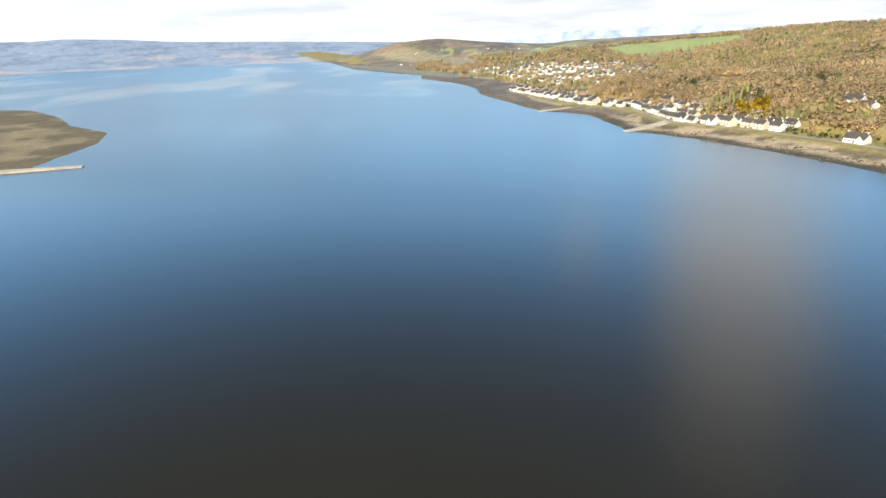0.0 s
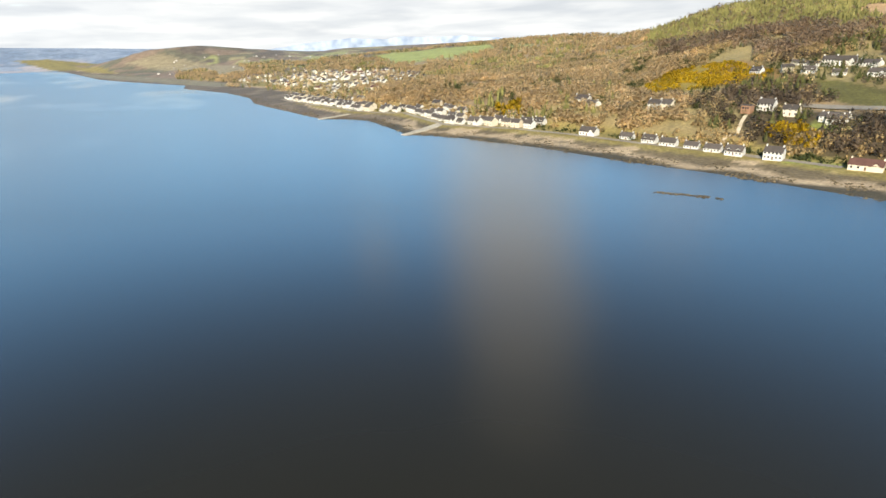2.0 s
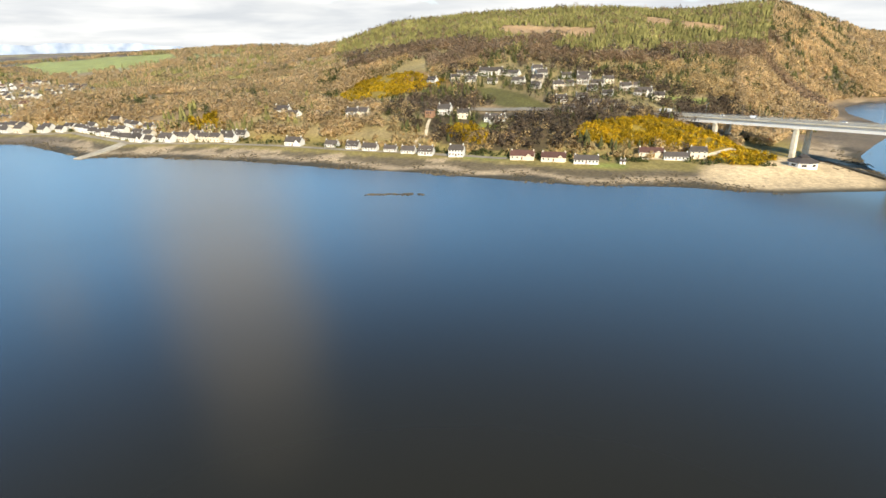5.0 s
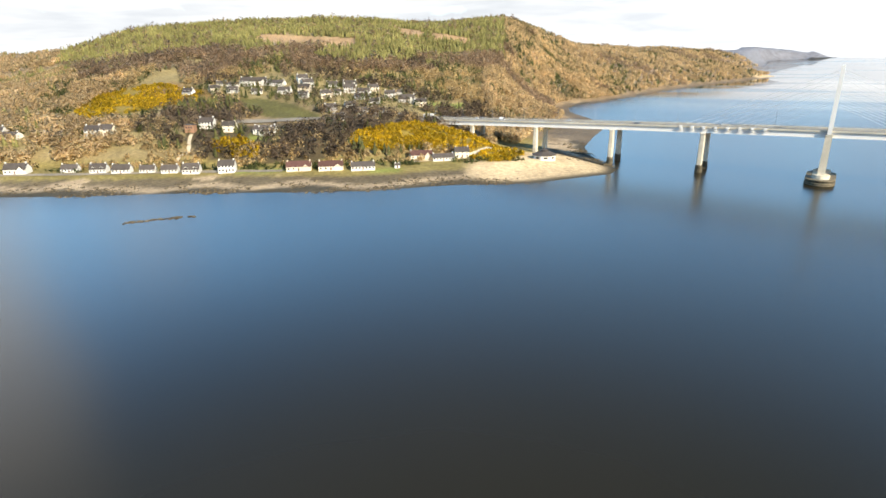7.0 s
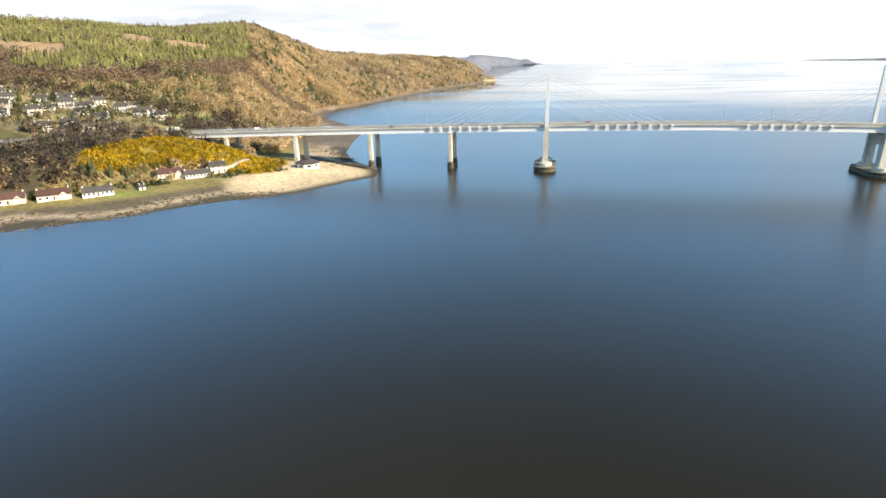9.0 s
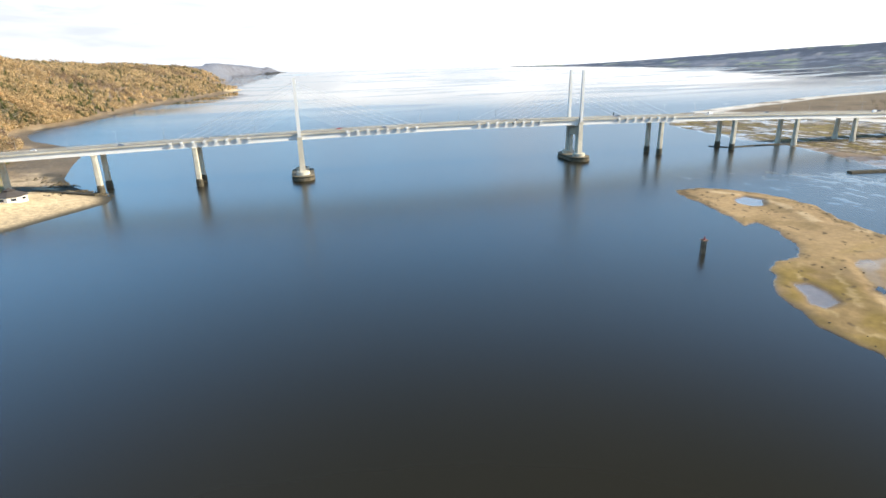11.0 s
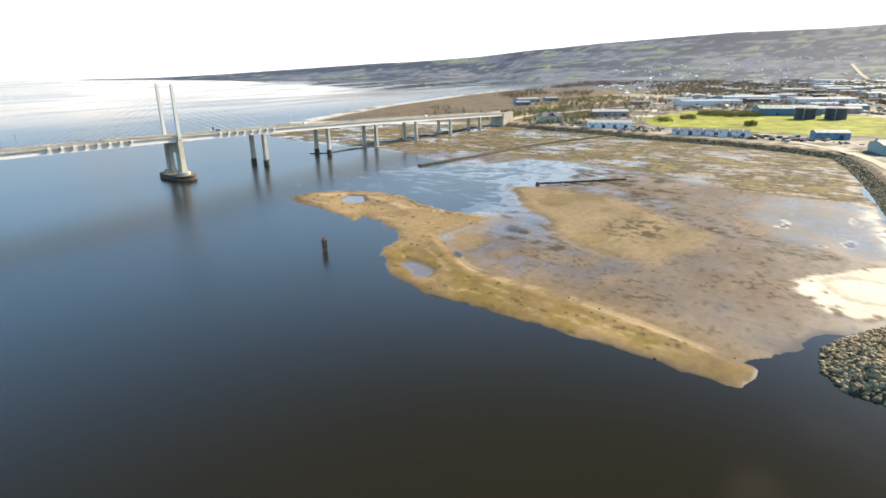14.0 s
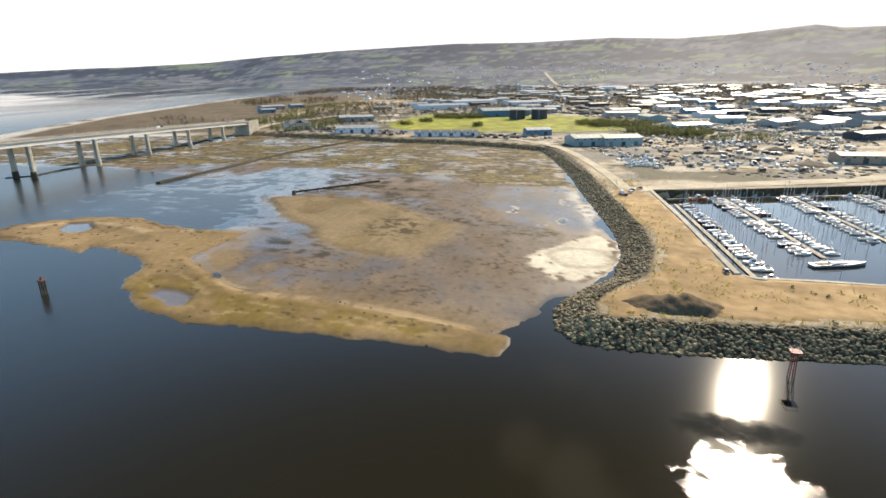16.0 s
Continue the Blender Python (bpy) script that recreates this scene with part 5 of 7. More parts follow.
def gable_walls(bm, L, W, H, R):
    x, y = L / 2, W / 2
    v = [bm.verts.new(p) for p in ((-x, -y, -2), (x, -y, -2), (x, y, -2), (-x, y, -2), (-x, -y, H), (x, -y, H), (x, y, H), (-x, y, H), (-x, 0, H + R), (x, 0, H + R))]
    for f in ((0, 1, 5, 4), (2, 3, 7, 6), (3, 0, 4, 8, 7), (1, 2, 6, 9, 5), (3, 2, 1, 0), (4, 5, 9, 8), (6, 7, 8, 9)):
        bm.faces.new([v[i] for i in f])


def gable_roof(bm, L, W, H, R, eave=0.4, thick=0.22, cx=0.0, cy=0.0):
    x, y = L / 2 + 0.25, W / 2 + eave
    drop = R * eave / (W / 2)
    sec = [(-y, H - drop), (0, H + R), (y, H - drop), (y, H - drop + thick), (0, H + R + thick * 1.3), (-y, H - drop + thick)]
    loft(bm, [[(cx + s * x, cy + a, b + 0.03) for a, b in sec] for s in (-1, 1)])


def window(x, y, z, w, h, parent, wall_y=-1):
    """A pane in a raised frame on the front or back wall."""
    bm = bmesh.new()
    f = 0.1
    y0, y1 = sorted((y, y + wall_y * 0.09))
    for a in ((x - w / 2 - f, x + w / 2 + f, y0, y1, z - f, z), (x - w / 2 - f, x + w / 2 + f, y0, y1, z + h, z + h + f),
              (x - w / 2 - f, x - w / 2, y0, y1, z, z + h), (x + w / 2, x + w / 2 + f, y0, y1, z, z + h)):
        box(bm, *a)
    o = part("window", bm, M_HARL, parent)
    y0, y1 = sorted((y + wall_y * 0.01, y + wall_y * 0.05))
    part("pane", boxed(x - w / 2, x + w / 2, y0, y1, z, z + h), M_GLASS, o)


def house(label, L, W, H, R, wall, roof, bays, storeys=1, dormers=0, wing=False, plain=False, group="houses of the village"):
    h = thing("house", pose(0, 0, 0), label, "house", group)
    bm = bmesh.new()
    gable_walls(bm, L, W, H, R)
    body = part("wall", bm, wall, h)
    bm = bmesh.new()
    gable_roof(bm, L, W, H, R)
    part("roof", bm, roof, h)
    for s in (-1,) if plain else (-1, 1):
        bm = bmesh.new()
        box(bm, s * (L / 2 - 0.7) - 0.35, s * (L / 2 - 0.7) + 0.35, -0.55, 0.55, H + R - 0.8, H + R + 1.1)
        part("chimney", bm, wall, h)
    mid = bays // 2
    if plain:
        bays, storeys, mid = 3, 1, 1
    for fl in range(storeys):
        for b in range(bays):
            x = -L / 2 + L * (b + 0.5) / bays
            z = 0.9 + 2.6 * fl
            if fl == 0 and b == mid:
                part("door", boxed(x - 0.5, x + 0.5, -W / 2 - 0.08, -W / 2 + 0.02, 0.0, 2.05), M_DOOR, h)
            else:
                window(x, -W / 2, z, 1.1, 1.25, h)
    for k in range(dormers):
        x = -L / 2 + L * (k + 0.5) / dormers
        bm = bmesh.new()
        gable_walls(bm, 1.9, 2.6, 1.4, 0.7)
        bmesh.ops.rotate(bm, verts=bm.verts, cent=(0, 0, 0), matrix=Matrix.Rotation(radians(90), 3, "Z"))
        bmesh.ops.translate(bm, verts=bm.verts, vec=(x, -W / 2 + 1.6, H))
        d = part("dormer", bm, wall, h)
        bm = bmesh.new()
        gable_roof(bm, 2.6, 1.9, 1.4, 0.7, 0.25)
        bmesh.ops.rotate(bm, verts=bm.verts, cent=(0, 0, 0), matrix=Matrix.Rotation(radians(90), 3, "Z"))
        bmesh.ops.translate(bm, verts=bm.verts, vec=(x, -W / 2 + 1.6, H))
        part("dormer_roof", bm, roof, d)
        part("pane", boxed(x - 0.5, x + 0.5, -W / 2 + 0.22, -W / 2 + 0.3, H + 0.25, H + 1.3), M_GLASS, d)
    if wing:
        bm = bmesh.new()
        gable_walls(bm, W * 0.9, L * 0.32, H * 0.8, R * 0.7)
        bmesh.ops.rotate(bm, verts=bm.verts, cent=(0, 0, 0), matrix=Matrix.Rotation(radians(90), 3, "Z"))
        bmesh.ops.translate(bm, verts=bm.verts, vec=(L * 0.28, W * 0.1 - 1.6, 0))
        w = part("wing", bm, wall, h)
        bm = bmesh.new()
        gable_roof(bm, W * 0.9, L * 0.32, H * 0.8, R * 0.7)
        bmesh.ops.rotate(bm, verts=bm.verts, cent=(0, 0, 0), matrix=Matrix.Rotation(radians(90), 3, "Z"))
        bmesh.ops.translate(bm, verts=bm.verts, vec=(L * 0.28, W * 0.1 - 1.6, 0))
        part("wing_roof", bm, roof, w)
    return h


H_COTTAGE = house("white harled cottage with a dark slate roof", 13, 7.0, 2.8, 3.3, M_HARL, M_SLATE_ROOF, 5)
H_DORMER = house("white storey-and-a-half house with slate roof and dormers", 12, 7.5, 3.0, 3.8, M_HARL, M_SLATE_ROOF, 5, 1, 2)
H_TALL = house("two-storey white house with a slate roof", 11, 7.0, 4.9, 3.0, M_HARL, M_SLATE_ROOF, 5, 2)
H_WING = house("white house with a gabled wing and slate roof", 15, 8, 3.4, 3.6, M_HARL, M_SLATE_ROOF, 5, 1, 0, True)
H_BUNG = house("low white bungalow with a shallow grey roof", 17, 9, 2.6, 2.5, M_HARL, M_SLATE_ROOF, 7)
H_RED = house("cream bungalow with a red-brown tiled roof", 17, 9, 3.0, 2.9, M_CREAM, M_RED_ROOF, 5, 1, 0, True)
H_CREAM = house("cream rendered house with a slate roof", 11, 7.5, 4.6, 3.0, M_CREAM, M_SLATE_ROOF, 3, 2)
F_COT = house("white cottage with a slate roof on the shore street", 12, 7, 3.2, 3.2, M_HARL, M_SLATE_ROOF, 3, 1, 0, False, True, "houses of the shore street")
F_TALL = house("two-storey white house on the west slope", 12, 7.5, 5.6, 3.0, M_HARL, M_SLATE_ROOF, 3, 1, 0, False, True)
F_CREAM = house("cream house with slate roof on the west slope", 12, 8, 4.6, 3.0, M_CREAM, M_SLATE_ROOF, 3, 1, 0, False, True)
F_RED = house("cream house with red-brown roof on the west slope", 14, 8, 3.4, 3.0, M_CREAM, M_RED_ROOF, 3, 1, 0, False, True)
F_WING = house("white house with a gabled wing on the west slope", 14, 8, 4.0, 3.2, M_HARL, M_SLATE_ROOF, 3, 1, 0, True, True)
H_HUT = house("tiny white gabled hut on the shore grass", 4.5, 3.2, 2.4, 1.4, M_HARL, M_SLATE_ROOF, 1)
FIRST = set()


def put(h, x, y, turn, z=None):
    small = 1.0 if z is not None else float(rng.uniform(0.9, 1.12))
    z = at_ground(x, y) if z is None else z
    m = pose(x, y, z + 0.15, 0, 0, turn) @ Matrix.Diagonal((small, small, small, 1))
    if h.name not in FIRST:
        FIRST.add(h.name)
        h.matrix_world = m
        return h
    return copy_thing(h, m)


def shore_turn(x):
    """Heading of a front that faces the water."""
    return float(np.interp(x, [-1700, -1200, -1000, -800, -600, -450, -380], [28, 30, 40, 35, 38, 40, 42]))


for h, x, y in ((H_WING, -623, -306), (H_COTTAGE, -594, -281), (H_DORMER, -572, -270), (H_COTTAGE, -556, -261), (H_COTTAGE, -541, -249), (H_COTTAGE, -526, -240),
                (H_DORMER, -512, -231), (H_TALL, -492, -214), (H_RED, -449, -181), (H_RED, -429, -167), (H_BUNG, -409, -153), (H_HUT, -390, -135),
                (H_RED, -394, -99), (H_BUNG, -377, -92), (H_CREAM, -370, -75)):
    put(h, x, y, shore_turn(x) + 3)
for h, x, y in ((H_BUNG, -706, -279), (H_WING, -720, -285), (H_BUNG, -678, -256), (H_TALL, -652, -234), (H_CREAM, -645, -226), (H_TALL, -590, -163),
                (H_CREAM, -566, -157), (H_DORMER, -534, -143), (H_BUNG, -538, -140)):
    put(h, x, y, shore_turn(x) + float(rng.uniform(-12, 12)))
place_kinds = (H_DORMER, H_COTTAGE, H_BUNG, H_TALL, H_WING, H_CREAM)
for k, (x, y) in enumerate(((-725, -95), (-728, -50), (-717, -42), (-706, -30), (-696, -20), (-710, -72), (-690, -62), (-664, -49), (-676, -10), (-658, 14), (-639, -30),
                            (-626, -12), (-610, -29), (-620, 26), (-595, 2), (-588, 22), (-572, 29), (-590, -14), (-549, -48), (-542, -26), (-504, -25), (-547, 45),
                            (-522, 45), (-502, 45), (-514, -71), (-552, 66), (-516, -32), (-640, 5), (-605, 40), (-575, 48), (-560, 8), (-535, 5))):
    put(place_kinds[k % 6], x, y, float(rng.uniform(20, 75)))


def near_others(x, y, used, gap):
    return any((x - a) ** 2 + (y - b) ** 2 < gap * gap for a, b in used)


def build_rows():
    """The long shore street and the town on the west slope."""
    used = []
    xs, ys = [p[0] for p in NORTH[6:18]], [p[1] for p in NORTH[6:18]]
    for row, gap in ((64, 11.0), (80, 12.5), (97, 17.0)):
        x = -640.0
        while x > -1180:
            y = float(np.interp(x, xs, ys))
            t = radians(shore_turn(x))
            px, py = x - math.sin(t) * row, y + math.cos(t) * row
            d = float(inland(np.array([px]), np.array([py]), NORTH)[0])
            if d > 56 and not near_others(px, py, used, 11) and (row < 70 or rng.uniform() < (0.75 if row < 90 else 0.4)):
                used.append((px, py))
                kinds = (H_COTTAGE, H_DORMER, H_TALL, H_COTTAGE, H_WING, H_CREAM) if x > -760 else (F_COT, F_TALL, F_COT, F_WING, F_CREAM, F_COT)
                put(kinds[int(rng.integers(0, 6))], px, py, shore_turn(x) + float(rng.uniform(-4, 4)))
            x -= gap * float(rng.uniform(0.75, 1.1))
    gx, gy = fill(WEST_TOWN, 15.0, 5.0)
    n = 0
    for x, y in zip(gx, gy):
        if n > 165:
            break
        if float(fbm(x / 110, y / 110, 91)) < 0.44 or near_others(x, y, used, 18) or float(inland(np.array([x]), np.array([y]), NORTH)[0]) < 150:
            continue
        used.append((x, y))
        n += 1
        put((F_TALL, F_CREAM, F_WING, F_RED)[int(rng.integers(0, 4))], float(x), float(y), float(rng.uniform(10, 60)))


build_rows()


def build_visitor_hall():
    h = thing("eight_sided_hall", pose(-312, -38, at_ground(-312, -38) + 0.2, 0, 0, 10), "white eight-sided hall with a dark pointed roof on the sand", "building")
    oct_ = [(9.5 * math.cos(a), 9.5 * math.sin(a)) for a in np.linspace(0, 2 * math.pi, 9)[:-1]]
    bm = bmesh.new()
    stack(bm, oct_, [(-2, 1.0), (3.6, 1.0)])
    part("wall", bm, M_HARL, h)
    bm = bmesh.new()
    stack(bm, oct_, [(3.5, 1.1), (3.8, 1.1), (6.4, 0.42), (6.4, 0.36)])
    part("roof", bm, M_SLATE_ROOF, h)
    bm = bmesh.new()
    stack(bm, oct_, [(6.2, 0.36), (7.2, 0.36), (7.25, 0.42), (8.8, 0.04)])
    part("lantern", bm, M_SLATE_ROOF, h, "small raised roof lantern")
    for k in range(8):
        a = math.pi / 8 + k * math.pi / 4
        p = part("window", boxed(-1.6, 1.6, -0.06, 0.06, 1.0, 2.5), M_GLASS, h)
        p.matrix_basis = pose(8.82 * math.cos(a), 8.82 * math.sin(a), 0, 0, 0, math.degrees(a) + 90)


def ribbon(name, pts, width, material, label, category, rise=0.12, z=None):
    """A strip laid over the ground along a line."""
    P = []
    for (ax, ay), (bx, by) in zip(pts, pts[1:]):
        n = max(1, int(math.hypot(bx - ax, by - ay) / 6))
        P += [(ax + (bx - ax) * k / n, ay + (by - ay) * k / n) for k in range(n)]
    P.append(pts[-1])
    P = np.array(P, float)
    T = np.gradient(P, axis=0)
    T /= np.linalg.norm(T, axis=1)[:, None] + 1e-9
    N = np.stack([-T[:, 1], T[:, 0]], 1)
    cols = [P + N * w for w in np.linspace(-width / 2, width / 2, 3)]
    X, Y = np.stack([c[:, 0] for c in cols], 1), np.stack([c[:, 1] for c in cols], 1)
    Z = (ground(X, Y) if z is None else np.zeros_like(X) + z) + rise
    ob = grid_object(name, X, Y, Z, material)
    return tagged(ob, label, category, kind="structure")


def rubble_jetty(name, pts, w0, w1, z0, z1, label, material):
    """A sloping stone jetty with battered sides."""
    bm = bmesh.new()
    rows = []
    n = len(pts)
    for k, (x, y) in enumerate(pts):
        ax, ay = pts[max(0, k - 1)]
        bx, by = pts[min(n - 1, k + 1)]
        d = math.hypot(bx - ax, by - ay)
        nx, ny = -(by - ay) / d, (bx - ax) / d
        u = k / (n - 1)
        w, z = w0 + (w1 - w0) * u, z0 + (z1 - z0) * u
        rows.append([(x + nx * (w + 1.5), y + ny * (w + 1.5), -2.5), (x + nx * w, y + ny * w, z), (x - nx * w, y - ny * w, z), (x - nx * (w + 1.5), y - ny * (w + 1.5), -2.5)])
    loft(bm, rows)
    return tagged(part(name, bm, material), label, "jetty")


M_STONE = surf("jetty_stone", (0.30, 0.26, 0.19), (0.52, 0.46, 0.35), 0.7, 0.85, bump=0.4)
M_DARKSTONE = surf("weedy_stone", (0.03, 0.028, 0.02), (0.11, 0.09, 0.055), 0.5, 0.8, bump=0.4)
M_ROAD = surf("pale_worn_road", (0.22, 0.19, 0.145), (0.32, 0.28, 0.22), 0.6, 0.9)
M_TRACK = surf("sandy_track", (0.46, 0.39, 0.27), (0.62, 0.54, 0.40), 0.5, 0.9, big=0.04)
build_visitor_hall()
rubble_jetty("stone_slip", [(-859, -590), (-877, -570), (-893, -552), (-910, -532), (-931, -507)], 3.5, 5.0, 0.6, 4.6, "long pale stone slipway running into the water", M_STONE)
rubble_jetty("ferry_slip", [(-693, -477), (-710, -461), (-729, -446), (-752, -430)], 4.0, 7.0, 0.6, 4.8, "broad stone ferry slip on the shore", M_STONE)
rubble_jetty("west_breakwater", [(-443, -892), (-425, -917), (-405, -945), (-375, -990)], 3.5, 6.0, 0.8, 2.4, "low rubble breakwater beside brown salt marsh", M_STONE)
shore_road = [(float(x), float(np.interp(x, [p[0] for p in NORTH[6:21]], [p[1] for p in NORTH[6:21]]))) for x in np.arange(-1150, -400, 25.0)]
ribbon("shore_road", [(x - 0.6 * 54, y + 0.8 * 54) for x, y in shore_road], 6.0, M_ROAD, "narrow grey shore road past the cottages", "road", 0.25)
ribbon("main_road", [(-480, -4), (-492, -30), (-508, -54), (-530, -80), (-564, -112), (-600, -138)], 13.0, M_DECK, "dual carriageway climbing inland from the bridge", "road", 0.9)

ribbon("gorse_track", GORSE_TRACK, 3.6, M_TRACK, "pale track through the gorse to the shore", "path", 0.35)

# ---- harbour, sheds and yards on the south shore ----
M_SHED_GREY = painted("grey_cladding", (0.36, 0.35, 0.33), 0.55, 0.0, 0.15)
M_SHED_BLUE = painted("blue_cladding", (0.10, 0.22, 0.30), 0.5, 0.0, 0.2)
M_SHED_TEAL = painted("pale_teal_cladding", (0.26, 0.36, 0.36), 0.5, 0.0, 0.15)
M_SHED_WHITE = painted("white_cladding", (0.72, 0.73, 0.72), 0.5, 0.0, 0.12)
M_SHED_DARK = painted("charcoal_cladding", (0.05, 0.055, 0.065), 0.6, 0.0, 0.2)
M_SHED_TAN = painted("buff_blockwork", (0.42, 0.32, 0.22), 0.8, 0.0, 0.2)
M_ROOF_PALE = painted("pale_sheet_roof", (0.60, 0.59, 0.55), 0.5, 0.0, 0.42)
M_ROOF_GREY = painted("grey_sheet_roof", (0.27, 0.26, 0.24), 0.6, 0.0, 0.45)
M_ROOF_GREEN = painted("grey_green_sheet_roof", (0.30, 0.34, 0.28), 0.6, 0.0, 0.15)


def shed(label, L, W, H, R, wall, roof, doors=2, plain=False, group="sheds of the industrial estate"):
    s = thing("industrial_shed", pose(0, 0, 0), label, "warehouse", group)
    bm = bmesh.new()
    gable_walls(bm, L, W, H, R)
    part("wall", bm, wall, s)
    bm = bmesh.new()
    gable_roof(bm, L, W, H, R, 0.3, 0.3)
    r = part("roof", bm, roof, s)
    n = 0 if plain else max(2, int(L / 14))
    for k in range(n):
        x = -L / 2 + L * (k + 0.5) / n
        for side in (-1, 1):
            y0, y1 = side * W * 0.14, side * W * 0.36
            z0, z1 = H + R * (1 - abs(y0) / (W / 2)), H + R * (1 - abs(y1) / (W / 2))
            bm = bmesh.new()
            loft(bm, [[(x + a, y, z + up) for a, y, z in ((-0.6, y0, z0), (0.6, y0, z0), (0.6, y1, z1), (-0.6, y1, z1))] for up in (0.3, 0.52)])
            part("rooflight", bm, M_SHED_WHITE, r, "translucent rooflight strip")
    for k in range(doors):
        x = -L / 2 + L * (k + 0.5) / doors
        part("roller_door", boxed(x - 2.2, x + 2.2, -W / 2 - 0.12, -W / 2 + 0.02, 0, min(4.6, H - 0.6)), M_SHED_DARK if k % 2 else M_ROOF_GREY, s)
    for k in range(0 if plain else max(2, int(L / 9))):
        x = -L / 2 + 3 + k * 8.5
        if x < L / 2 - 2:
            part("window", boxed(x - 1.2, x + 1.2, -W / 2 - 0.08, -W / 2 + 0.02, H - 1.7, H - 0.7), M_GLASS, s)
    return s


S_WHITE = shed("long pale-roofed white shed on the waterfront", 58, 26, 7, 2.6, M_SHED_WHITE, M_ROOF_PALE, 4)
S_LONG = shed("long white and blue waterfront shed", 84, 20, 6, 1.8, M_SHED_WHITE, M_ROOF_GREY, 6)
S_BLUE = shed("small blue-clad workshop with pale roof", 34, 18, 7, 2.4, M_SHED_BLUE, M_ROOF_PALE, 2)
S_TEAL = shed("pale teal warehouse with grey-green roof", 44, 30, 8.5, 2.6, M_SHED_TEAL, M_ROOF_GREEN, 3)
S_BIG = shed("large blue warehouse with pale ribbed roof", 90, 55, 11, 4, M_SHED_BLUE, M_ROOF_GREEN, 5)
S_GREY = shed("grey sheet-clad warehouse with pale roof", 60, 32, 8, 2.5, M_SHED_GREY, M_ROOF_PALE, 4)
S_TAN = shed("buff blockwork depot with grey roof", 42, 22, 6.5, 2, M_SHED_TAN, M_ROOF_GREY, 3)
S_DARK = shed("charcoal-clad depot with pale roof", 50, 24, 7, 2, M_SHED_DARK, M_ROOF_PALE, 3)
F_GREY = shed("grey warehouse with pale roof further inland", 60, 32, 8, 2.5, M_SHED_GREY, M_ROOF_PALE, 1, True)
F_TAN = shed("buff depot with grey roof further inland", 42, 22, 6.5, 2, M_SHED_TAN, M_ROOF_GREY, 1, True)
F_DARK = shed("charcoal depot with grey roof further inland", 50, 24, 7, 2, M_SHED_DARK, M_ROOF_GREY, 1, True)
F_WHITE = shed("white shed with pale roof further inland", 50, 26, 7, 2.6, M_SHED_WHITE, M_ROOF_PALE, 1, True)
F_TEAL = shed("pale teal shed with grey-green roof further inland", 44, 30, 8, 2.6, M_SHED_TEAL, M_ROOF_GREEN, 1, True)
F_BLUE = shed("blue shed with pale roof further inland", 40, 22, 7, 2.4, M_SHED_BLUE, M_ROOF_PALE, 1, True)
F_WIDE = shed("very wide white retail warehouse with flat pale roof", 120, 60, 9, 2.2, M_SHED_WHITE, M_ROOF_PALE, 2, True)
Z_YARD = 4.3


def lay(s, x, y, turn):
    return put(s, x, y, turn, max(at_ground(x, y), 3.0) - 0.15)


# heading 0 has the long side facing -y; turned 105 to 120 the front looks back over the flats
SHEDS = [(S_WHITE, 650, -172, -70), (S_LONG, 616, -310, -81), (S_BLUE, 645, -428, -68), (S_TEAL, 545, -490, -68), (S_TEAL, 552, -524, -72), (S_GREY, 840, -98, -60),
         (S_BIG, 985, -345, -70), (S_WHITE, 740, -635, -62), (S_GREY, 800, -770, -45), (S_TAN, 445, -722, -90), (S_DARK, 640, -815, -60), (S_GREY, 770, -815, -50),
         (S_BLUE, 1040, 185, -35), (S_GREY, 1160, 240, -35), (S_BLUE, 1230, 210, -35), (S_TAN, 1150, -48, -62), (S_WHITE, 1290, -92, -66), (S_GREY, 1060, -575, -70)]


def build_sheds():
    used = []
    for s, x, y, turn in SHEDS:
        lay(s, x, y, turn)
        used.append((x, y))
    green = GRASS_YARD
    kinds = (F_GREY, F_TAN, F_DARK, F_WHITE, F_TEAL, F_WIDE, F_TAN, F_BLUE, F_DARK, F_GREY)
    n = 0
    while n < 190:
        a, r = math.radians(rng.uniform(58, 117)), math.sqrt(rng.uniform(860**2, 2900**2))
        x, y = EYE[0] + math.sin(a) * r, EYE[1] + math.cos(a) * r
        edge = float(np.interp(x, [500, 900, 1400, 2200, 3000], [-700, -250, -30, 40, 60]))
        if y > edge or float(inland(np.array([x]), np.array([y]), green)[0]) > -35 or near_others(x, y, used, 62) or x < 620:
            continue
        if float(inland(np.array([x]), np.array([y]), BASIN)[0]) > -60 or float(inland(np.array([x]), np.array([y]), SOUTH)[0]) < 150:
            continue
        used.append((x, y))
        n += 1
        lay(kinds[int(rng.integers(0, 10))], x, y, float(rng.choice([-68, -75, 20, -60])) + float(rng.uniform(-6, 6)))


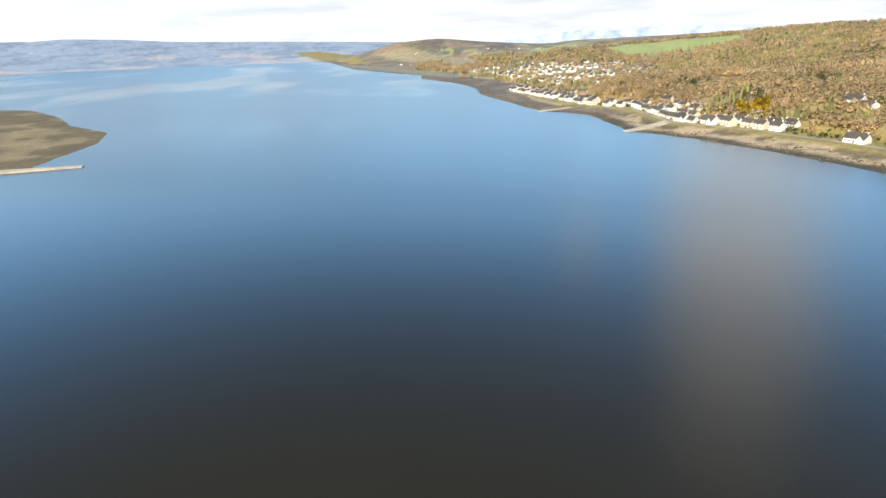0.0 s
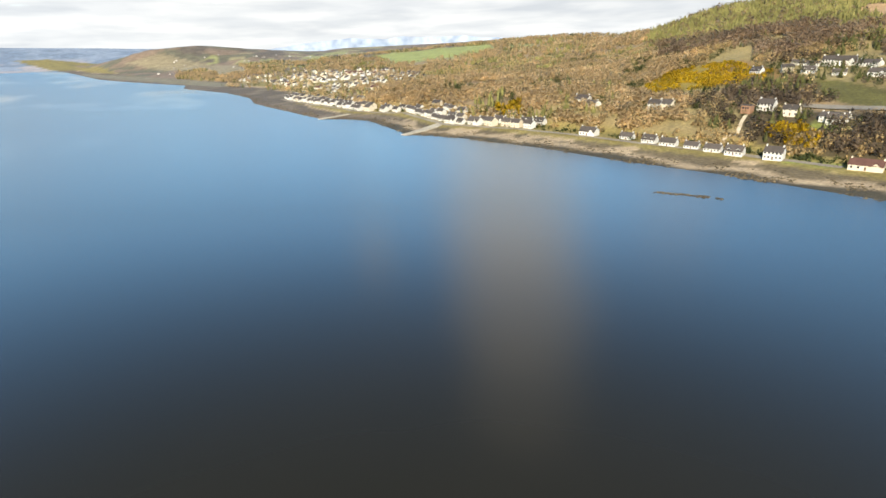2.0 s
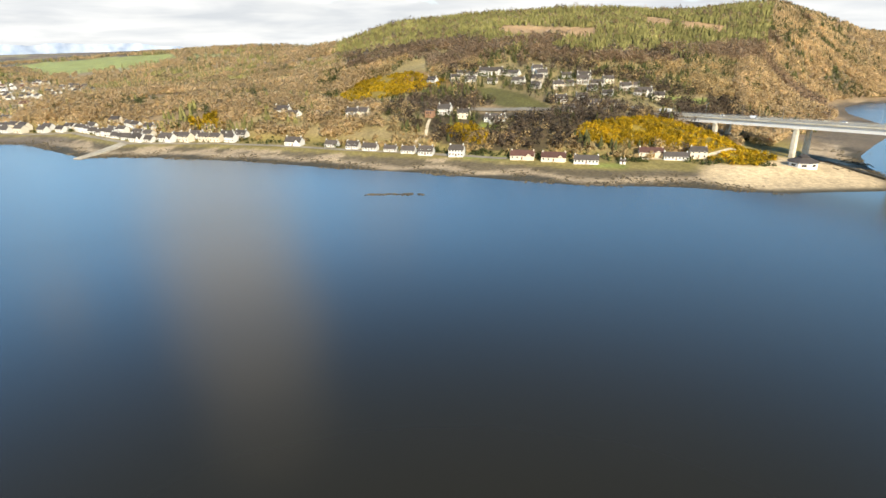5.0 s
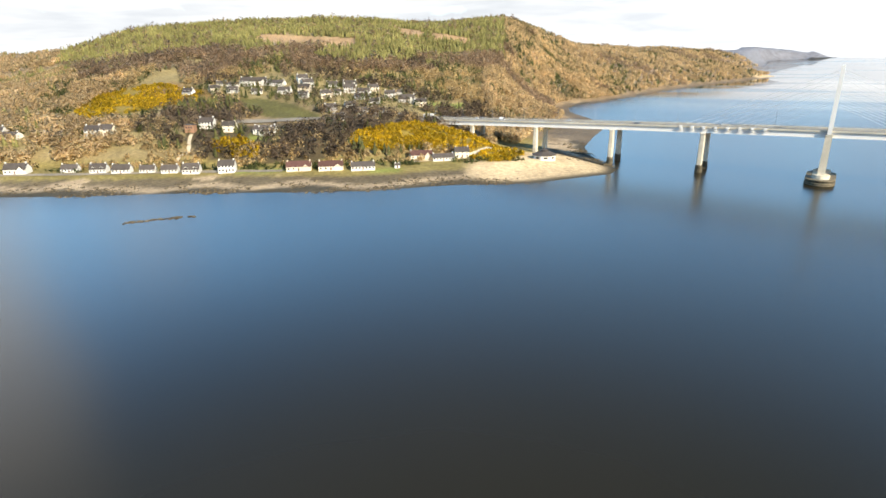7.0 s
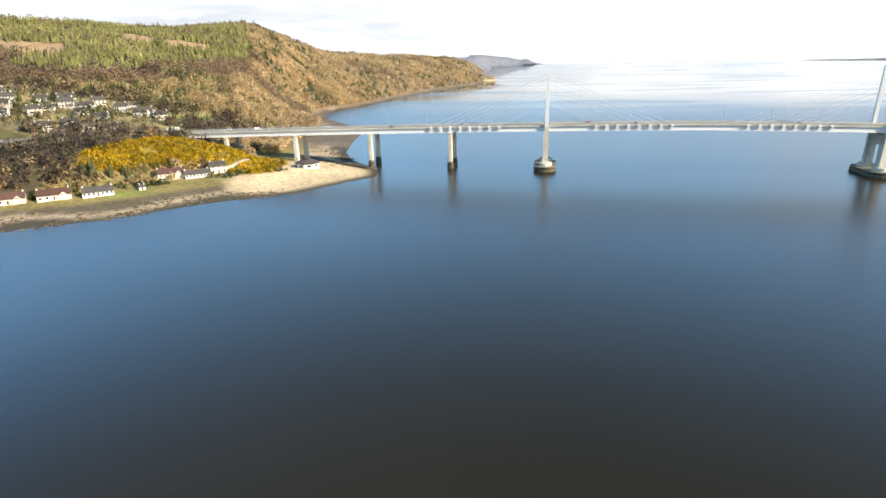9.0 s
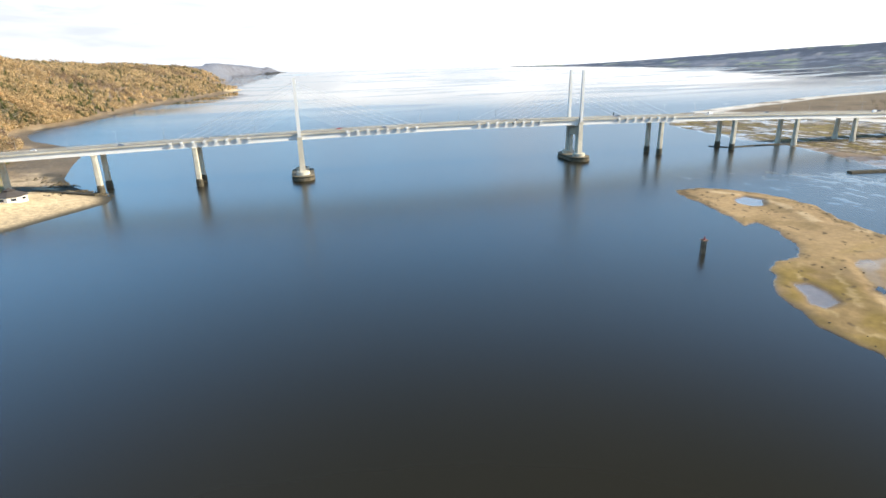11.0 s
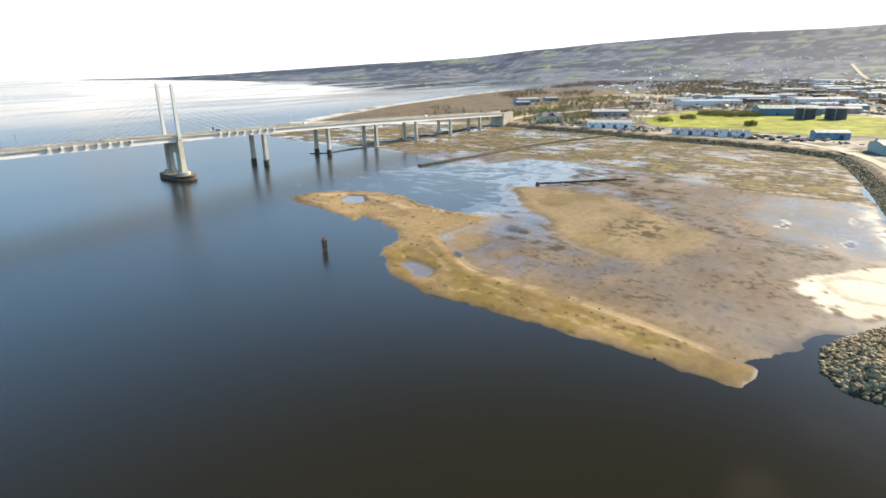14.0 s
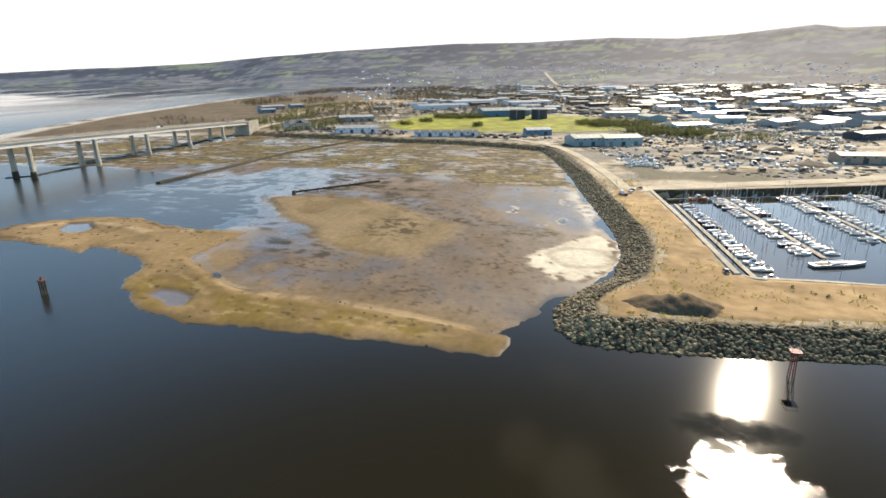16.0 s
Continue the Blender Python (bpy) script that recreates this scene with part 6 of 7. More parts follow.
def build_grey_hall():
    """The four-storey waterfront block with its hipped roof."""
    b = thing("office_block", pose(674, -68, Z_YARD, 0, 0, -36), "pale three-storey office block with hipped grey roof", "office building")
    part("wall", boxed(-19, 19, -8, 8, -2, 11), M_CREAM, b)
    bm = bmesh.new()
    loft(bm, [[(-19.8, -8.8, 10.9), (19.8, -8.8, 10.9), (19.8, 8.8, 10.9), (-19.8, 8.8, 10.9)], [(-11, -1, 15.5), (11, -1, 15.5), (11, 1, 15.5), (-11, 1, 15.5)]])
    part("roof", bm, M_ROOF_GREY, b)
    bm = bmesh.new()
    gable_roof(bm, 9, 10, 11, 4.5, 0.4)
    bmesh.ops.rotate(bm, verts=bm.verts, cent=(0, 0, 0), matrix=Matrix.Rotation(radians(90), 3, "Z"))
    bmesh.ops.translate(bm, verts=bm.verts, vec=(0, -5, 0))
    part("gable_roof", bm, M_ROOF_PALE, b)
    for fl in range(3):
        for k in range(9):
            x = -16 + 4 * k
            part("window", boxed(x - 0.8, x + 0.8, -8.1, -7.95, 1.2 + 3.3 * fl, 2.9 + 3.3 * fl), M_GLASS, b)


def build_silos():
    for x, y in ((900, -380), (915, -418)):
        t = thing("storage_tank", pose(x, y, Z_YARD), "tall dark cylindrical storage tank on grass", "tank", "dark storage tanks")
        bm = bmesh.new()
        stack(bm, [(14 * math.cos(a), 14 * math.sin(a)) for a in np.linspace(0, 2 * math.pi, 25)[:-1]], [(-1, 1), (16, 1)])
        part("shell", bm, M_SHED_DARK, t)
        bm = bmesh.new()
        stack(bm, [(14 * math.cos(a), 14 * math.sin(a)) for a in np.linspace(0, 2 * math.pi, 25)[:-1]], [(16, 1.02), (16.4, 1.02), (17.6, 0.1)])
        part("roof", bm, M_SLATE_ROOF, t)
        part("ladder", boxed(-14.5, -14.1, -0.4, 0.4, 0, 16.4), M_RAIL, t)


GRASS_YARD = [(690, -270), (720, -200), (800, -160), (1000, -190), (1010, -300), (1005, -460), (880, -560), (720, -560), (690, -470), (675, -380)]


def build_patches():
    def patch(name, ring, gap, col_mat, label, category, rise):
        xs, ys = [p[0] for p in ring], [p[1] for p in ring]
        X, Y = np.meshgrid(np.arange(min(xs), max(xs) + gap, gap), np.arange(min(ys), max(ys) + gap, gap), indexing="ij")
        d = inland(X, Y, ring) + (fbm(X / 25, Y / 25, 95) - 0.5) * (40 if gap > 5 else 14)
        Z = ground(X, Y) + np.where(d > 0, rise, -1.0)
        tagged(grid_object(name, X, Y, Z, col_mat), label, category, kind="structure")
    patch("lawn", GRASS_YARD, 6.0, M_LAWN, "bright green rough grass between the sheds", "grass", 0.35)
    patch("quay_ground", [(60, -480), (66, -495), (68, -520), (74, -570), (112, -590), (112, -542), (118, -534), (208, -528), (284, -521), (300, -505), (262, -498),
                          (215, -505), (180, -510), (145, -510), (116, -504), (97, -491), (83, -481)], 3.0, M_EARTH, "sandy made ground of the harbour arm", "ground", 0.3)


M_LAWN = surf("bright_grass", (0.17, 0.175, 0.02), (0.42, 0.42, 0.045), 0.06, 0.9, big=0.02)
M_EARTH = surf("sandy_made_ground", (0.29, 0.188, 0.084), (0.49, 0.332, 0.162), 0.16, 0.92, big=0.05, bump=0.2, patch=0.2)
build_sheds()
build_grey_hall()
build_silos()
build_patches()
ribbon("quay_track", [(640, -330), (595, -395), (560, -425), (510, -458), (460, -475), (385, -492), (330, -502), (284, -508)], 9.0, M_TRACK, "pale sandy track behind the rock bank", "road", 0.35)
ribbon("yard_road", [(284, -508), (300, -540), (322, -600), (350, -680), (400, -760)], 16.0, M_TRACK, "pale worn quay road", "road", 0.3)
ribbon("yard_cross_road", [(400, -495), (410, -560), (395, -640), (410, -720)], 12.0, M_TRACK, "pale gravel road across the yard", "road", 0.4)
ribbon("estate_road", [(650, 0), (760, 20), (900, -10), (1100, -60), (1500, -130), (2100, -260), (2900, -420), (3500, -330)], 16.0, M_TRACK, "pale dual carriageway running inland", "road", 1.2)


# ---- harbour walls, pontoons and moored boats ----
def wall_run(name, pts, thick, z0, z1, material, label):
    bm = bmesh.new()
    rows = []
    n = len(pts)
    for k, (x, y) in enumerate(pts):
        ax, ay = pts[max(0, k - 1)]
        bx, by = pts[min(n - 1, k + 1)]
        d = math.hypot(bx - ax, by - ay)
        nx, ny = -(by - ay) / d * thick / 2, (bx - ax) / d * thick / 2
        rows.append([(x + nx, y + ny, z0), (x + nx, y + ny, z1), (x - nx, y - ny, z1), (x - nx, y - ny, z0)])
    loft(bm, rows)
    return tagged(part(name, bm, material), label, "quay wall", kind="structure")


wall_run("quay_wall_west", [(284, -524), (210, -530), (116, -535)], 2.4, -4, 5.1, M_CONCRETE, "pale concrete quay wall and coping")
wall_run("quay_wall_end", [(114.8, -536.2), (112, -541), (113, -564), (112, -590), (109, -650)], 2.0, -4, 4.8, M_CONCRETE, "pale concrete quay wall at the harbour arm")
wall_run("quay_wall_inner", [(285, -526), (296, -581), (328, -690), (372, -730)], 2.2, -4, 5.2, M_DARKSTONE, "dark sheet-piled quay wall")
M_HULL_W = painted("white_hull", (0.82, 0.82, 0.80), 0.25, 0.0, 0.06, spec=0.6)
M_HULL_B = painted("navy_hull", (0.03, 0.05, 0.12), 0.25, 0.0, 0.2, spec=0.6)
M_HULL_G = painted("grey_hull", (0.22, 0.24, 0.27), 0.35, 0.0, 0.1, spec=0.5)
M_HULL_O = painted("orange_hull", (0.55, 0.12, 0.02), 0.35, 0.0, 0.1)
M_PONTOON = surf("pale_decking", (0.45, 0.40, 0.30), (0.62, 0.56, 0.44), 0.8, 0.85)
M_SPAR = painted("alloy_spar", (0.62, 0.63, 0.64), 0.35, 0.7, 0.1)


def hull_mesh(L, B, F, fine=1.0):
    bm = bmesh.new()
    rows = []
    for u in (0.0, 0.12, 0.35, 0.6, 0.8, 0.93, 1.0):
        x = -L / 2 + L * u
        w = B / 2 * (0.78 + 0.22 * math.sin(math.pi * min(1, u / 0.7) * 0.5)) * (1 - max(0, (u - 0.5) / 0.5) ** 2.2 * 0.985)
        sheer = F * (0.92 + 0.28 * u * u)
        rows.append([(x, -w, sheer), (x, -w * 0.92, 0.25), (x, -w * 0.35, -0.35), (x, w * 0.35, -0.35), (x, w * 0.92, 0.25), (x, w, sheer)])
    loft(bm, rows)
    return bm


def yacht(label, L, B, hull, mast=True, fly=False, group="boats in the marina"):
    b = thing("sailing_yacht" if mast else "motor_boat", pose(0, 0, 0), label, "boat", group)
    part("hull", hull_mesh(L, B, 0.11 * L if L < 11 else 1.25), hull, b)
    f = 0.11 * L if L < 11 else 1.25
    bm = bmesh.new()
    loft(bm, [[(-L * 0.16, -B * 0.3, f), (-L * 0.16, B * 0.3, f), (L * 0.26, B * 0.2, f + 0.1), (L * 0.26, -B * 0.2, f + 0.1)],
              [(-L * 0.15, -B * 0.26, f + (0.5 if mast else 1.3)), (-L * 0.15, B * 0.26, f + (0.5 if mast else 1.3)), (L * (0.2 if mast else 0.08), B * 0.16, f + (0.4 if mast else 1.2)), (L * (0.2 if mast else 0.08), -B * 0.16, f + (0.4 if mast else 1.2))]])
    c = part("cabin", bm, M_HULL_W, b)
    part("cabin_window", boxed(-L * 0.1, L * 0.1, -B * 0.285, B * 0.285, f + 0.2, f + (0.36 if mast else 0.9)), M_GLASS, c)
    part("cockpit", boxed(-L * 0.42, -L * 0.18, -B * 0.24, B * 0.24, f * 0.9, f + 0.12), M_TIMBER, b)
    if mast:
        m = part("mast", tubed((L * 0.08, 0, f), (L * 0.08, 0, f + L * 1.25), 0.11, 0.07, 6), M_SPAR, b)
        part("boom", tubed((L * 0.07, 0, f + 1.5), (-L * 0.34, 0, f + 1.4), 0.16, 0.14, 6), M_HULL_B if hull is M_HULL_W else M_HULL_W, m, "boom with stowed sail")
        part("spreader", tubed((L * 0.08, -0.9, f + L * 0.7), (L * 0.08, 0.9, f + L * 0.7), 0.04, n=5), M_SPAR, m)
        for y in (-1, 1):
            part("shroud", tubed((L * 0.06, y * B * 0.44, f), (L * 0.08, 0, f + L * 1.2), 0.025, n=4), M_SPAR, m)
        part("forestay", tubed((L * 0.49, 0, f + 0.3), (L * 0.08, 0, f + L * 1.22), 0.03, n=4), M_SPAR, m)
    elif fly:
        part("flybridge", boxed(-L * 0.12, L * 0.06, -B * 0.24, B * 0.24, f + 1.3, f + 2.0, taper=0.15), M_HULL_W, c)
        part("radar_mast", tubed((-L * 0.08, 0, f + 2.0), (-L * 0.1, 0, f + 3.6), 0.07, n=6), M_SPAR, c)
    return b


B_KINDS = [yacht("white sailing yacht with bare mast at a pontoon", 9.5, 3.1, M_HULL_W), yacht("navy-hulled sailing yacht with bare mast", 10.5, 3.3, M_HULL_B),
           yacht("small white sailing boat with bare mast", 7.4, 2.6, M_HULL_W), yacht("white motor cruiser with a cabin", 9.0, 3.2, M_HULL_W, False, True),
           yacht("small open white motor boat at a berth", 6.0, 2.2, M_HULL_W, False)]


def pontoon(name, a, b, width, label):
    p = thing(name, pose(0, 0, 0), label, "pontoon", "marina pontoons")
    ax, ay = a
    bx, by = b
    d = math.hypot(bx - ax, by - ay)
    q = pose(ax, ay, 0, 0, 0, math.degrees(math.atan2(by - ay, bx - ax)))
    p.matrix_world = q
    part("walkway", boxed(0, d, -width / 2, width / 2, 0.35, 0.6), M_PONTOON, p)
    n = int(d / 12)
    fl = None
    for k in range(n):
        if fl is None:
            fl = part("float", boxed(0.5, 4.5, -width / 2 + 0.1, width / 2 - 0.1, -0.4, 0.35), M_CONCRETE, p)
        else:
            again(fl, pose(12.0 * k, 0, 0), p)
    for k in range(max(2, n // 2)):
        part("pile", tubed((12 + 24.0 * k, width / 2 + 0.3, -4), (12 + 24.0 * k, width / 2 + 0.3, 4.2), 0.25, n=8), M_SHED_DARK, p, "dark steel mooring pile")
    return q, d


def moor(q, d, step, sides, first=3.0, skip=0.12):
    """Boats bow-in on finger berths along a pontoon."""
    for side in sides:
        x = first
        while x < d - 2:
            if rng.uniform() > skip:
                k = int(rng.choice([0, 0, 1, 2, 2, 3, 4]))
                m = q @ pose(x, side * 6.4, 0, 0, 0, -90 * side + float(rng.uniform(-4, 4)))
                b = B_KINDS[k]
                if b.name not in FIRST:
                    FIRST.add(b.name)
                    b.matrix_world = m
                else:
                    copy_thing(b, m)
            x += step * float(rng.uniform(0.9, 1.15))


for a, b, w, sides in (((290, -571), (158, -584), 2.6, (-1, 1)), ((298, -617), (186, -626), 2.6, (-1, 1)), ((308, -662), (180, -676), 2.6, (-1, 1))):
    q, d = pontoon("pontoon", a, b, w, "long pale timber marina pontoon")
    moor(q, d, 4.6, sides)
q, d = pontoon("pontoon", (262, -536.5), (120, -545), 2.2, "narrow pontoon below the quay wall")
moor(q, d, 4.8, (1,), 2.0, 0.15)
pontoon("pontoon", (278, -534), (312, -668), 2.4, "access pontoon along the inner quay")
big = yacht("large grey-hulled sailing yacht alongside the pontoon end", 26, 5.6, M_HULL_G)
big.matrix_world = pose(149, -586, 0, 0, 0, -74)
life = yacht("orange work boat moored by the quay", 13, 4.4, M_HULL_O, False, True)
life.matrix_world = pose(283, -555, 0, 0, 0, -72)

# ---- rock armour, marks, groyne, cars and clutter ----
M_ROCK = surf("armour_stone", (0.090, 0.067, 0.038), (0.34, 0.258, 0.135), 0.6, 0.72, big=0.06, island=0.6, spec=0.18)


def rock_shapes(n=7):
    out = []
    for k in range(n):
        g = np.random.default_rng(300 + k)
        bm = bmesh.new()
        bmesh.ops.create_icosphere(bm, subdivisions=1, radius=1.0)
        for v in bm.verts:
            k = g.uniform(0.78, 1.12) * max(abs(v.co.x), abs(v.co.y), abs(v.co.z)) ** -0.7
            v.co = Vector((v.co.x * k * 1.1, v.co.y * k * 0.86, v.co.z * k * 0.62))
        out.append(bm)
    return out


def build_armour():
    """Boulders over the sea face of the harbour arm and along the flats."""
    line = [(74, -720), (55, -561), (51, -518), (50, -498), (50, -481), (52, -470), (60, -465), (75, -463), (86, -467), (101, -476), (114, -487), (148, -494),
            (188, -493), (233, -487), (274, -481), (362, -470), (440, -457), (509, -441), (533, -401), (562, -328), (571, -253), (600, -164), (618, -71)]
    P, D = [], []
    for (ax, ay), (bx, by) in zip(line, line[1:]):
        L = math.hypot(bx - ax, by - ay)
        far = ax > 300
        n = int(L * (6.0 if far else 15.0))
        t = rng.uniform(0, 1, n)
        d = rng.uniform(-0.8, 13.0 if not far else 9.0, n)
        nx, ny = (by - ay) / L, -(bx - ax) / L
        s = 1 if float(inland(np.array([(ax + bx) / 2 + nx * 3]), np.array([(ay + by) / 2 + ny * 3]), SOUTH)[0]) > 0 else -1
        P.append(np.stack([ax + (bx - ax) * t + s * nx * d, ay + (by - ay) * t + s * ny * d], 1))
        D.append(np.full(n, 1.35 if far else 1.0))
    P, D = np.concatenate(P), np.concatenate(D)
    z = ground(P[:, 0], P[:, 1])
    ds = inland(P[:, 0], P[:, 1], SOUTH)
    ok = (ds < 14.5) & (ds > -1.5)
    P, D, z = P[ok], D[ok], z[ok]
    shapes = rock_shapes()
    bank = thing("rock_armour", pose(0, 0, 0), "bank of grey-brown armour boulders round the harbour arm", "rock bank", kind="structure")
    meshes = []
    for bm in shapes:
        me = bpy.data.meshes.new("boulder")
        bm.to_mesh(me)
        me.materials.append(M_ROCK)
        meshes.append(me)
    near = (np.hypot(P[:, 0] - 55, P[:, 1] + 475) < 32)
    idx = np.nonzero(near)[0]
    idx = idx[:: max(1, len(idx) // 300)][:300]
    chosen = np.zeros(len(P), bool)
    chosen[idx] = True
    for i in idx:
        o = new("boulder", meshes[int(i) % len(meshes)])
        o.parent = bank
        s = float(rng.uniform(0.55, 1.15))
        o.matrix_basis = pose(P[i, 0], P[i, 1], z[i] + 0.15, float(rng.uniform(0, 40)), float(rng.uniform(0, 40)), float(rng.uniform(0, 360))) @ Matrix.Diagonal((s, s, s, 1))
    rest = np.nonzero(~chosen)[0]
    packed = []
    for bm in shapes:
        bm.verts.ensure_lookup_table()
        packed.append((np.array([tuple(v.co) for v in bm.verts]), np.array([[v.index for v in f.verts] for f in bm.faces])))
        bm.free()
    ob = scatter("boulders", [(v * 0.5, f) for v, f in packed], P[rest, 0], P[rest, 1], z[rest] + 0.45, rng.uniform(0.85, 1.9, len(rest)) * D[rest], M_ROCK,
                 "many loose grey-brown armour boulders on the bank", "boulders")


def build_marks():
    m = thing("channel_beacon", pose(54, -260, 0), "dark timber channel beacon with red top in the water", "beacon")
    bm = bmesh.new()
    for a in range(4):
        x, y = 0.95 * math.cos(a * math.pi / 2 + 0.6), 0.95 * math.sin(a * math.pi / 2 + 0.6)
        tube(bm, (x * 1.1, y * 1.1, -4), (x, y, 6.2), 0.33, 0.3, 8)
    part("pile_cluster", bm, M_DARKSTONE, m)
    part("platform", boxed(-1.4, 1.4, -1.4, 1.4, 6.2, 6.5), M_TIMBER, m)
    bm = bmesh.new()
    tube(bm, (0, 0, 6.5), (0, 0, 7.0), 0.5, 0.5, 10)
    tube(bm, (0, 0, 7.0), (0, 0, 8.0), 0.3, 0.25, 8)
    part("light_drum", bm, M_REDPAINT, m, "faded red light drum")
    m = thing("harbour_light", pose(41, -530, 0), "rusty lattice light post standing in the water", "beacon")
    bm = bmesh.new()
    for x, y in ((-1, -1), (1, -1), (1, 1), (-1, 1)):
        tube(bm, (x * 0.75, y * 0.75, -4), (x * 0.5, y * 0.5, 8.2), 0.16, 0.13, 6)
    for z in (2.0, 4.6, 7.0):
        for (x0, y0), (x1, y1) in (((-1, -1), (1, -1)), ((1, -1), (1, 1)), ((1, 1), (-1, 1)), ((-1, 1), (-1, -1))):
            tube(bm, (x0 * 0.6, y0 * 0.6, z), (x1 * 0.6, y1 * 0.6, z), 0.07, n=5)
    part("lattice", bm, M_REDPAINT, m)
    part("platform", boxed(-1.5, 1.5, -1.5, 1.5, 8.2, 8.45), M_REDPAINT, m)
    bm = bmesh.new()
    for x0, y0, x1, y1 in ((-1.4, -1.4, 1.4, -1.4), (1.4, -1.4, 1.4, 1.4), (1.4, 1.4, -1.4, 1.4), (-1.4, 1.4, -1.4, -1.4)):
        tube(bm, (x0, y0, 9.5), (x1, y1, 9.5), 0.07, n=5)
        tube(bm, (x0, y0, 8.45), (x0, y0, 9.5), 0.07, n=5)
    part("railing", bm, M_RAIL, m)
    rubble_jetty("training_groyne", [(277, -137), (290, -139), (325, -145), (356, -150), (405, -154), (451, -159), (500, -170), (548, -186), (596, -198)], 2.2, 2.0, 1.3, 1.6,
                 "dark rubble training wall across the mud", M_DARKSTONE)
    rubble_jetty("bridge_causeway", [(277, 17), (290, 2), (327, 3), (352, -1), (442, -1), (520, 6), (600, 20)], 1.6, 2.6, 0.5, 1.2,
                 "low dark rubble causeway below the bridge", M_DARKSTONE)
    rubble_jetty("pier_breakwater", [(-266, -20), (-288, -8), (-309, 5), (-340, 16)], 1.8, 2.4, 1.6, 2.4, "short dark stone breakwater beside the sand", M_DARKSTONE)
    p = thing("outfall_pipe", pose(0, 0, 0), "long dark outfall pipe on piles over mud", "pipe")
    a, b = Vector((255, -270, 1.4)), Vector((309, -318, 1.1))
    part("pipe", tubed(a, b, 0.7, n=10), M_DARKSTONE, p)
    for k in range(9):
        c = a.lerp(b, k / 8)
        part("pile", tubed((c.x, c.y, -3), (c.x, c.y, 2.0), 0.35, n=7), M_DARKSTONE, p)
    part("head", boxed(253.6, 256.0, -271.2, -268.8, -2, 2.6, taper=0.15), M_DARKSTONE, p)


def car_model(label, paint, name="car", L=4.3, W=1.8, H=1.45):
    c = thing(name, pose(0, 0, 0), label, "car" if name == "car" else "van", "parked and passing vehicles")
    bm = bmesh.new()
    sec = [(-L / 2, 0.35, 0.75), (-L / 2, 0.9, 0.86), (-L * 0.3, 0.95, 0.9), (L * 0.22, 0.95, 0.9), (L / 2 - 0.1, 0.75, 0.82), (L / 2, 0.4, 0.75)]
    loft(bm, [[(x, -W / 2 * k, 0.3), (x, -W / 2 * k, z), (x, W / 2 * k, z), (x, W / 2 * k, 0.3)] for x, z, k in sec])
    part("body", bm, paint, c)
    bm = bmesh.new()
    if name == "car":
        loft(bm, [[(-L * 0.42, -W * 0.42, 0.9), (-L * 0.42, W * 0.42, 0.9), (L * 0.22, W * 0.42, 0.92), (L * 0.22, -W * 0.42, 0.92)],
                  [(-L * 0.3, -W * 0.36, H), (-L * 0.3, W * 0.36, H), (L * 0.05, W * 0.36, H), (L * 0.05, -W * 0.36, H)]])
        part("cabin", bm, M_GLASS, c)
        part("roof", boxed(-L * 0.3, L * 0.05, -W * 0.36, W * 0.36, H, H + 0.04), paint, c)
    else:
        box(bm, -L * 0.5, L * 0.26, -W * 0.48, W * 0.48, 0.85, H, taper=0.06)
        part("load_box", bm, paint, c)
        part("windscreen", boxed(L * 0.24, L * 0.32, -W * 0.44, W * 0.44, 1.0, H * 0.8, taper=0.05), M_GLASS, c)
    for sx in (-0.31, 0.31):
        for sy in (-1, 1):
            part("wheel", tubed((L * sx, sy * W * 0.40, 0.33), (L * sx, sy * W * 0.5, 0.33), 0.33, n=10), M_TYRE, c)
    return c


M_TYRE = painted("tyre_rubber", (0.02, 0.02, 0.02), 0.8, 0.0, 0.1)
M_REDPAINT = painted("faded_red_paint", (0.36, 0.06, 0.05), 0.6, 0.0, 0.3)
CARS = [car_model("white hatchback car with dark windows", painted("white_car_paint", (0.8, 0.8, 0.8), 0.2, 0.0, 0.03)), car_model("dark blue saloon car with dark windows", painted("blue_car_paint", (0.03, 0.05, 0.12), 0.2, 0.0, 0.1)),
        car_model("silver car with dark tinted windows", painted("silver_car_paint", (0.5, 0.51, 0.52), 0.25, 0.5, 0.1)), car_model("small red car with dark windows", painted("red_car_paint", (0.4, 0.03, 0.03), 0.2, 0.0, 0.1)),
        car_model("tall white panel van with dark windscreen", painted("white_van_paint", (0.8, 0.8, 0.79), 0.3, 0.0, 0.05), "van", 5.6, 2.0, 2.4)]


def drop(k, x, y, turn, z):
    c = CARS[k]
    m = pose(x, y, z, 0, 0, turn)
    if c.name not in FIRST:
        FIRST.add(c.name)
        c.matrix_world = m
    else:
        copy_thing(c, m)


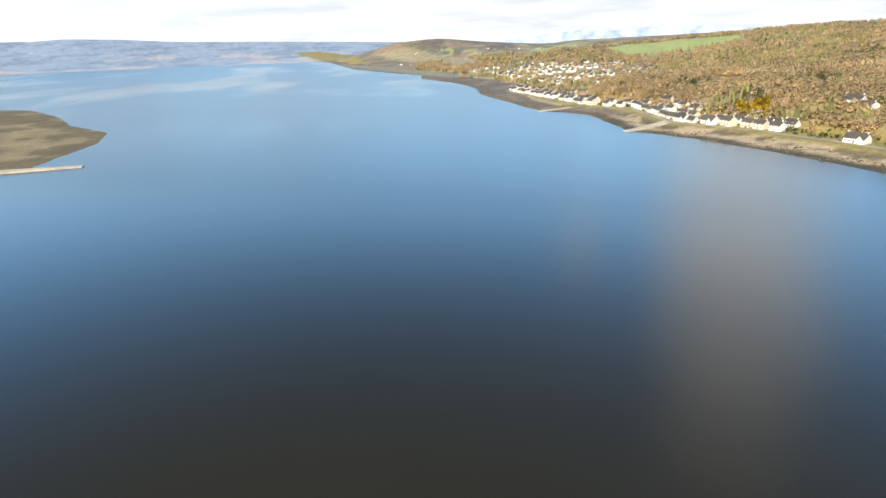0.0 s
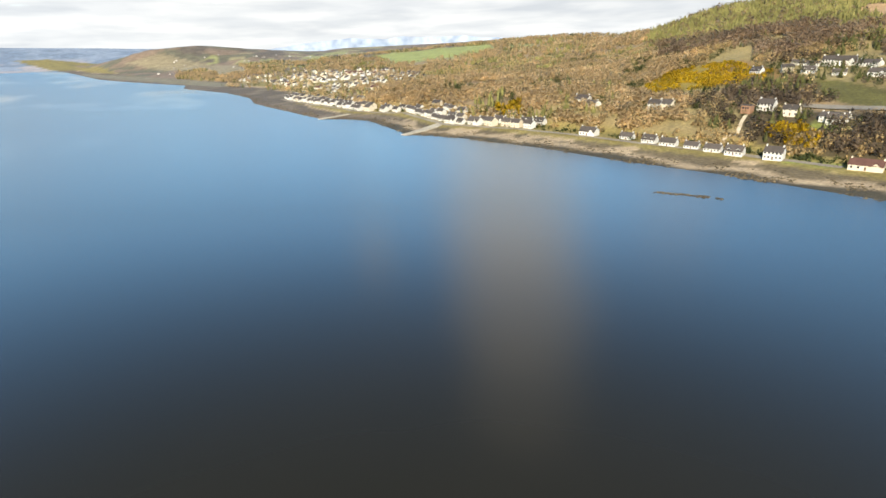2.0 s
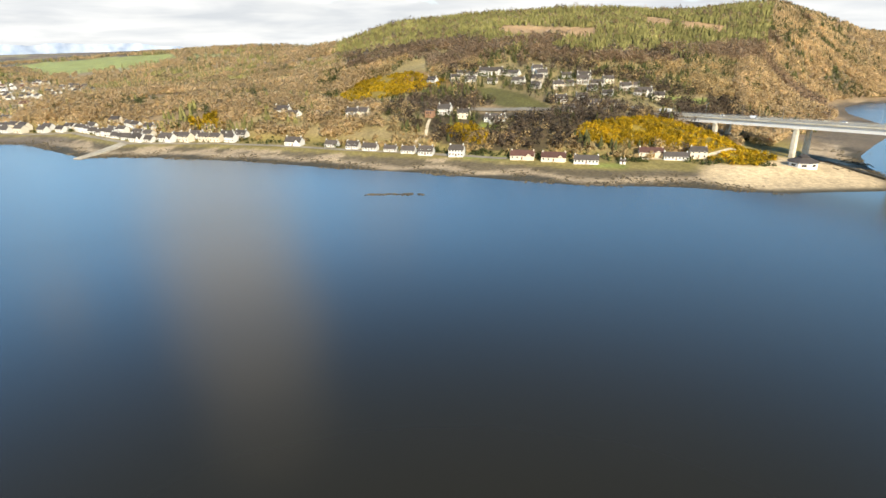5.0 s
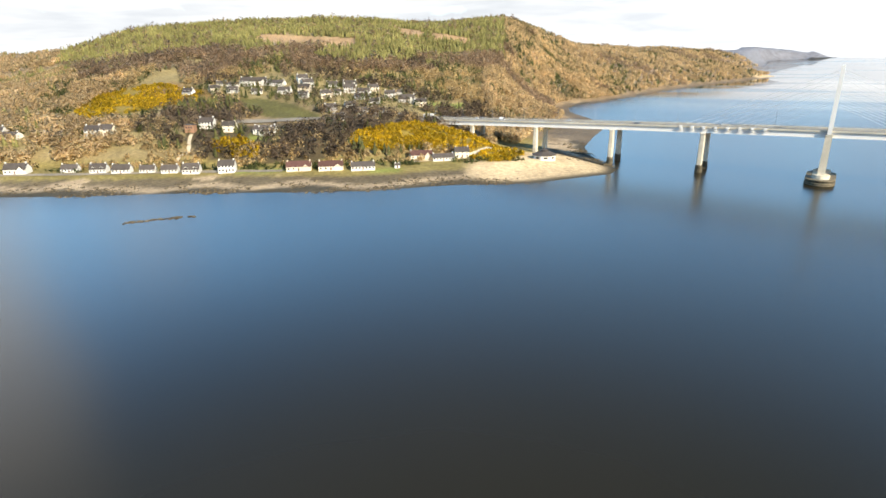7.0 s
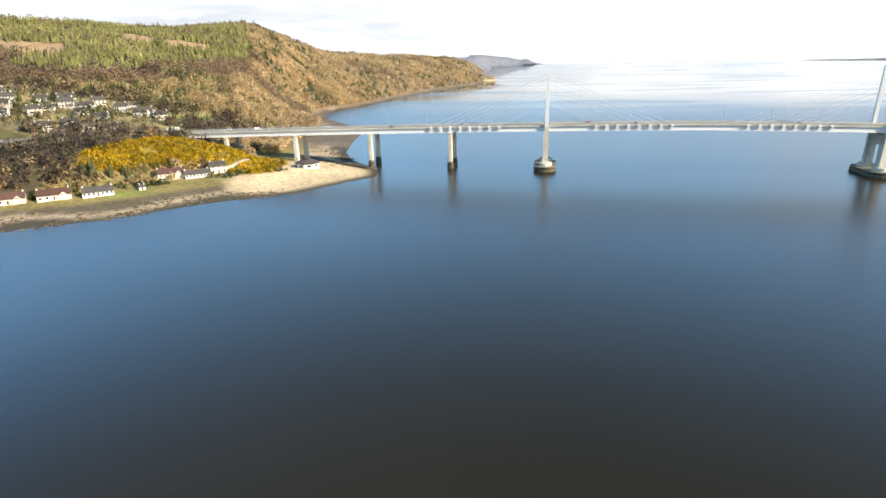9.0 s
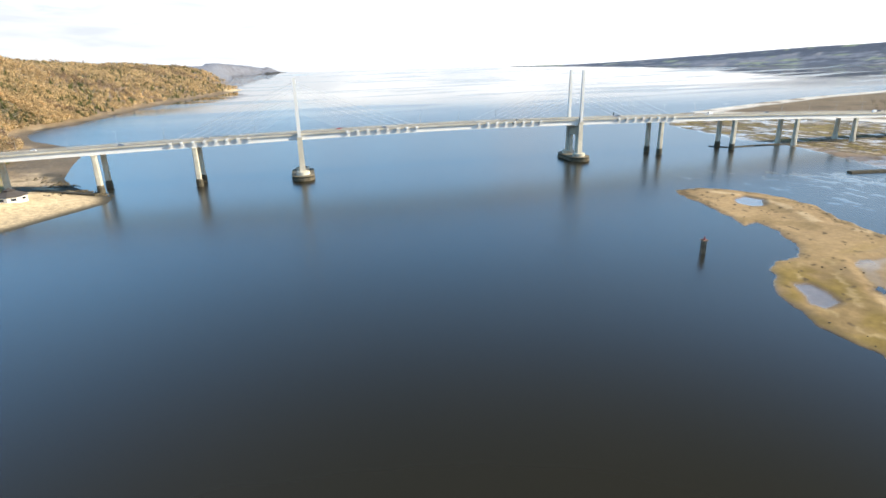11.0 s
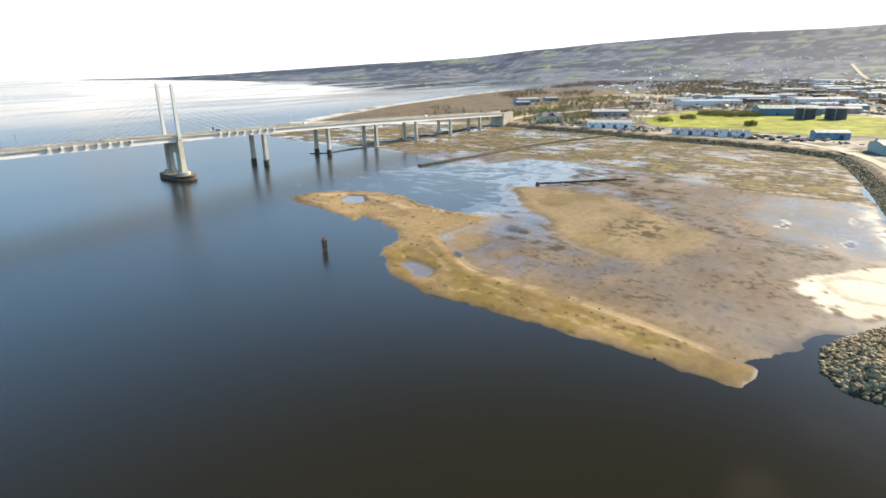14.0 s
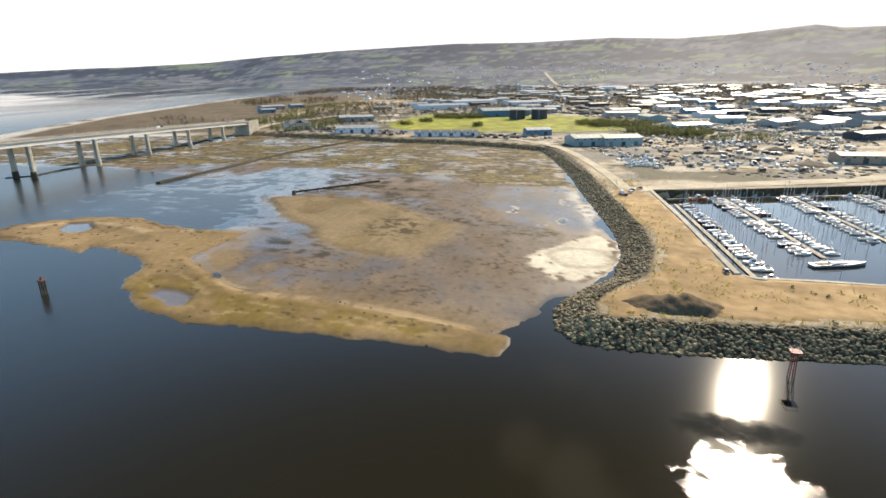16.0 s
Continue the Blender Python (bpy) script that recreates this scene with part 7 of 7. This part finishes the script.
def build_traffic():
    for x, lane, k in ((-452, -5.5, 2), (-405, 5.2, 0), (-372, -2.9, 4), (-310, 5.2, 0), (-248, -5.5, 1), (-190, 2.8, 2), (-88, 5.3, 3), (-52, -5.4, 1), (30, 5.2, 0), (64, -2.9, 2),
                       (165, 5.2, 1), (236, -5.4, 0), (262, 2.9, 4), (330, 5.2, 2), (380, -5.4, 0), (452, -5.3, 4), (470, 5.2, 1), (540, 2.8, 0), (590, -5.4, 2)):
        drop(k, x, lane, 0 if lane < 0 else 180, deck_z(x) + 0.02)
    lorry = thing("lorry", pose(-463, 5.4, deck_z(-463) + 0.02, 0, 0, 180), "white box lorry on the bridge approach", "lorry")
    part("cab", boxed(4.2, 6.2, -1.2, 1.2, 0.6, 3.0, taper=0.12), CARS[0].children[0].data.materials[0], lorry)
    part("load_box", boxed(-6.5, 4.0, -1.25, 1.25, 1.1, 4.0), M_HULL_W, lorry)
    part("chassis", boxed(-6.4, 6.0, -1.0, 1.0, 0.6, 1.1), M_TYRE, lorry)
    for x in (-5, -3.8, 2.6, 5.0):
        for s in (-1, 1):
            part("wheel", tubed((x, s * 0.9, 0.5), (x, s * 1.2, 0.5), 0.5, n=10), M_TYRE, lorry)
    for x, y, k, turn in ((262, -505, 1, 20), (272, -509, 0, 30), (281, -511, 2, 100), (268, -503, 4, 10), (288, -517, 1, 80), (117, -531, 1, 5)):
        drop(k, x, y, turn, at_ground(x, y) + 0.5)
    for k in range(44):
        x, y = 395 + float(rng.uniform(-10, 60)), -560 - float(rng.uniform(-40, 110))
        drop(int(rng.choice([0, 1, 2, 2, 4, 0])), x, y, float(rng.choice([0, 90, 20])) + float(rng.uniform(-5, 5)), at_ground(x, y) + 0.45)
    for r in range(3):
        for k in range(15):
            drop(int(rng.choice([0, 2, 4, 1])), 560 + 9 * r + k * 0.8, -620 - 4.4 * k, 0 + float(rng.uniform(-3, 3)), at_ground(560, -620 - 4.4 * k) + 0.3)


def container(label, paint):
    c = thing("shipping_container", pose(0, 0, 0), label, "container", "stacked yard goods")
    part("box", boxed(-3, 3, -1.2, 1.2, 0, 2.6), paint, c)
    part("door", boxed(3.0, 3.06, -1.1, 1.1, 0.1, 2.5), M_RAIL, c)
    return c


BOXES = [container("dark steel container in a yard", M_SHED_DARK), container("rust-brown steel container in a yard", M_TIMBER), container("grey steel container in a yard", M_SHED_GREY),
         container("buff steel container in a yard", M_SHED_TAN)]


def build_yards():
    for x0, y0, dx, dy, n in ((630, -225, 35, 25, 16), (615, -385, 30, 30, 22), (440, -600, 60, 60, 24), (600, -560, 60, 40, 22), (480, -650, 60, 40, 20), (690, -110, 30, 25, 14), (560, -700, 70, 60, 26), (700, -700, 80, 60, 24)):
        for _ in range(n):
            x, y = x0 + float(rng.uniform(-dx, dx)), y0 + float(rng.uniform(-dy, dy))
            c = BOXES[int(rng.integers(0, 4))]
            m = pose(x, y, at_ground(x, y) + 0.1, 0, 0, float(rng.choice([20, 110])) + float(rng.uniform(-8, 8)))
            if c.name not in FIRST:
                FIRST.add(c.name)
                c.matrix_world = m
            else:
                copy_thing(c, m)
    # spoil heap on the harbour arm
    X, Y = np.meshgrid(np.linspace(66, 90, 25), np.linspace(-530, -484, 41), indexing="ij")
    u = np.hypot((X - 77) / 8.5, (Y + 507) / np.where(Y > -507, 19, 13)) + (fbm(X / 5, Y / 5, 111) - 0.5) * 0.5
    Z = ground(X, Y) + 0.28 + 4.6 * np.clip(1 - u, 0, 1) ** 0.8 * (0.7 + 0.6 * fbm(X / 2.5, Y / 2.5, 113)) - 0.6 * (u > 1.05)
    tagged(grid_object("earth_mound", X, Y, Z, M_SPOIL), "dark grey heap of spoil on sandy ground", "earth heap")
    # thickets among the sheds, and woods behind the town
    X, Y = [], []
    for cx, cy, rx, ry, n in ((930, -270, 40, 50, 400), (800, -540, 50, 60, 600), (690, -600, 60, 55, 600), (770, -210, 10, 14, 40), (760, -330, 12, 8, 40), (830, -230, 14, 12, 50), (730, -60, 110, 40, 260), (860, 60, 160, 50, 400), (1250, 120, 250, 60, 420), (620, -660, 40, 60, 100)):
        a, q = rng.uniform(0, 2 * math.pi, n), np.sqrt(rng.uniform(0, 1, n))
        X.append(cx + rx * q * np.cos(a))
        Y.append(cy + ry * q * np.sin(a))
    x, y = np.concatenate(X), np.concatenate(Y)
    scatter("dark_thicket", TREES, x, y, ground(x, y), rng.uniform(4, 9, len(x)), M_SHRUB, "dark evergreen thicket between the sheds", "thicket", soft=True)
    n = 19000
    a, q = np.radians(rng.uniform(30, 117, n)), np.sqrt(rng.uniform(900**2, 2900**2, n))
    x, y = EYE[0] + np.sin(a) * q, EYE[1] + np.cos(a) * q
    ok = (inland(x, y, SOUTH) > 120) & (fbm(x / 240, y / 160, 121) > np.interp(q, [900, 2500, 4700], [0.49, 0.46, 0.46])) & (inland(x, y, GRASS_YARD) < 0)
    x, y, q = x[ok], y[ok], q[ok]
    scatter("town_trees", TREES, x, y, ground(x, y), rng.uniform(8, 13, len(x)) * np.interp(q, [1000, 4500], [0.8, 1.7]), M_TOWNTREE, "grey-brown trees among roofs and fields", "wood", soft=True)


STACK_V = np.array([(-.5, -.35, 0), (.5, -.35, 0), (.5, .35, 0), (-.5, .35, 0), (-.5, -.35, .9), (.45, -.35, .8), (.5, .3, .85), (-.45, .35, 1.0)])
STACK_F = np.array([(0, 1, 5), (0, 5, 4), (1, 2, 6), (1, 6, 5), (2, 3, 7), (2, 7, 6), (3, 0, 4), (3, 4, 7), (4, 5, 6), (4, 6, 7)])


def build_suburb():
    """Roofs of the far town, too small to tell one from another."""
    n = 1000
    a, q = np.radians(rng.uniform(62, 117, n)), np.sqrt(rng.uniform(1500**2, 3900**2, n))
    x, y = EYE[0] + np.sin(a) * q, EYE[1] + np.cos(a) * q
    ok = (inland(x, y, SOUTH) > 300) & (fbm(x / 300, y / 200, 131) > 0.46)
    x, y, q = x[ok], y[ok], q[ok]
    v = np.array([(-.5, -.35, 0), (.5, -.35, 0), (.5, .35, 0), (-.5, .35, 0), (-.5, -.35, .32), (.5, -.35, .32), (.5, .35, .32), (-.5, .35, .32), (-.5, 0, .55), (.5, 0, .55)])
    f = np.array([(0, 1, 5), (0, 5, 4), (2, 3, 7), (2, 7, 6), (1, 2, 6), (1, 6, 9), (1, 9, 5), (3, 0, 4), (3, 4, 8), (3, 8, 7), (4, 5, 9), (4, 9, 8), (6, 7, 8), (6, 8, 9)])
    ob = scatter("far_houses", [(v, f), (v * (2.2, 1.6, 0.9), f)], x, y, ground(x, y), rng.uniform(6, 10, len(x)), M_FARHOUSE, "scattered pale houses of the distant town", "houses")
    n = 90
    wx, wy = rng.uniform(-3050, -2250, n), rng.uniform(-1650, -640, n)
    wok = (inland(wx, wy, NORTH) > 200) & (fbm(wx / 190, wy / 190, 135) > 0.48)
    scatter("west_cottages", [(v * (1.1, 1, 1), f)], wx[wok], wy[wok], ground(wx[wok], wy[wok]), rng.uniform(6, 9, wok.sum()), M_WESTHOUSE, "scattered pale cottages over the western fields", "houses")
    n = 4200
    a, q = np.radians(rng.uniform(60, 117, n)), np.sqrt(rng.uniform(820**2, 2700**2, n))
    x, y = EYE[0] + np.sin(a) * q, EYE[1] + np.cos(a) * q
    edge = np.interp(x, [500, 900, 1400, 2200, 3000], [-640, -230, -20, 40, 60])
    ok = (y < edge) & (inland(x, y, SOUTH) > 120) & (inland(x, y, GRASS_YARD) < -8) & (inland(x, y, BASIN) < -90)
    scatter("yard_buildings", [(v * (1.2, 0.9, 0.5), f), (v * (1, 1.3, 0.4), f), (v * (0.5, 0.4, 0.35), f)], x[ok], y[ok], ground(x[ok], y[ok]), rng.uniform(6, 19, ok.sum()), M_YARDBITS,
            "low huts, stacks and lean-tos between the sheds", "huts")
    return ob


M_YARDBITS = surf("mixed_yard_walls", (0.10, 0.09, 0.075), (0.42, 0.38, 0.32), 0.03, 0.8, island=0.7)
M_SPOIL = surf("dark_spoil", (0.10, 0.070, 0.040), (0.19, 0.135, 0.078), 0.7, 0.95, bump=0.5)
M_TOWNTREE = surf("grey_brown_twigs", (0.036, 0.031, 0.022), (0.092, 0.076, 0.05), 0.1, 0.9, island=0.2, spec=0.1, thin=True)
M_WESTHOUSE = surf("mixed_harling", (0.30, 0.27, 0.24), (0.62, 0.58, 0.52), 0.02, 0.8, island=0.4)
M_FARHOUSE = surf("mixed_pale_walls", (0.6, 0.6, 0.6), (0.82, 0.82, 0.8), 0.02, 0.7, island=0.4)


def build_shore_rocks():
    """Weedy boulders strewn between the tide marks of the north shore."""
    n = 15000
    i = rng.integers(5, 24, n)
    t = rng.uniform(0, 1, n)
    P = np.array(NORTH)
    x = P[i, 0] + (P[i + 1, 0] - P[i, 0]) * t + rng.uniform(-30, 30, n)
    y = P[i, 1] + (P[i + 1, 1] - P[i, 1]) * t + rng.uniform(-30, 30, n)
    d = inland(x, y, NORTH)
    ok = (d > -4) & (d < 34) & (fbm(x / 14, y / 14, 141) > np.interp(d, [-4, 5, 34], [0.52, 0.42, 0.62])) & (np.hypot(x + 285, y + 60) > 45)
    x, y, d = x[ok], y[ok], d[ok]
    v, f = [], []
    for bm in rock_shapes(4):
        v.append((np.array([tuple(q.co) for q in bm.verts]) * 0.5, np.array([[q.index for q in c.verts] for c in bm.faces])))
        bm.free()
    scatter("shore_boulders", v, x, y, ground(x, y) + 0.3, rng.uniform(0.7, 2.2, len(x)), M_SHOREROCK, "dark weedy boulders along the tide line", "boulders")


def build_skerry():
    """A line of low rocks awash off the north shore."""
    n = 90
    t = rng.uniform(0, 1, n)
    x, y = np.interp(t, [0, 0.4, 1], SKERRY[0]) + rng.normal(0, 1.0, n), np.interp(t, [0, 0.4, 1], SKERRY[1]) + rng.normal(0, 1.0, n)
    v = []
    for bm in rock_shapes(3):
        v.append((np.array([tuple(q.co) for q in bm.verts]) * 0.5, np.array([[q.index for q in c.verts] for c in bm.faces])))
        bm.free()
    scatter("skerry_rocks", v, x, y, np.full(n, 0.25), rng.uniform(0.8, 2.4, n), M_SHOREROCK, "low dark rocks awash in calm water", "rocks")


def build_mountains():
    """Snow-streaked mountains far behind the western ridge, coloured blue-grey for haze."""
    az = np.arange(-108, -70, 0.25)
    top = np.interp(az, [-108, -104, -101, -99, -96, -93, -91, -88, -85, -82, -78, -70], [-0.6, 0.2, 0.6, 0.8, 0.98, 0.9, 1.1, 0.95, 1.0, 0.7, 0.4, 0.1])
    top = top + (fbm(az / 1.3, az * 0, 151) - 0.5) * 0.22
    lev = np.array([-1.2, 0.0, 0.35, 0.6, 0.8, 0.92, 1.0])
    A, U = np.meshgrid(np.radians(az), lev, indexing="ij")
    r = 4930 - 60 * (1 - np.abs(U))
    el = np.where(U < 0, -1.0, U * top[:, None] - (1 - U) * 0.5)
    X, Y = EYE[0] + np.sin(A) * r, EYE[1] + np.cos(A) * r
    tagged(grid_object("distant_mountains", X, Y, EYE[2] + r * np.tan(np.radians(el)), M_HAZY_SNOW), "far mountains streaked with snow, tinted blue-grey for haze", "mountains", kind="structure")


def build_planting():
    """Trees and bushes among the houses."""
    x, y = fill(VILLAGE, 6.5)
    x2, y2 = fill(UPPER_ROW, 7.0)
    x, y = np.concatenate([x, x2]), np.concatenate([y, y2])
    ok = (inland(x, y, GREEN_HILL) < 0) & (rng.uniform(0, 1, len(x)) < 0.95)
    x, y = x[ok], y[ok]
    scatter("village_trees", TREES, x, y, ground(x, y), rng.uniform(3.5, 8.5, len(x)), M_SHRUB, "dark garden trees among the village houses", "trees", soft=True)
    n = 2400
    i = rng.integers(8, 21, n)
    t = rng.uniform(0, 1, n)
    P = np.array(NORTH)
    x = P[i, 0] + (P[i + 1, 0] - P[i, 0]) * t - 0.58 * 62 + rng.uniform(-14, 14, n)
    y = P[i, 1] + (P[i + 1, 1] - P[i, 1]) * t + 0.81 * 62 + rng.uniform(-14, 14, n)
    d = inland(x, y, NORTH)
    ok = (d > 57) & (d < 84) & (fbm(x / 9, y / 9, 161) > 0.48)
    x, y = x[ok], y[ok]
    scatter("garden_bushes", BUSHES, x, y, ground(x, y), rng.uniform(1.2, 3.4, len(x)), M_SHRUB, "dark garden bushes and hedges by the cottages", "bushes", soft=True)
    for k in range(16):
        b = B_KINDS[3 + k % 2]
        x, y = 392 + 7.0 * (k % 5), -524 - 6.0 * (k // 5)
        copy_thing(b, pose(x, y, at_ground(x, y) + 0.55, 0, 0, -70 + float(rng.uniform(-6, 6))))


def build_gardens():
    for x, y, turn, L in ((-716, -268, 38, 16), (-688, -246, 38, 14)):
        h = thing("clipped_hedge", pose(x, y, at_ground(x, y), 0, 0, turn), "tall dense dark green hedge behind a white house", "hedge", "garden hedges")
        g = np.random.default_rng(int(-x))
        pts, tris = [], []
        for k in range(420):
            c = np.array((g.uniform(-L / 2, L / 2), g.uniform(-3, 3), g.uniform(0.3, 6.5)))
            b = len(pts)
            for _ in range(3):
                d = g.normal(size=3)
                pts.append(tuple(c + 0.9 * d / np.linalg.norm(d)))
            tris.append((b, b + 1, b + 2))
        mesh_object("foliage", pts, tris, M_SHRUB, h)
    b = thing("brick_lookout", pose(-590, -180, at_ground(-590, -180), 0, 0, 35), "small brown brick building above terraced steps", "building")
    part("wall", boxed(-4, 4, -3.5, 3.5, -2, 6), M_BRICK, b)
    part("roof", boxed(-4.4, 4.4, -3.9, 3.9, 6, 6.4), M_SLATE_ROOF, b)
    for x in (-2, 0, 2):
        part("window", boxed(x - 0.6, x + 0.6, -3.62, -3.48, 3.2, 4.8), M_GLASS, b)
    ribbon("garden_steps", STEPS, 3.0, M_TRACK, "pale zigzag garden steps up the bank", "path", 0.7)


SKERRY = ([-430.0, -422.0, -411.0], [-322.0, -310.0, -293.0])                # x and y along the reef
# the blue in these rock and snow tones is painted haze
M_HAZY_SNOW = surf("hazed_snow_streaked_rock", (0.16, 0.215, 0.31), (0.38, 0.44, 0.54), 0.012, 0.9, big=0.004)
M_SHOREROCK = surf("tide_rock", (0.035, 0.03, 0.02), (0.16, 0.125, 0.075), 0.5, 0.85, island=0.5)
build_armour()
build_marks()
build_shore_rocks()
build_skerry()
build_mountains()
build_gardens()
build_planting()
build_traffic()
build_yards()
build_suburb()


def build_arm_growth():
    """Dry tufts and low bushes on the harbour arm, and rubble heaps in the yards behind."""
    n = 5200
    x, y = rng.uniform(58, 330, n), rng.uniform(-600, -480, n)
    d, db = inland(x, y, SOUTH), inland(x, y, BASIN)
    ok = (d > 14) & (d < np.where(fbm(x / 16, y / 16, 171) > 0.52, 45, 19)) & (db < -7)
    scatter("dry_tufts", BUSHES, x[ok], y[ok], ground(x[ok], y[ok]) + 0.3, rng.uniform(0.35, 1.0, ok.sum()), M_TUFT, "dry yellow grass tufts on sandy ground", "grass", soft=True)
    x, y = np.array([74, 79, 81, 64, 66, 95, 98, 103, 100, 97, 78, 70, 72.0]), np.array([-476, -477, -479, -492, -489, -560, -556, -551, -566, -572, -531, -552, -570.0])
    scatter("low_bushes", BUSHES, x, y, ground(x, y) + 0.3, rng.uniform(0.8, 1.3, len(x)), M_SHRUB, "low dark bushes on the harbour arm", "bushes", 1.8, soft=True)
    n = 900
    x, y = rng.uniform(40, 180, n), rng.uniform(-455, -140, n)
    d = inland(x, y, SPIT)
    ok = (d > -3) & ((d < 7) | (rng.uniform(0, 1, n) < 0.12)) & (fbm(x / 12, y / 12, 177) > 0.46) & (inland(x, y, POND) < -2)
    stones = [(np.array([tuple(q.co) for q in bm.verts]) * 0.6, np.array([[q.index for q in c.verts] for c in bm.faces])) for bm in rock_shapes(3)]
    scatter("spit_stones", stones, x[ok], y[ok], flat_height(x[ok], y[ok]) + 0.3, rng.uniform(0.4, 1.0, ok.sum()), M_SHOREROCK, "dark weedy stones strewn over the sand spit", "stones")
    n = 900
    x, y = rng.uniform(590, 720, n), rng.uniform(-500, -60, n)
    ds = inland(x, y, SOUTH)
    ok = (ds > 28) & (ds < 95) & (fbm(x / 22, y / 22, 179) > 0.47) & (inland(x, y, GRASS_YARD) < -4)
    scatter("yard_stacks", [(STACK_V * (1.2, 0.9, 0.6), STACK_F), (STACK_V * (2.2, 0.6, 0.5), STACK_F)], x[ok], y[ok], ground(x[ok], y[ok]) + 0.2, rng.uniform(1.5, 4.5, ok.sum()), M_YARDBITS,
            "stacks of timber, skips and scrap along the waterfront", "yard stacks")
    n = 2600
    x, y = rng.uniform(380, 900, n), rng.uniform(-860, -470, n)
    ok = (fbm(x / 40, y / 26, 175) > 0.50) & (inland(x, y, BASIN) < -45) & (inland(x, y, SOUTH) > 50) & (inland(x, y, GRASS_YARD) < -4)
    scatter("yard_goods", [(STACK_V * (1.4, 0.9, 0.55), STACK_F), (STACK_V * (0.8, 0.8, 0.6), STACK_F)], x[ok], y[ok], ground(x[ok], y[ok]) + 0.1, rng.uniform(1.6, 4.2, ok.sum()), M_PALEBITS,
            "pale stacked goods, trailers and sheeted boats in the yards", "yard goods")
    n = 5200
    x, y = rng.uniform(350, 860, n), rng.uniform(-860, -500, n)
    ok = (fbm(x / 45, y / 30, 173) > 0.53) & (inland(x, y, BASIN) < -25) & (inland(x, y, SOUTH) > 40)
    v, f = [], []
    for bm in rock_shapes(4):
        v.append((np.array([tuple(q.co) for q in bm.verts]) * 0.6, np.array([[q.index for q in c.verts] for c in bm.faces])))
        bm.free()
    scatter("yard_rubble", v, x[ok], y[ok], ground(x[ok], y[ok]), rng.uniform(1.0, 4.5, ok.sum()), M_RUBBLE, "heaps of rubble, timber and scrap in the yards", "rubble")


def build_heaps():
    """Long low heaps of rubble and soil behind the marina."""
    for k, (cx, cy, rl, rw, hh) in enumerate(((487, -614, 17.0, 9, 3.5), (516, -676, 15.0, 9, 4), (416, -670, 22.0, 14, 5), (374, -598, 13.0, 7, 2), (667, -708, 20.0, 14, 5), (434, -558, 11.0, 8, 3))):
        U, V = np.meshgrid(np.linspace(-1.15, 1.15, 29), np.linspace(-1.15, 1.15, 17), indexing="ij")
        a = radians(-72)
        X, Y = cx + U * rl * math.cos(a) - V * rw * math.sin(a), cy + U * rl * math.sin(a) + V * rw * math.cos(a)
        lump = fbm(X / 5, Y / 5, 181 + k)
        u = np.hypot(U, V) + (lump - 0.5) * 0.7
        Z = ground(X, Y) + 0.05 + hh * np.clip(1 - u, 0, 1) ** 0.8 * (0.6 + 0.8 * lump) - 0.7 * (u > 1.02)
        tagged(grid_object("rubble_heap", X, Y, Z, M_RUBBLE), "long uneven heap of brown rubble and soil in a yard", "rubble heap", "heaps in the yard")


M_PALEBITS = surf("pale_sheeted_goods", (0.30, 0.25, 0.19), (0.75, 0.70, 0.62), 0.05, 0.7, island=0.5)
M_TUFT = surf("dry_grass_tuft", (0.17, 0.155, 0.022), (0.34, 0.295, 0.055), 0.4, 0.9, island=0.3, thin=True)
M_RUBBLE = surf("mixed_rubble", (0.07, 0.055, 0.04), (0.34, 0.27, 0.19), 0.06, 0.9, island=0.6)
build_arm_growth()
build_heaps()
